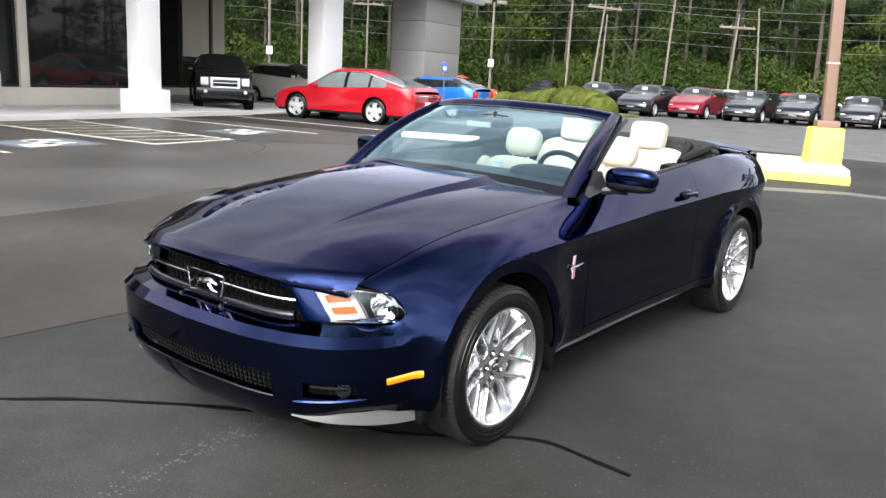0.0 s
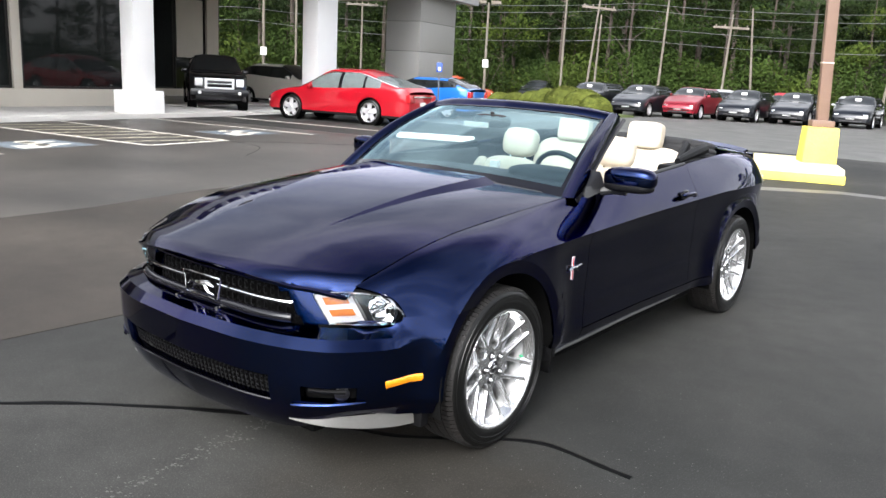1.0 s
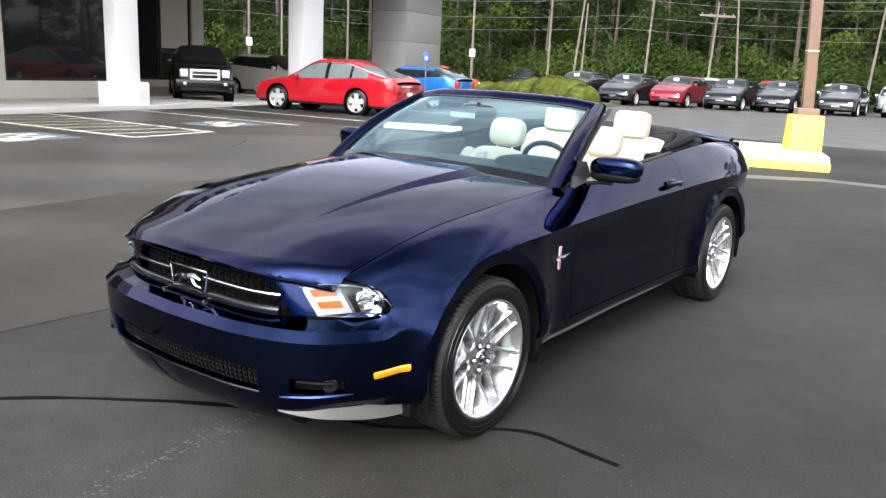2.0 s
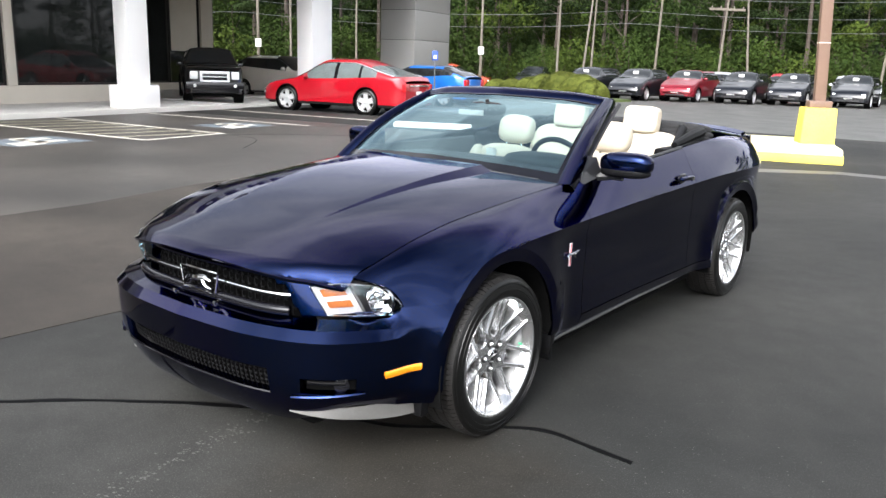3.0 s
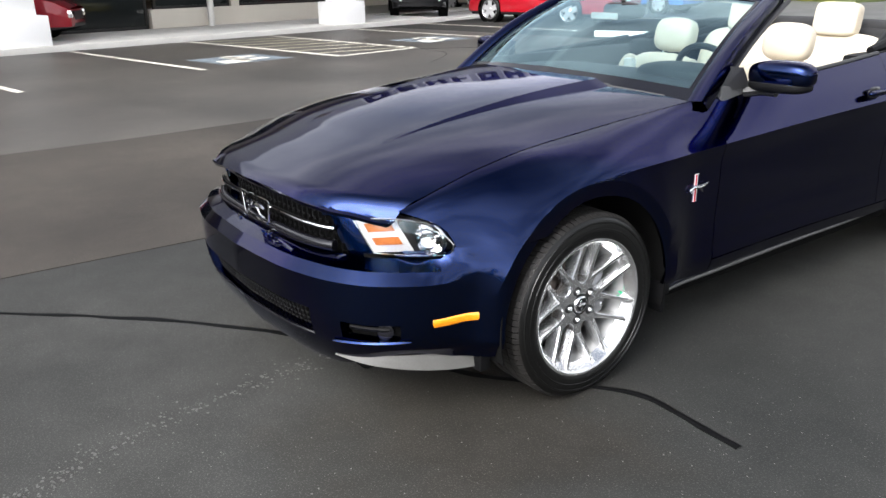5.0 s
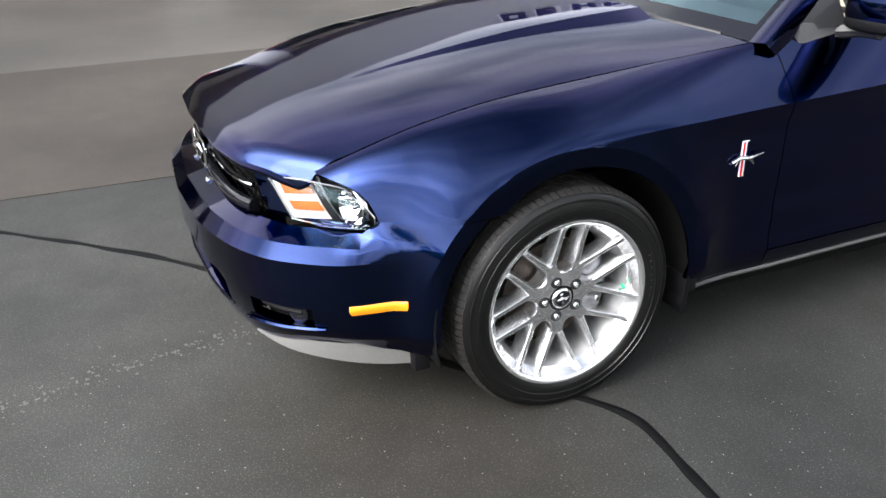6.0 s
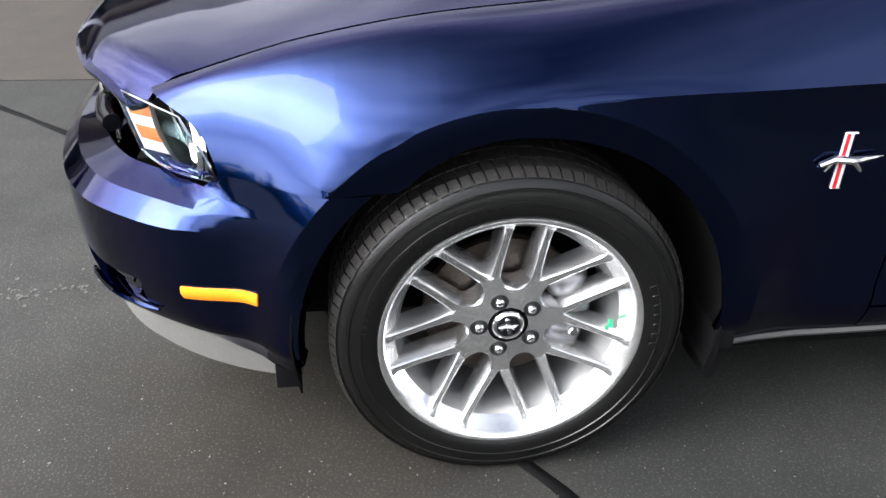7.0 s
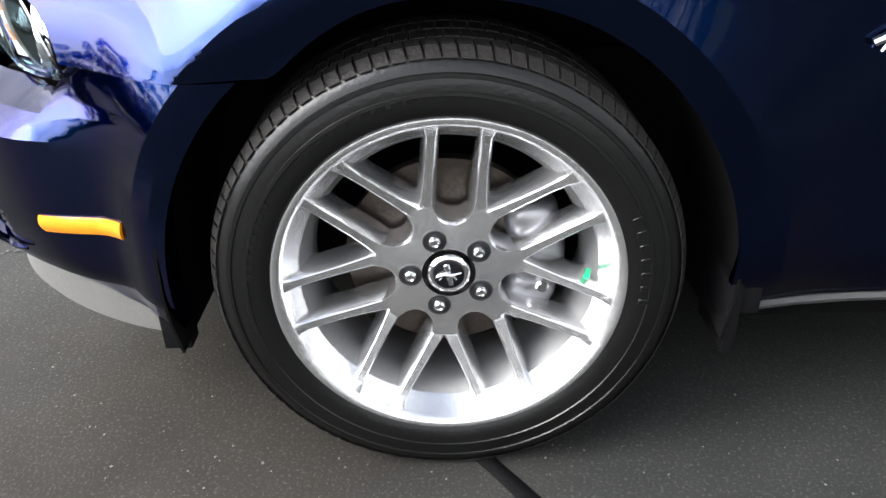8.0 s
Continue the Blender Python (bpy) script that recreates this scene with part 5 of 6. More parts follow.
# ---- wheels ----
def make_wheel(parent, m, out, name="wheel"):
    """A seven-pair spoked alloy with a low tyre; its axle is x, its outer face at +x."""
    prof = [(-0.095, 0.232), (-0.110, 0.25), (-0.118, 0.285), (-0.115, 0.312), (-0.106, 0.331), (-0.092, 0.3395), (0.092, 0.3395), (0.104, 0.333), (0.112, 0.318), (0.1165, 0.296), (0.116, 0.276), (0.113, 0.262), (0.109, 0.256), (0.100, 0.240)]
    tyre = part(name, spin(prof, 96), M_TYRE, parent, "black road tyre on a bright alloy rim", angle=60)
    tyre.matrix_basis = m
    bm = bmesh.new()
    for row, (x0, x1, sk) in enumerate(((-0.107, -0.050, 0.5), (-0.044, -0.004, 0.0), (0.004, 0.044, 0.0), (0.050, 0.107, -0.5))):
        for k in range(96):
            a0 = 2 * math.pi * (k + 0.5 * (row % 2)) / 96
            da = 2 * math.pi / 96 * 0.84
            xs_ = (x0, x0 + 0.022 if row == 0 else x0 + 0.001, x1 - 0.022 if row == 3 else x1 - 0.001, x1)
            lo_, hi_ = [], []
            for q, x in enumerate(xs_):
                drop = 0.0125 if abs(x) > 0.1 else 0.0
                for rows_, r in ((lo_, 0.334), (hi_, 0.3455 - drop)):
                    for a in (a0, a0 + da):
                        aa = a + sk * 0.05 * q / 3
                        rows_.append(bm.verts.new((x, r * math.cos(aa), r * math.sin(aa))))
            for q in range(3):
                h = hi_[2 * q:2 * q + 4]
                bm.faces.new((h[0], h[1], h[3], h[2]))
                for e in (0, 1):
                    bm.faces.new((lo_[2 * q + e], hi_[2 * q + e], hi_[2 * q + 2 + e], lo_[2 * q + 2 + e]))
            bm.faces.new((lo_[0], lo_[1], hi_[1], hi_[0]))
            bm.faces.new((lo_[6], lo_[7], hi_[7], hi_[6]))
    bmesh.ops.recalc_face_normals(bm, faces=bm.faces[:])
    part("tread", bm, M_TREAD, tyre, "dusty tread blocks", smooth=False)
    # the tyre's weight flattens its foot
    for ob in tyre, tyre.children[0]:
        for v in ob.data.vertices:
            v.co.z = max(v.co.z, -m.translation.z + 0.001)
    # raised rings on the sidewall
    for x, r in ((0.1140, 0.313), (0.1165, 0.290)):
        part("sidewall_rib", spin([(x - 0.002, r + 0.004), (x + 0.0012, r + 0.0025), (x + 0.0016, r - 0.0025), (x - 0.001, r - 0.004)], 96), M_TYRE, tyre)
    # plain raised bars where the sidewall carries its marking
    for first, last, step, size in ((-6, 22, 4.6, 0.0075), (150, 176, 3.4, 0.005), (96, 132, 4.2, 0.004)):
        for deg in np.arange(first, last, step):
            part("sidewall_mark", box(0.1155, 0.1178, -0.0042, 0.0042, 0.2905 - 2.2 * size, 0.2905 - 0.2 * size, 0.0006, segments=1), M_TYRE, tyre).rotation_euler = (radians(deg - 90), 0, 0)
    # barrel and outer lip
    part("rim", spin([(0.070, 0.221), (0.075, 0.224), (0.088, 0.2345), (0.101, 0.2405), (0.1085, 0.2455), (0.1125, 0.2515), (0.1115, 0.2560), (0.107, 0.2580), (0.10, 0.252)], 96), M_ALLOY, tyre, "bright machined alloy rim", angle=50)
    part("barrel", spin([(-0.10, 0.236), (-0.09, 0.224), (-0.02, 0.206), (0.02, 0.206), (0.045, 0.210), (0.071, 0.2215)], 72), M_BARREL, tyre, "duller silver inner barrel")
    # spokes: seven pairs of slim parallel arms with bevelled edges
    first = math.radians(85.3)
    bm = bmesh.new()
    for k in range(7):
        a = first + 2 * math.pi * k / 7
        c, s = math.cos(a), math.sin(a)
        for side in (-1, 1):
            stations_ = ((0.088, 0.0400, 0.0120, 0.0560), (0.102, 0.0397, 0.0118, 0.0622), (0.114, 0.0393, 0.0112, 0.0650), (0.130, 0.0388, 0.0102, 0.0685), (0.160, 0.0380, 0.0094, 0.0760), (0.195, 0.0374, 0.0092, 0.0850), (0.222, 0.0372, 0.0096, 0.0935), (0.236, 0.0374, 0.0112, 0.0990), (0.246, 0.0378, 0.0150, 0.1045))
            rings = []
            for r, off, hw, x in stations_:
                ring = []
                for o, dx in ((-hw - 0.0045, -0.050), (-hw - 0.0008, -0.0075), (-hw + 0.0028, -0.0008), (-hw + 0.0040, 0.0), (hw - 0.0040, 0.0), (hw - 0.0028, -0.0008), (hw + 0.0008, -0.0075), (hw + 0.0045, -0.050)):
                    t = side * (off + o)
                    rr = math.sqrt(max(r * r - t * t, 0.0)) if r > 0.23 else r
                    ring.append(bm.verts.new((x + dx, rr * c - t * s, rr * s + t * c)))
                rings.append(ring)
            for r0, r1 in zip(rings, rings[1:]):
                for i in range(7):
                    bm.faces.new((r0[i], r0[i + 1], r1[i + 1], r1[i]))
    bmesh.ops.recalc_face_normals(bm, faces=bm.faces[:])
    part("spokes", bm, M_ALLOY, tyre, "seven pairs of parallel bright spokes", angle=28)
    # hub plate: a round pocket between the arms of each pair, a shallow scallop between the pairs
    n = 280
    P = np.zeros((6, n, 3))
    cen, rho = 0.1120, 0.0290
    for j in range(n):
        a = 2 * math.pi * j / n
        k = ((a - first) / (2 * math.pi / 7)) % 1.0
        d = min(k, 1 - k) * 2 * math.pi / 7        # angle from the pocket's middle line
        gap = abs(k - 0.5) * 2 * math.pi / 7       # angle from the wide gap's middle line
        inside = rho**2 - (cen * math.sin(d)) ** 2
        pocket = cen * math.cos(d) - math.sqrt(inside) if inside > 0 else 0.2
        scallop = 0.1165 + 0.5 * gap**2
        r = min(pocket, scallop, 0.122)
        for i, (rr, x) in enumerate(((r + 0.003, 0.012), (r, 0.052), (r - 0.0016, 0.0595), (r - 0.0048, 0.0632), (0.072, 0.0640), (0.040, 0.0660))):
            P[i, j] = (x, rr * math.cos(a), rr * math.sin(a))
    bm = sheet(P, close=True)
    bmesh.ops.recalc_face_normals(bm, faces=bm.faces[:])
    part("hub_plate", bm, M_ALLOY, tyre, angle=28)
    part("centre_cap", spin([(0.05, 0.0345), (0.0655, 0.0335), (0.0705, 0.0305), (0.0725, 0.0270), (0.0715, 0.0235), (0.069, 0.0)], 32), M_CHROME, tyre)
    part("cap_face", spin([(0.0710, 0.0245), (0.0717, 0.0228), (0.0717, 0.0)], 28), M_GLOSSBLACK, tyre)
    # tricolour bar and running shape, drawn plainly
    part("cap_mark", box(0.0712, 0.0735, -0.0042, 0.0042, -0.0185, 0.0185, 0.001, segments=1), M_CHROME, tyre).rotation_euler = (radians(12), 0, 0)
    bmc = tube([(0.0738, -0.0185, -0.0015), (0.0748, -0.008, 0.003), (0.0750, 0.005, 0.0015), (0.0742, 0.0185, 0.0045)], [0.0016, 0.0035, 0.0035, 0.0012], 8)
    tube([(0.0742, 0.006, 0.001), (0.0738, 0.012, -0.007)], [0.0024, 0.001], 6, bmc)
    tube([(0.0742, -0.009, 0.0015), (0.0738, -0.015, -0.007)], [0.0024, 0.001], 6, bmc)
    part("cap_mark", bmc, M_CHROME, tyre)
    for k in range(5):
        a = math.radians(110) + 2 * math.pi * k / 5
        y, z = 0.0572 * math.cos(a), 0.0572 * math.sin(a)
        # no real hollow: a slightly proud disc painted as the pocket's shade
        part("lug_pocket", spin([(0.0645, 0.0180), (0.0668, 0.0176), (0.0673, 0.0164), (0.0660, 0.0154), (0.0656, 0.0)], 20, centre=(0, y, z)), M_LUGPOCKET, tyre)
        part("lug_nut", spin([(0.05, 0.0100), (0.0690, 0.0098), (0.0725, 0.0084), (0.0750, 0.0064), (0.0750, 0.0048), (0.0735, 0.0042), (0.0735, 0.0)], 12, centre=(0, y, z)), M_CHROME, tyre)
    part("valve", tube([(0.064, 0.2080, -0.004), (0.082, 0.2020, -0.003)], [0.0044, 0.0052], 8), M_GREENCAP if out else M_BLACK, tyre, "green valve cap" if out else "")
    part("brake_disc", spin([(-0.02, 0.075), (0.0, 0.078), (0.004, 0.158), (-0.018, 0.158), (-0.02, 0.09)], 48), M_DISC, tyre, "rust-tinted steel brake disc")
    part("disc_bell", spin([(-0.02, 0.078), (0.025, 0.075), (0.03, 0.06), (0.03, 0.0)], 32), M_ALLOYDARK, tyre)
    cal = bmesh.new()
    for q in np.linspace(-0.42, 0.42, 5):
        pillow(0.085, 0.085, 0.070, 4, 3.0, cal, centre=(-0.010, 0.140 * math.cos(q), 0.140 * math.sin(q)))
    part("brake_caliper", cal, M_ALLOYDARK, tyre)
    for q in (-0.30, 0.30):
        part("caliper_bolt", spin([(0.02, 0.011), (0.040, 0.011), (0.043, 0.008), (0.043, 0.0)], 8, centre=(0, 0.150 * math.cos(q), 0.150 * math.sin(q))), M_CHROME, tyre)
    return tyre


for x, y, outward in ((0.79, 0.0, 1), (-0.79, 0.0, -1), (0.795, WB, 1), (-0.795, WB, -1)):
    make_wheel(car, pose(x, y, 0.337, 0, 0, 0 if outward > 0 else 180), x > 0 and y == 0)


# the cabin and tail stretch with the wheelbase; the car stands a little askew to the lot
LONG = 0.0654


def stretched(y):
    return y + LONG * max(y - 0.35, 0.0)


for ob in car.children_recursive:
    if ob.type != "MESH" or ob.name.startswith("wheel.") or ob.name == "wheel" or (ob.parent and (ob.parent.name + ".").startswith("wheel.")) or ob.data.users > 1:
        continue
    if ob.rotation_euler.z:
        ob.location.y = stretched(ob.location.y)
        continue
    for v in ob.data.vertices:
        v.co.y = stretched(v.co.y + ob.location.y) - ob.location.y
for ob in car.children:
    if (ob.name + ".").startswith("wheel.") and ob.location.y > 1:
        ob.location.y = stretched(ob.location.y)
car.matrix_basis = pose(0.862, 0, 0, 0, 0, 1.4) @ pose(-0.862, 0, 0)


# ---- other parked vehicles ----
M_CARGLASS = mat("car_glass_dark", (0.012, 0.014, 0.015), 0.04, 0, 0.2, 3, 30, spec=0.7)
M_CARGLASSLIGHT = mat("car_glass_grey", (0.10, 0.12, 0.12), 0.05, 0, 0.2, 3, 30, spec=0.7)
M_RIMSIMPLE = mat("bright_wheel", (0.70, 0.70, 0.71), 0.3, 0.6, 0.05, 9, 80)
M_CARRED = paint("red_car_paint", (0.33, 0.004, 0.012), 0.1, 0.3)
M_CARBLUE = paint("bright_blue_paint", (0.012, 0.13, 0.46), 0.2, 0.35)
M_CARBLACK = paint("black_car_paint", (0.008, 0.008, 0.010), 0.0, 0.35)
M_CARGREY = paint("warm_grey_paint", (0.56, 0.53, 0.47), 0.2, 0.4)
M_CARSILVER = paint("silver_car_paint", (0.45, 0.46, 0.47), 0.4, 0.35)
M_CARNIGHT = paint("glossy_black_car_paint", (0.006, 0.007, 0.010), 0.0, 0.35)
M_CARNIGHT.node_tree.nodes["Principled BSDF"].inputs["Coat IOR"].default_value = 1.6
M_WINEMETAL = paint("wine_metallic_paint", (0.20, 0.008, 0.018), 0.3, 0.36)
M_CARORANGE = paint("orange_red_paint", (0.45, 0.06, 0.015), 0.1, 0.35)
M_CARMAROON = paint("deep_red_paint", (0.28, 0.008, 0.018), 0.2, 0.35)

KINDS = {
    "wagon": dict(L=4.5, W=0.92, r=0.34, ax=(0.92, 3.6), s=((0, 0.74), (0.35, 0.94), (1.1, 1.08), (2.4, 1.15), (3.9, 1.22), (4.5, 1.12)), g=(0.95, 2.0, 3.5, 4.42), H=1.66, pillars=(2.45, 3.3)),
    "sedan": dict(L=5.1, W=0.945, r=0.37, ax=(0.98, 3.85), s=((0, 0.66), (0.35, 0.82), (1.3, 0.97), (2.6, 1.02), (4.2, 1.09), (4.95, 1.10), (5.1, 0.98)), g=(1.22, 2.40, 3.35, 4.88), glass=(0.74, 0.34), H=1.61, pillars=(2.75, 3.62)),
    "hatchback": dict(L=4.35, W=0.91, r=0.32, ax=(0.9, 3.55), s=((0, 0.66), (0.35, 0.84), (1.1, 0.98), (2.4, 1.05), (3.9, 1.14), (4.35, 1.05)), g=(1.0, 2.0, 3.3, 4.28), H=1.48, pillars=(2.45, 3.3)),
    "crossover": dict(L=4.7, W=0.94, r=0.36, ax=(0.92, 3.72), s=((0, 0.72), (0.06, 0.78), (0.5, 0.94), (1.2, 1.13), (2.6, 1.14), (4.3, 1.16), (4.7, 1.06)), g=(1.15, 2.05, 4.0, 4.66), H=1.64, pillars=(2.5, 3.45)),
    "pickup": dict(L=5.1, W=0.93, r=0.375, ax=(0.85, 3.95), s=((0, 1.00), (0.22, 1.08), (1.2, 1.14), (2.6, 1.13), (3.3, 1.12), (5.1, 1.10)), g=(1.2, 1.85, 2.9, 3.3), H=1.74, pillars=(2.3,)),
}


def sub(name, P, keep, material, parent, label="", thick=0.0):
    if not keep.any():
        return None
    bm = sheet(P, keep)
    bmesh.ops.recalc_face_normals(bm, faces=bm.faces[:])
    c = sum((f.calc_center_median() for f in bm.faces), Vector()) / len(bm.faces)
    if sum(f.normal.dot(f.calc_center_median() - Vector((0, c.y, 0.6))) for f in bm.faces) < 0:
        bmesh.ops.reverse_faces(bm, faces=bm.faces[:])
    return part(name, bm, material, parent, label, angle=28)




def simple_wheel(parent, x, y, r, out):
    tyre = part("wheel", spin([(-0.10, r * 0.66), (-0.11, r * 0.85), (-0.085, r * 0.98), (-0.05, r), (0.05, r), (0.085, r * 0.98), (0.11, r * 0.85), (0.105, r * 0.70)], 28), M_TYRE, parent)
    tyre.matrix_basis = pose(x, y, r, 0, 0, 0 if out > 0 else 180)
    bm = spin([(0.10, r * 0.77), (0.114, r * 0.76), (0.104, r * 0.72), (0.03, r * 0.68)], 28)
    for k in range(5):
        a = 2 * math.pi * k / 5 + 0.3
        for w0, w1 in ((0.075, 0.05),):
            c, s = math.cos(a), math.sin(a)
            q = [(0.02, -w0), (0.02, w0), (r * 0.73, w1 * 1.6), (r * 0.73, -w1 * 1.6)]
            bm.faces.new([bm.verts.new((0.09, d * c - t * s, d * s + t * c)) for d, t in q])
    spin([(0.085, 0.075), (0.098, 0.06), (0.10, 0.0)], 14, bm=bm)
    part("rim", bm, M_RIMSIMPLE, tyre)
    part("wheel_back", spin([(0.03, r * 0.68), (0.025, 0.0)], 20), M_DARK, tyre)
    return tyre


def parked(kind, name, label, m, colour, glassy=None, sheet_sign=False, group="", trim=None, category="car"):
    k = KINDS[kind]
    L, W, r, H = k["L"], k["W"], k["r"], k["H"]
    ob = thing(name, label, category, m, group)
    fs = knots(*k["s"])
    fw = knots((0, W * 0.78), (0.12, W * 0.90), (0.5, W * 0.985), (1.3, W), (L - 1.2, W), (L - 0.4, W * 0.97), (L - 0.08, W * 0.88), (L, W * 0.80))
    g0, g1, g2, g3 = k["g"]
    bed = kind == "pickup"
    ys = list(np.linspace(0, L, 46)) + [g0, g1, g2, g3]
    RAx = r * 1.14
    for yc in k["ax"]:
        ys += [yc + RAx * math.cos(t) for t in np.linspace(0, math.pi, 15)]
    ys = np.unique(np.round(ys, 3))
    rows = []
    for y in ys:
        s, w = float(fs(y)), float(fw(y))
        zb = 0.24 + 0.10 * (smooth_step((0.5 - y) / 0.5) + smooth_step((y - L + 0.5) / 0.5)) * 0.5
        for yc in k["ax"]:
            if abs(y - yc) < RAx:
                zb = max(zb, r + math.sqrt(RAx**2 - (y - yc) ** 2))
        up = float(min(smooth_step((y - g0) / (g1 - g0)) if y < g1 else 1, 1 - smooth_step((y - g2) / (g3 - g2)) if y > g2 else 1))
        lin = min((y - g0) / (g1 - g0), (g3 - y) / (g3 - g2), 1.0)
        up = float(np.clip(0.55 * np.clip(lin, 0, 1) + 0.45 * up, 0, 1)) if g0 < y < g3 else 0.0
        roof = s + 0.03 + (H - s - 0.05) * up
        rw = w * (0.90 - 0.17 * up)
        sw = w * 0.965
        rows.append([(w * 0.94, y, zb), (w * 0.985, y, max(zb + 0.02, 0.31)), (w, y, max(zb + 0.05, s * 0.62)), (w * 1.0, y, max(zb + 0.07, s - 0.10)), (sw, y, s), (sw + (rw - sw) * 0.5 + 0.012 * up, y, s + (roof - s) * 0.52), (rw + 0.01 * up, y, roof - 0.09 * up - 0.012), (rw * 0.94, y, roof - 0.03 * up), (rw * 0.6, y, roof + 0.015), (0, y, roof + 0.025)])
    A = np.array(rows).transpose(1, 0, 2)
    full_ = np.concatenate([A, A[-2::-1] * np.array([-1, 1, 1])], 0)
    n, mcols = full_.shape[:2]
    ym = (ys[:-1] + ys[1:]) / 2
    i = np.arange(n - 1)[:, None] * np.ones((1, mcols - 1), int)
    Y = ym[None, :] * np.ones((n - 1, 1))
    side = ((i == 4) | (i == 5) | (i == n - 6) | (i == n - 7))
    lo, hi = g0 + (g1 - g0) * 0.45, g3 - (g3 - g2) * 0.45
    win = side & (Y > lo) & (Y < hi)
    for p in k["pillars"]:
        win &= np.abs(Y - p) > 0.045
    mid = (i >= 6) & (i <= n - 8)
    fe, rs = k.get("glass", (1.0, 0.0))
    front_glass = mid & (Y > g0 + 0.06) & (Y < g0 + (g1 - g0) * fe - 0.04)
    rear_glass = mid & (Y > g2 + (g3 - g2) * rs + 0.06) & (Y < g3 - 0.06)
    glassmat = glassy or M_CARGLASS
    post = side & (Y > lo) & (Y < hi) & ~win
    sill_ = (i == 0) | (i == n - 2)
    sub("body", full_, ~(win | front_glass | rear_glass | post | sill_), colour, ob)
    for hand in (i < (n - 1) // 2, i >= (n - 1) // 2):
        for p in k["pillars"]:
            sub("door_post", full_, post & hand & (np.abs(Y - p) < 0.2), M_GLOSSBLACK, ob)
        sub("sill", full_, sill_ & hand, M_BLACK, ob)
    for s in (-1, 1):
        rail = [(s * (q[6][0] + 0.008), q[6][1], q[6][2]) for q in rows if g0 + 0.1 < q[6][1] < g3 - 0.1]
        part("window_trim", tube(rail, 0.016, 5), M_CHROME if kind == "sedan" else M_BLACK, ob)
    half_n = (n - 1) // 2
    sub("side_window", full_, win & (i < half_n), glassmat, ob)
    sub("side_window", full_, win & (i >= half_n), glassmat, ob)
    sub("windscreen", full_, front_glass, M_CARGLASS, ob)
    sub("rear_window", full_, rear_glass, glassmat, ob)
    for yc in k["ax"]:
        for s in (-1, 1):
            part("wheel_well", spin([(-0.16, RAx), (0.12, RAx + 0.004), (0.14, 0.05)], 22, centre=(0, 0, 0)), M_DARK, ob).matrix_basis = pose(s * (W - 0.14), yc, r, 0, 0, 180 if s > 0 else 0)
            simple_wheel(ob, s * (W - 0.115), yc, r, s)
    part("underbody", box(-W * 0.82, W * 0.82, 0.15, L - 0.15, 0.22, 0.5), M_DARK, ob)
    zf = float(fs(0.0))
    part("front_end", box(-W * 0.80, W * 0.80, -0.02, 0.3, 0.30, zf + 0.01, 0.05), trim or colour, ob)
    part("rear_end", box(-W * 0.82, W * 0.82, L - 0.3, L + 0.03, 0.30, float(fs(L)) - 0.03, 0.05), colour, ob)
    part("grille", box(-W * 0.45, W * 0.45, -0.035, 0.0, zf * 0.66, zf * 0.94, 0.01), M_GLOSSBLACK if bed else M_BLACK, ob)
    part("air_intake", box(-W * 0.55, W * 0.55, -0.03, 0.0, zf * 0.44, zf * 0.56, 0.01), M_BLACK, ob)
    for s in (-1, 1):
        part("headlamp", box(s * W * 0.56, s * W * 0.82, -0.045, 0.12, zf * 0.74, zf * 0.98, 0.03), M_SILVERREF if bed else M_BOWL, ob, "clear headlamp")
        part("tail_lamp", box(s * W * 0.55, s * W * 0.86, L - 0.16, L + 0.045, float(fs(L)) * 0.72, float(fs(L)) - 0.04, 0.03), M_RED, ob, "red tail lamp")
        part("door_mirror", pillow(0.20, 0.12, 0.14, 4, 3, centre=(s * (W + 0.06), g0 + 0.52, float(fs(g0 + 0.5)) + 0.06)), colour, ob)
        for yh in [p - 0.14 for p in k["pillars"]]:
            part("door_handle", box(s * (W - 0.01), s * (W + 0.025), yh - 0.10, yh + 0.08, float(fs(yh)) - 0.15, float(fs(yh)) - 0.12, 0.008), colour, ob)
    if kind == "crossover":
        # the nose leans back and catches the sky
        P = np.zeros((6, 9, 3))
        for i, (q, y) in enumerate(((0.70, -0.080), (0.77, -0.070), (0.84, -0.048), (0.91, -0.020), (0.98, 0.016), (1.04, 0.070))):
            x = np.linspace(-0.86, 0.86, 9)
            P[i, :, 0], P[i, :, 1], P[i, :, 2] = x * W, y - 0.060 + 0.14 * np.abs(x) ** 4, zf * q + 0.02 * (1 - x**2)
        bm = sheet(P)
        bmesh.ops.recalc_face_normals(bm, faces=bm.faces[:])
        if sum(f.normal.y for f in bm.faces) > 0:
            bmesh.ops.reverse_faces(bm, faces=bm.faces[:])
        thicken(part("nose_panel", bm, colour, ob, "glossy nose panel that mirrors the bright sky"), 0.02)
        part("grille_bar", box(-W * 0.46, W * 0.46, -0.045, 0.0, zf * 0.86, zf * 0.93, 0.01), M_CHROME, ob)
        part("front_plate", box(-0.20, 0.20, -0.06, -0.03, 0.46, 0.60), M_PAPER, ob)
    part("number_plate", box(-0.16, 0.16, L + 0.03, L + 0.04, 0.62, 0.72), M_PAPER, ob)
    if kind == "sedan":
        part("deck_strip", box(-W * 0.6, W * 0.6, L + 0.02, L + 0.05, float(fs(L)) - 0.12, float(fs(L)) - 0.08, 0.008), M_CHROME, ob)
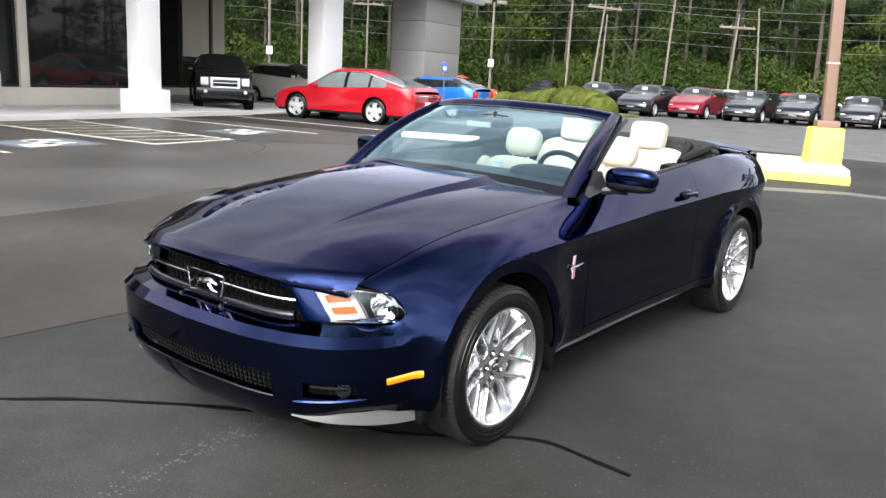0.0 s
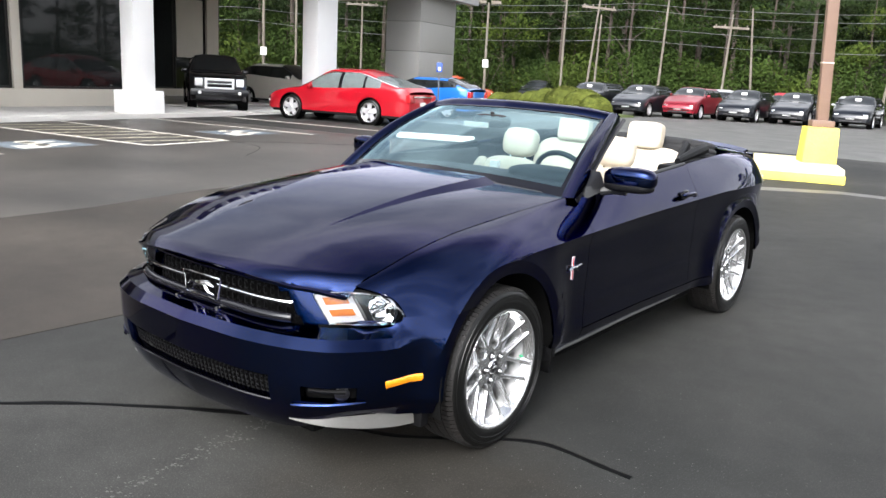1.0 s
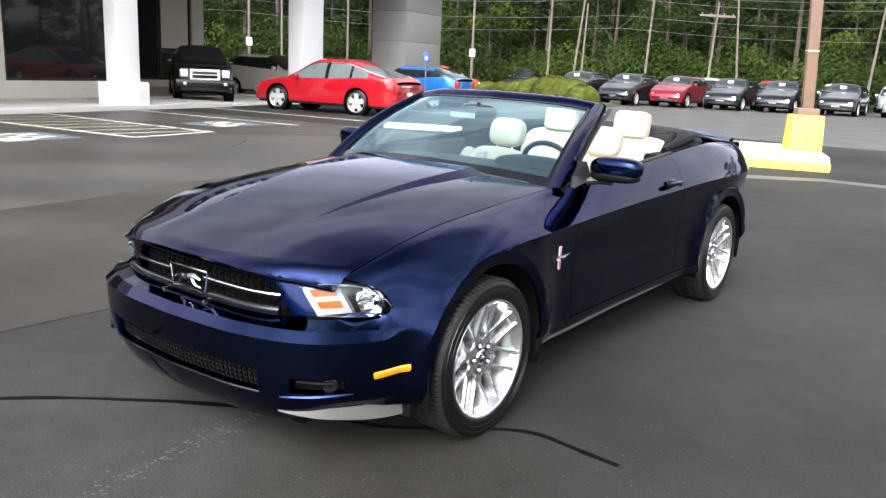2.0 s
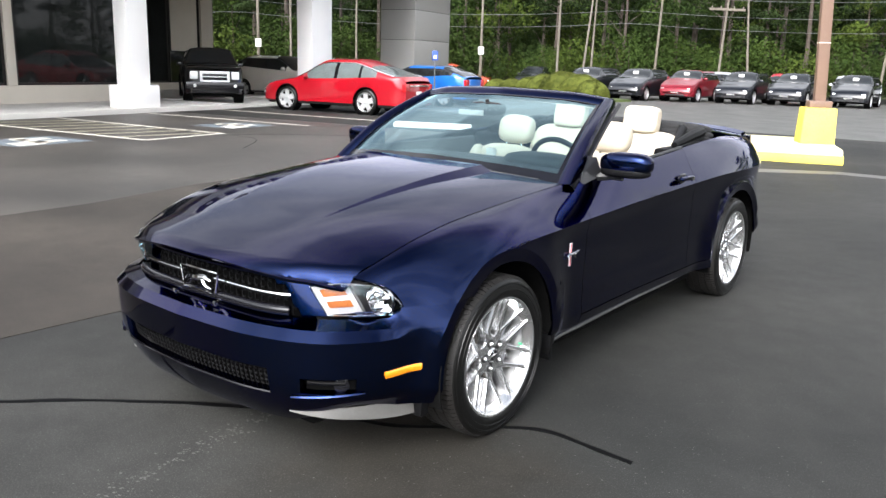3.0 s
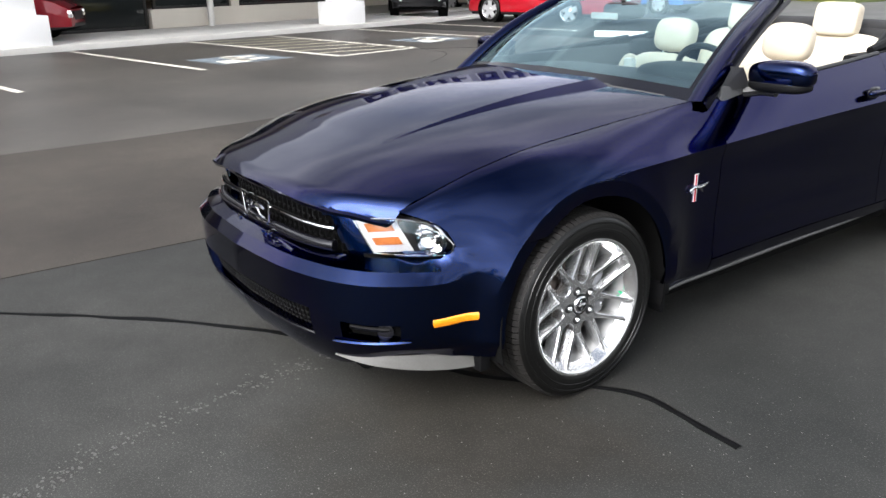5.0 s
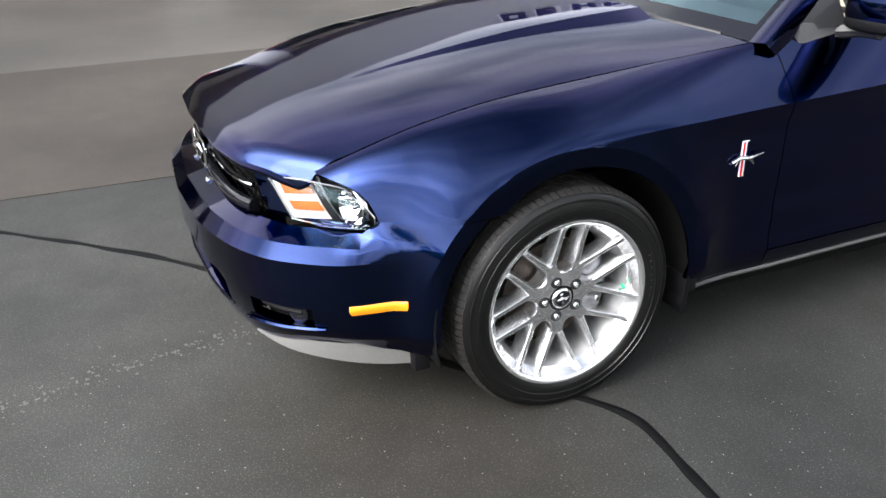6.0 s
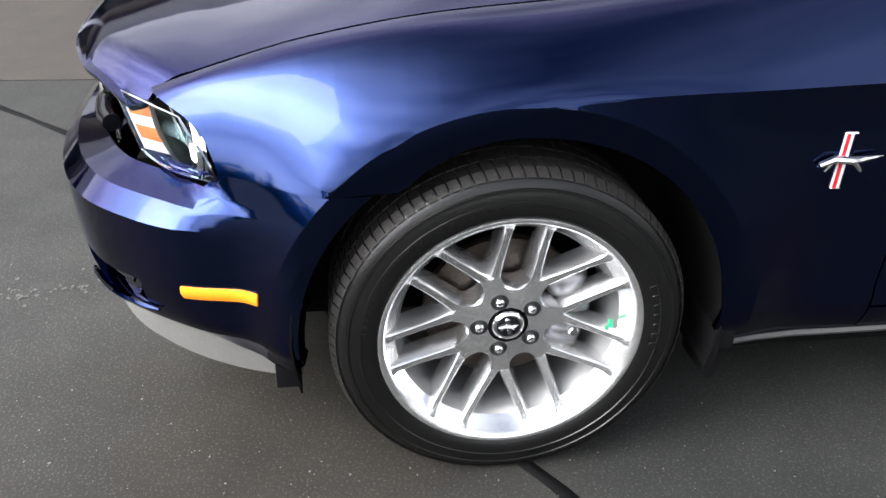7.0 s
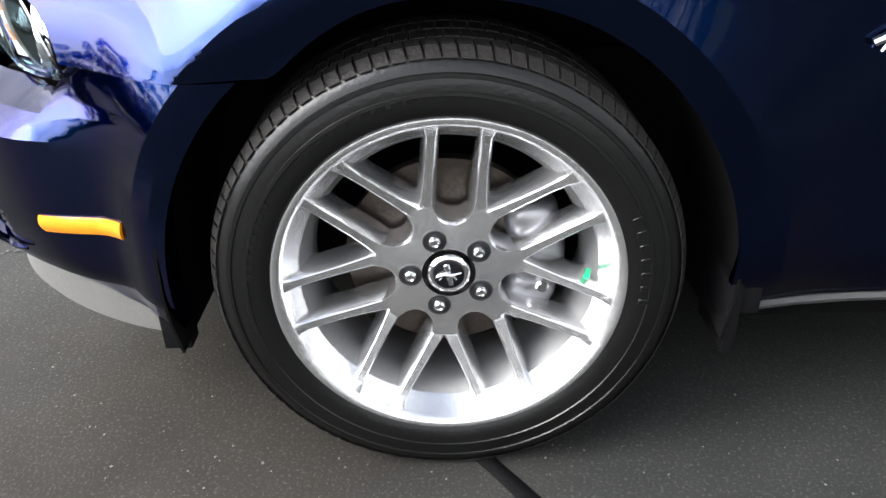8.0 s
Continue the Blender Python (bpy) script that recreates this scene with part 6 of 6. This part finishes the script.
    if bed:
        # the bars' bright reflections are painted in as a pale colour
        for x0, x1, z0, z1 in ((-0.46, 0.46, zf * 0.91, zf * 0.99), (-0.46, 0.46, zf * 0.66, zf * 0.71), (-0.46, -0.38, zf * 0.69, zf * 0.95), (0.38, 0.46, zf * 0.69, zf * 0.95), (-0.38, 0.38, zf * 0.805, zf * 0.83)):
            part("grille_surround", box(x0, x1, -0.065, -0.02, z0, z1, 0.012), M_SILVERREF, ob, "bright grille surround")
        part("bed", box(-W * 0.82, W * 0.82, 3.35, L - 0.12, 1.10, 1.16), M_DARK, ob)
        part("front_bumper", box(-W * 0.98, W * 0.98, -0.14, 0.06, 0.44, 0.66, 0.05), M_CARBLACK, ob)
        for s in (-1, 1):
            part("fog_lamp", spin([(0.0, 0.055), (-0.01, 0.05), (-0.012, 0.0)], 14, "Y", centre=(s * 0.62, -0.145, 0.54)), M_PAPER, ob)
    if sheet_sign:
        p = (g0 + (g1 - g0) * 0.55)
        z = float(fs(p)) + (H - float(fs(p))) * 0.22
        part("price_sheet", box(-0.14, 0.14, p - 0.10, p - 0.07, z, z + 0.26), M_PAPER, ob, "white price sheet behind the windscreen")
    return ob


def towards(fx, fy):
    """Turn that points a vehicle's nose along a plan direction."""
    return math.degrees(math.atan2(fx, -fy))


def set_down(front, direction, z=0.0):
    return pose(front[0], front[1], z, 0, 0, towards(*direction))


red_dir = (-math.cos(TH), -math.sin(TH))
parked("sedan", "red_sedan", "bright red four-door sedan nosed in to the kerb", set_down((-18.05, 14.42), red_dir), M_CARRED, M_CARGLASSLIGHT)
parked("hatchback", "blue_hatchback", "bright blue hatchback nosed in to the kerb", set_down(lot(-15.1, 24.3), red_dir), M_CARBLUE)
parked("pickup", "black_pickup", "black pickup truck with chrome grille on the concrete apron", set_down((-19.45, 12.9), (0.86, -0.51), 0.10), M_CARBLACK, trim=M_CARBLACK, category="pickup truck")
parked("wagon", "grey_hatchback", "warm grey hatchback parked beside the showroom", set_down((-20.6, 18.9), (0.93, 0.15)), M_CARGREY)
parked("hatchback", "red_hatchback", "deep red hatchback on the concrete walk by the entrance", set_down((-17.25, 2.15), (0.40, 0.92), 0.13), M_CARMAROON)
row = [((-18.9, 34.4), M_CARNIGHT, "black"), ((-16.65, 35.7), M_CARNIGHT, "black"), ((-14.6, 37.5), M_WINEMETAL, "wine-red"), ((-12.15, 38.8), M_CARNIGHT, "black"), ((-9.9, 40.1), M_CARNIGHT, "black"), ((-7.3, 41.8), M_CARNIGHT, "black"), ((-4.6, 43.6), M_CARSILVER, "silver")]
for (x, y), colour, word in row:
    parked("crossover", "crossover_car", f"{word} crossover with a price sheet in the far row", set_down((x, y), (0.06, -0.998)), colour, sheet_sign=True, group="crossovers in the far row")
for (x, y), colour, word in (((-16.0, 46.5), M_CARSILVER, "silver"), ((-12.4, 47.5), M_CARRED, "red"), ((-9.2, 50.0), M_CARSILVER, "silver"), ((-6.2, 51.5), M_CARSILVER, "silver")):
    parked("sedan", "far_sedan", f"{word} sedan behind the far row", set_down((x, y), (0.22, -0.975)), colour, group="sedans behind the far row")
for (x, y), colour, word, way in (((-27.2, 38.6), M_CARORANGE, "orange-red", (0.9, 0.4)), ((-29.5, 46.0), M_CARNIGHT, "black", (0.3, -0.95)), ((-26.5, 48.0), M_CARBLACK, "black", (0.3, -0.95))):
    parked("sedan", "far_sedan", f"{word} sedan beyond the clipped hedge", set_down((x, y), way), colour, group="sedans beyond the hedge")


# ---- planting, poles, wires, woods ----
def leaf_cloud(bm, centre, radii, count, size, rnd, droop=0.3):
    """Small bent leaf sprays scattered through an uneven blob."""
    for _ in range(count):
        d = Vector((rnd.gauss(0, 1), rnd.gauss(0, 1), rnd.gauss(0, 1))).normalized() * rnd.uniform(0.45, 1.05) ** 0.6
        p = Vector((centre[0] + d.x * radii[0], centre[1] + d.y * radii[1], centre[2] + d.z * radii[2]))
        n = (d + Vector((rnd.uniform(-1, 1), rnd.uniform(-1, 1), rnd.uniform(-0.6, 1)))).normalized()
        a = n.orthogonal().normalized()
        a.rotate(Matrix.Rotation(rnd.uniform(0, 6.28), 3, n))
        b = n.cross(a)
        s = size * rnd.uniform(0.6, 1.35)
        w = s * rnd.uniform(0.35, 0.7)
        v = [bm.verts.new(q) for q in (p - a * s * 0.5, p + b * w * 0.5, p + a * s * 0.55 - n * s * droop, p - b * w * 0.5)]
        bm.faces.new((v[0], v[1], v[3]))
        bm.faces.new((v[1], v[2], v[3]))


def make_tree(height, spread, base, seed, leafmat, pine=False, count=3400, size=0.30):
    rnd = random.Random(seed)
    tree = thing("pine_tree" if pine else "broadleaf_tree", "tall dark pine with bare lower trunk at the wood's edge" if pine else "tall green broadleaf tree at the wood's edge", "tree")
    lean = Vector((rnd.uniform(-0.4, 0.4), rnd.uniform(-0.4, 0.4), 0))
    r0 = height * 0.0085 + 0.03
    trunk_pts = [Vector((0, 0, -0.1)) + lean * (q**1.5) + Vector((0.1 * math.sin(3 * q + seed), 0.1 * math.cos(4 * q), height * 0.95 * q)) for q in np.linspace(0, 1, 9).tolist()]
    bm = tube(trunk_pts, [r0 * (1.25 - 1.15 * q) for q in np.linspace(0, 1, 9)], 8)
    tips = []
    for k in range(16 if pine else 12):
        q = rnd.uniform(base, 0.96)
        p = trunk_pts[min(8, int(q * 8))].lerp(trunk_pts[min(8, int(q * 8) + 1)], q * 8 % 1)
        a = rnd.uniform(0, 6.28)
        ln = spread * (1.15 - q * (0.95 if pine else 0.6)) * rnd.uniform(0.6, 1.0)
        e = p + Vector((math.cos(a) * ln, math.sin(a) * ln, ln * rnd.uniform(-0.05, 0.25) if pine else ln * rnd.uniform(0.25, 0.8)))
        tube([p, p.lerp(e, 0.5) + Vector((0, 0, 0.15 * ln)), e], [r0 * 0.35, r0 * 0.2, r0 * 0.07], 5, bm)
        tips += [p.lerp(e, 0.65), e]
    part("trunk", bm, M_BARK, tree)
    bm = bmesh.new()
    per = count // len(tips)
    for e in tips:
        s = spread * rnd.uniform(0.28, 0.46)
        leaf_cloud(bm, e, (s, s, s * (0.4 if pine else 0.75)), per, size, rnd)
    part("crown", bm, leafmat, tree, smooth=False)
    return tree


def make_bush(w, h, seed, leafmat, name, label, category, count=900, size=0.30):
    rnd = random.Random(seed)
    ob = thing(name, label, category)
    bm = bmesh.new()
    for k in range(5):
        a = rnd.uniform(0, 6.28)
        tube([(0, 0, -0.05), (0.3 * w * math.cos(a), 0.3 * w * math.sin(a), h * 0.7)], [0.04, 0.012], 5, bm)
    part("stem_base", bm, M_BARK, ob)
    bm = bmesh.new()
    for k in range(7):
        leaf_cloud(bm, (rnd.uniform(-0.3, 0.3) * w, rnd.uniform(-0.3, 0.3) * w, h * rnd.uniform(0.3, 0.7)), (w * 0.32, w * 0.32, h * 0.34), count // 7, size, rnd)
    part("foliage", bm, leafmat, ob, smooth=False)
    return ob


trees = [make_tree(17, 4.2, 0.16, 11, M_LEAVES[0]), make_tree(20, 4.6, 0.22, 23, M_LEAVES[1]), make_tree(14, 3.8, 0.10, 31, M_LEAVES[2]),
         make_tree(22, 3.6, 0.34, 47, M_NEEDLES, True), make_tree(19, 3.2, 0.26, 53, M_NEEDLES, True), make_tree(12, 3.4, 0.06, 67, M_LEAVES[0], count=3000)]
bushes = [make_bush(4.0, 3.2, 71, M_LEAVES[2], "wild_shrub", "leafy wild shrub at the wood's edge", "shrub", 1700, 0.20), make_bush(5.0, 4.2, 83, M_LEAVES[0], "wild_shrub", "tall leafy undergrowth at the wood's edge", "shrub", 2200, 0.22),
          make_bush(3.2, 2.2, 97, M_LEAVES[2], "wild_shrub", "low bright green shrub at the wood's edge", "shrub", 1500, 0.18)]
EYE0 = Vector((2.7, -2.6))


def bearing(deg, dist):
    """Place at a bearing from the lot's near corner, 0 along +y, positive towards -x."""
    a = radians(deg)
    return (EYE0.x - math.sin(a) * dist, EYE0.y + math.cos(a) * dist)


rnd = random.Random(5)
used = set()


def plant(pool, idx, xy, turn, scale):
    ob = pool[idx]
    m = pose(xy[0], xy[1], -0.05, 0, 0, turn)
    if id(ob) not in used:
        used.add(id(ob))
        ob.matrix_basis = m @ Matrix.Scale(scale, 4)
        return ob
    c = copy_thing(ob, m)
    c.scale = (scale,) * 3
    return c


# the wood beyond the far row: edge shrubs, then three ranks of trees
for deg in np.arange(5, 79, 2.0):
    plant(bushes, rnd.randrange(3), bearing(deg + rnd.uniform(-0.7, 0.7), 62 + rnd.uniform(-2, 3)), rnd.uniform(0, 360), rnd.uniform(0.8, 1.25))
for rank, (d, step) in enumerate(((65, 2.9), (70, 2.6), (76, 2.5))):
    for deg in np.arange(3 + rank, 80, step):
        plant(trees, rnd.choice((0, 1, 2, 3, 4, 5, 3)), bearing(deg + rnd.uniform(-0.9, 0.9), d + rnd.uniform(-2, 2)), rnd.uniform(0, 360), rnd.uniform(0.70, 0.88))
# trees round the rest of the lot, which show in the paint
for deg in np.arange(128, 364, 3.2):
    plant(bushes, rnd.randrange(3), bearing(deg + rnd.uniform(-1, 1), 57 + rnd.uniform(-2, 2)), rnd.uniform(0, 360), rnd.uniform(0.8, 1.1))
for d, first, step in ((62, 130, 4.4), (68, 132, 4.4)):
    for deg in np.arange(first, 286, step):
        plant(trees, rnd.choice((0, 1, 2, 5)), bearing(deg + rnd.uniform(-1.5, 1.5), d + rnd.uniform(-3, 3)), rnd.uniform(0, 360), rnd.uniform(0.85, 1.1) if deg < 200 else rnd.uniform(0.38, 0.55))
for deg in np.arange(296, 330, 2.6):
    plant(trees, rnd.choice((0, 1, 3, 4)), bearing(deg, 58 + rnd.uniform(-3, 6)), rnd.uniform(0, 360), rnd.uniform(0.9, 1.1))
for deg in np.arange(329, 354, 2.4):
    plant(trees, rnd.choice((0, 1, 3, 4)), bearing(deg, 66 + rnd.uniform(-3, 6)), rnd.uniform(0, 360), rnd.uniform(0.8, 1.0))
for deg in np.arange(146, 218, 1.9):
    plant(bushes, rnd.randrange(3), bearing(deg, 60 + rnd.uniform(-1, 1)), rnd.uniform(0, 360), rnd.uniform(1.5, 1.9))
for deg, dist in ((338, 40), (342, 44), (335, 47)):
    plant(trees, 0, bearing(deg, dist), 40 * deg, 0.62)
# dense wood behind, too far to part
bm = bmesh.new()
rw_ = random.Random(8)
for deg in np.arange(0, 84, 0.9):
    for z in (1.5, 4.0, 7.0, 10.0):
        c = bearing(deg + rw_.uniform(-0.4, 0.4), 84 + rw_.uniform(-3, 3))
        leaf_cloud(bm, (c[0], c[1], z + rw_.uniform(-0.8, 0.8)), (2.2, 2.2, 2.4), 60, 1.1, rw_)
tagged(part("far_woods", bm, leaves("far_foliage", (0.010, 0.020, 0.007), (0.035, 0.058, 0.016)), smooth=False), "dense dark green woodland in the distance", "woods", kind="stuff")
# upright dark sheet: the wood's inner shade put into its colour
tagged(part("backdrop_hill", sheet(np.array([[(*bearing(d, 92), z) for d in np.linspace(-4, 88, 40)] for z in (-1, 12.5)])), mat("wood_shade", (0.012, 0.020, 0.008), 1.0, 0, 0.4, 0.15, 2)), "dark sheet standing for the shaded depth of the wood", "backdrop", kind="structure")

# clipped hedge mounds
def make_mound(w, h, seed):
    """A clipped mound: a lumpy leafy body under a dense skin of small leaves."""
    rnd = random.Random(seed)
    ob = thing("clipped_shrub", "rounded olive-green clipped shrub in an island bed", "shrub")
    part("body", pillow(w * 0.94, w * 0.94, h * 1.55, 8, 2.3, centre=(0, 0, h * 0.16)), M_SHRUB, ob)
    bm = bmesh.new()
    for _ in range(4200):
        d = Vector((rnd.gauss(0, 1), rnd.gauss(0, 1), abs(rnd.gauss(0, 1)))).normalized()
        k = 1 + 0.05 * noise.noise(d * 3 + Vector((seed, 0, 0))) + rnd.uniform(-0.03, 0.03)
        p = Vector((d.x * w * 0.49 * k, d.y * w * 0.49 * k, h * 0.16 + d.z * h * 0.80 * k))
        n = (d + Vector((rnd.uniform(-0.6, 0.6), rnd.uniform(-0.6, 0.6), rnd.uniform(-0.3, 0.6)))).normalized()
        a = n.orthogonal().normalized()
        a.rotate(Matrix.Rotation(rnd.uniform(0, 6.28), 3, n))
        b = n.cross(a)
        s = rnd.uniform(0.04, 0.08)
        bm.faces.new([bm.verts.new(q) for q in (p - a * s, p + b * s * 0.6, p + a * s, p - b * s * 0.6)])
    part("foliage", bm, M_SHRUB, ob, smooth=False)
    return ob


shrub = [make_mound(2.6, 1.5, 101 + k) for k in range(2)]
for k, (x, y, s) in enumerate(((-17.4, 33.6, 1.05), (-18.7, 34.0, 1.15), (-20.2, 34.6, 1.0), (-21.6, 35.4, 0.85), (-23.0, 35.6, 0.75), (-24.5, 36.2, 0.7), (-19.4, 35.4, 1.1), (-16.6, 33.2, 0.85))):
    plant(shrub, k % 2, (x - 0.5, y), 60 * k, s * 0.86)
tagged(part("planting_bed", slab([(-15.6, 32.2), (-15.4, 34.2), (-20, 36.6), (-26, 38.2), (-26.4, 35.2), (-20, 33)], 0.0, 0.12), M_GRASS, smooth=False), "grassy island bed under the shrubs", "bed", kind="structure")


def wood_pole(deg, dist, height, lean=0.0, arm=True, name="utility_pole"):
    x, y = bearing(deg, dist)
    ob = thing(name, "weathered wooden utility pole with a cross-arm" if arm else "slim weathered pole at the wood's edge", "pole", pose(x, y, -0.05, 0, 0, deg) @ pose(0, 0, 0, 0, lean, 0))
    part("shaft", tube([(0, 0, 0), (0, 0, height)], [0.085, 0.055], 9), M_WOODPOLE, ob)
    if arm:
        part("cross_arm", box(-1.1, 1.1, -0.06, 0.06, height - 0.9, height - 0.76, 0.01), M_WOODPOLE, ob)
        for q in (-0.95, -0.4, 0.4, 0.95):
            part("insulator", spin([(0, 0.03), (0.05, 0.05), (0.12, 0.03), (0.13, 0.0)], 8, "Z", centre=(q, 0, height - 0.76)), M_WOODPOLE, ob)
    return ob


for deg, d, h, lean, arm in ((31.39, 56, 9.5, 0, False), (29.72, 55, 7.3, 4.5, True), (29.09, 57, 6.2, 1, False), (24.82, 56, 10, 1.5, True), (20.7, 56, 6.4, 2, True), (18.71, 58, 7, -5, False), (49.89, 56, 9, 0, False), (45.42, 58, 7, 0, True), (11.06, 57, 8, 3, False)):
    wood_pole(deg, d, h, lean, arm)
for deg, d, h in ((36.72, 50, 6.0), (52.07, 48, 6.4), (43.4, 50, 6.0)):
    xx, yy = bearing(deg, d)
    ob = thing("street_lamp", "slim grey lamp post with twin shoebox heads", "street lamp", pose(xx, yy, 0, 0, 0, deg))
    part("post", tube([(0, 0, 0), (0, 0, h)], [0.09, 0.06], 8), M_WOODPOLE, ob)
    for s in (-1, 1):
        part("lamp_head", box(s * 0.15, s * 0.75, -0.18, 0.18, h - 0.08, h + 0.1, 0.03), M_WOODPOLE, ob)
    part("notice_board", box(-0.17, 0.17, -0.13, -0.10, 2.2, 2.65), M_PAPER, ob, "small white notice on the post")
for k, (z0, z1, sag) in enumerate(((6.6, 6.9, 0.5), (6.3, 6.5, 0.6), (5.2, 5.4, 0.5), (4.4, 4.6, 0.5), (7.4, 7.8, 0.5))):
    pts = []
    for q in np.linspace(0, 1, 60):
        x, y = bearing(80 - 80 * q, 55)
        pts.append((x, y, z0 + (z1 - z0) * q - sag * (1 - (((q * 3) % 1) * 2 - 1) ** 2)))
    tagged(part("overhead_wire", tube(pts, 0.014, 4), M_WIRE), "overhead wire slung between utility poles", "wire")
bol = thing("bollard", "short grey steel bollard on the concrete walk", "bollard", lot_pose(-17.9, 10.0, 0.13))
part("post", spin([(0, 0.09), (0.85, 0.09), (0.93, 0.06), (0.95, 0.0)], 16, "Z"), M_CONCRETE, bol)

xx, yy = bearing(39.94, 29.5)
ob = thing("accessible_parking_sign", "blue parking sign with white symbol on a steel post", "sign", pose(xx, yy, 0, 0, 0, 39.29))
part("post", tube([(0, 0, 0), (0, 0, 2.05)], 0.025, 8), M_WIRE, ob)
part("panel", box(-0.11, 0.11, -0.035, -0.027, 1.66, 2.0, 0.004), mat("sign_blue", (0.02, 0.07, 0.32), 0.4, 0, 0.05, 6, 60), ob, "blue sign panel")
part("symbol", box(-0.05, 0.05, -0.041, -0.036, 1.72, 1.84), M_PAPER, ob, "white bar of the sign")


# ---- small marks on the ground ----
def flecks(name, line, spread, count, size, material, label, seed):
    """Pale scuffs and grit scattered along a line on the asphalt."""
    rnd_ = random.Random(seed)
    bm = bmesh.new()
    pts = [Vector(p) for p in line]
    for _ in range(count):
        k = rnd_.randrange(len(pts) - 1)
        p = pts[k].lerp(pts[k + 1], rnd_.random()) + Vector((rnd_.gauss(0, spread), rnd_.gauss(0, spread)))
        s = size * rnd_.uniform(0.3, 1.2)
        a0 = rnd_.uniform(0, 6.28)
        ring = [bm.verts.new((p.x + s * rnd_.uniform(0.4, 1) * math.cos(a0 + a) * 1.4, p.y + s * rnd_.uniform(0.4, 1) * math.sin(a0 + a), 0.0035)) for a in (0, 1.2, 2.5, 3.7, 5.0)]
        bm.faces.new(ring)
    bmesh.ops.recalc_face_normals(bm, faces=bm.faces[:])
    for f in bm.faces:
        if f.normal.z < 0:
            f.normal_flip()
    return tagged(part(name, bm, material, smooth=False), label, "grit", kind="stuff")


M_GRIT = mat("pale_grit", (0.115, 0.112, 0.105), 0.85, 0, 0.2, 20, 200, 0.2)
M_SCUFF = mat("pale_scuff", (0.080, 0.078, 0.073), 0.85, 0, 0.25, 20, 200, 0.2)
flecks("scuff_marks", ((0.42, -1.95), (0.34, -1.77), (0.24, -1.55), (0.14, -1.19), (0.09, -0.84), (0.05, -0.5)), 0.035, 420, 0.007, M_SCUFF, "line of pale scuffs scraped in the asphalt", 4)
flecks("loose_grit", ((1.9, -1.3), (1.3, -0.7), (1.2, 0.0), (1.3, 0.8), (1.9, 0.4), (2.4, -0.6)), 0.34, 650, 0.0030, M_GRIT, "pale grit scattered on the asphalt", 9)
flecks("loose_grit", ((0.4, -2.6), (0.9, -1.6), (1.0, -0.9), (0.2, -1.4)), 0.35, 300, 0.0034, M_GRIT, "sparse pale grit before the car", 12)
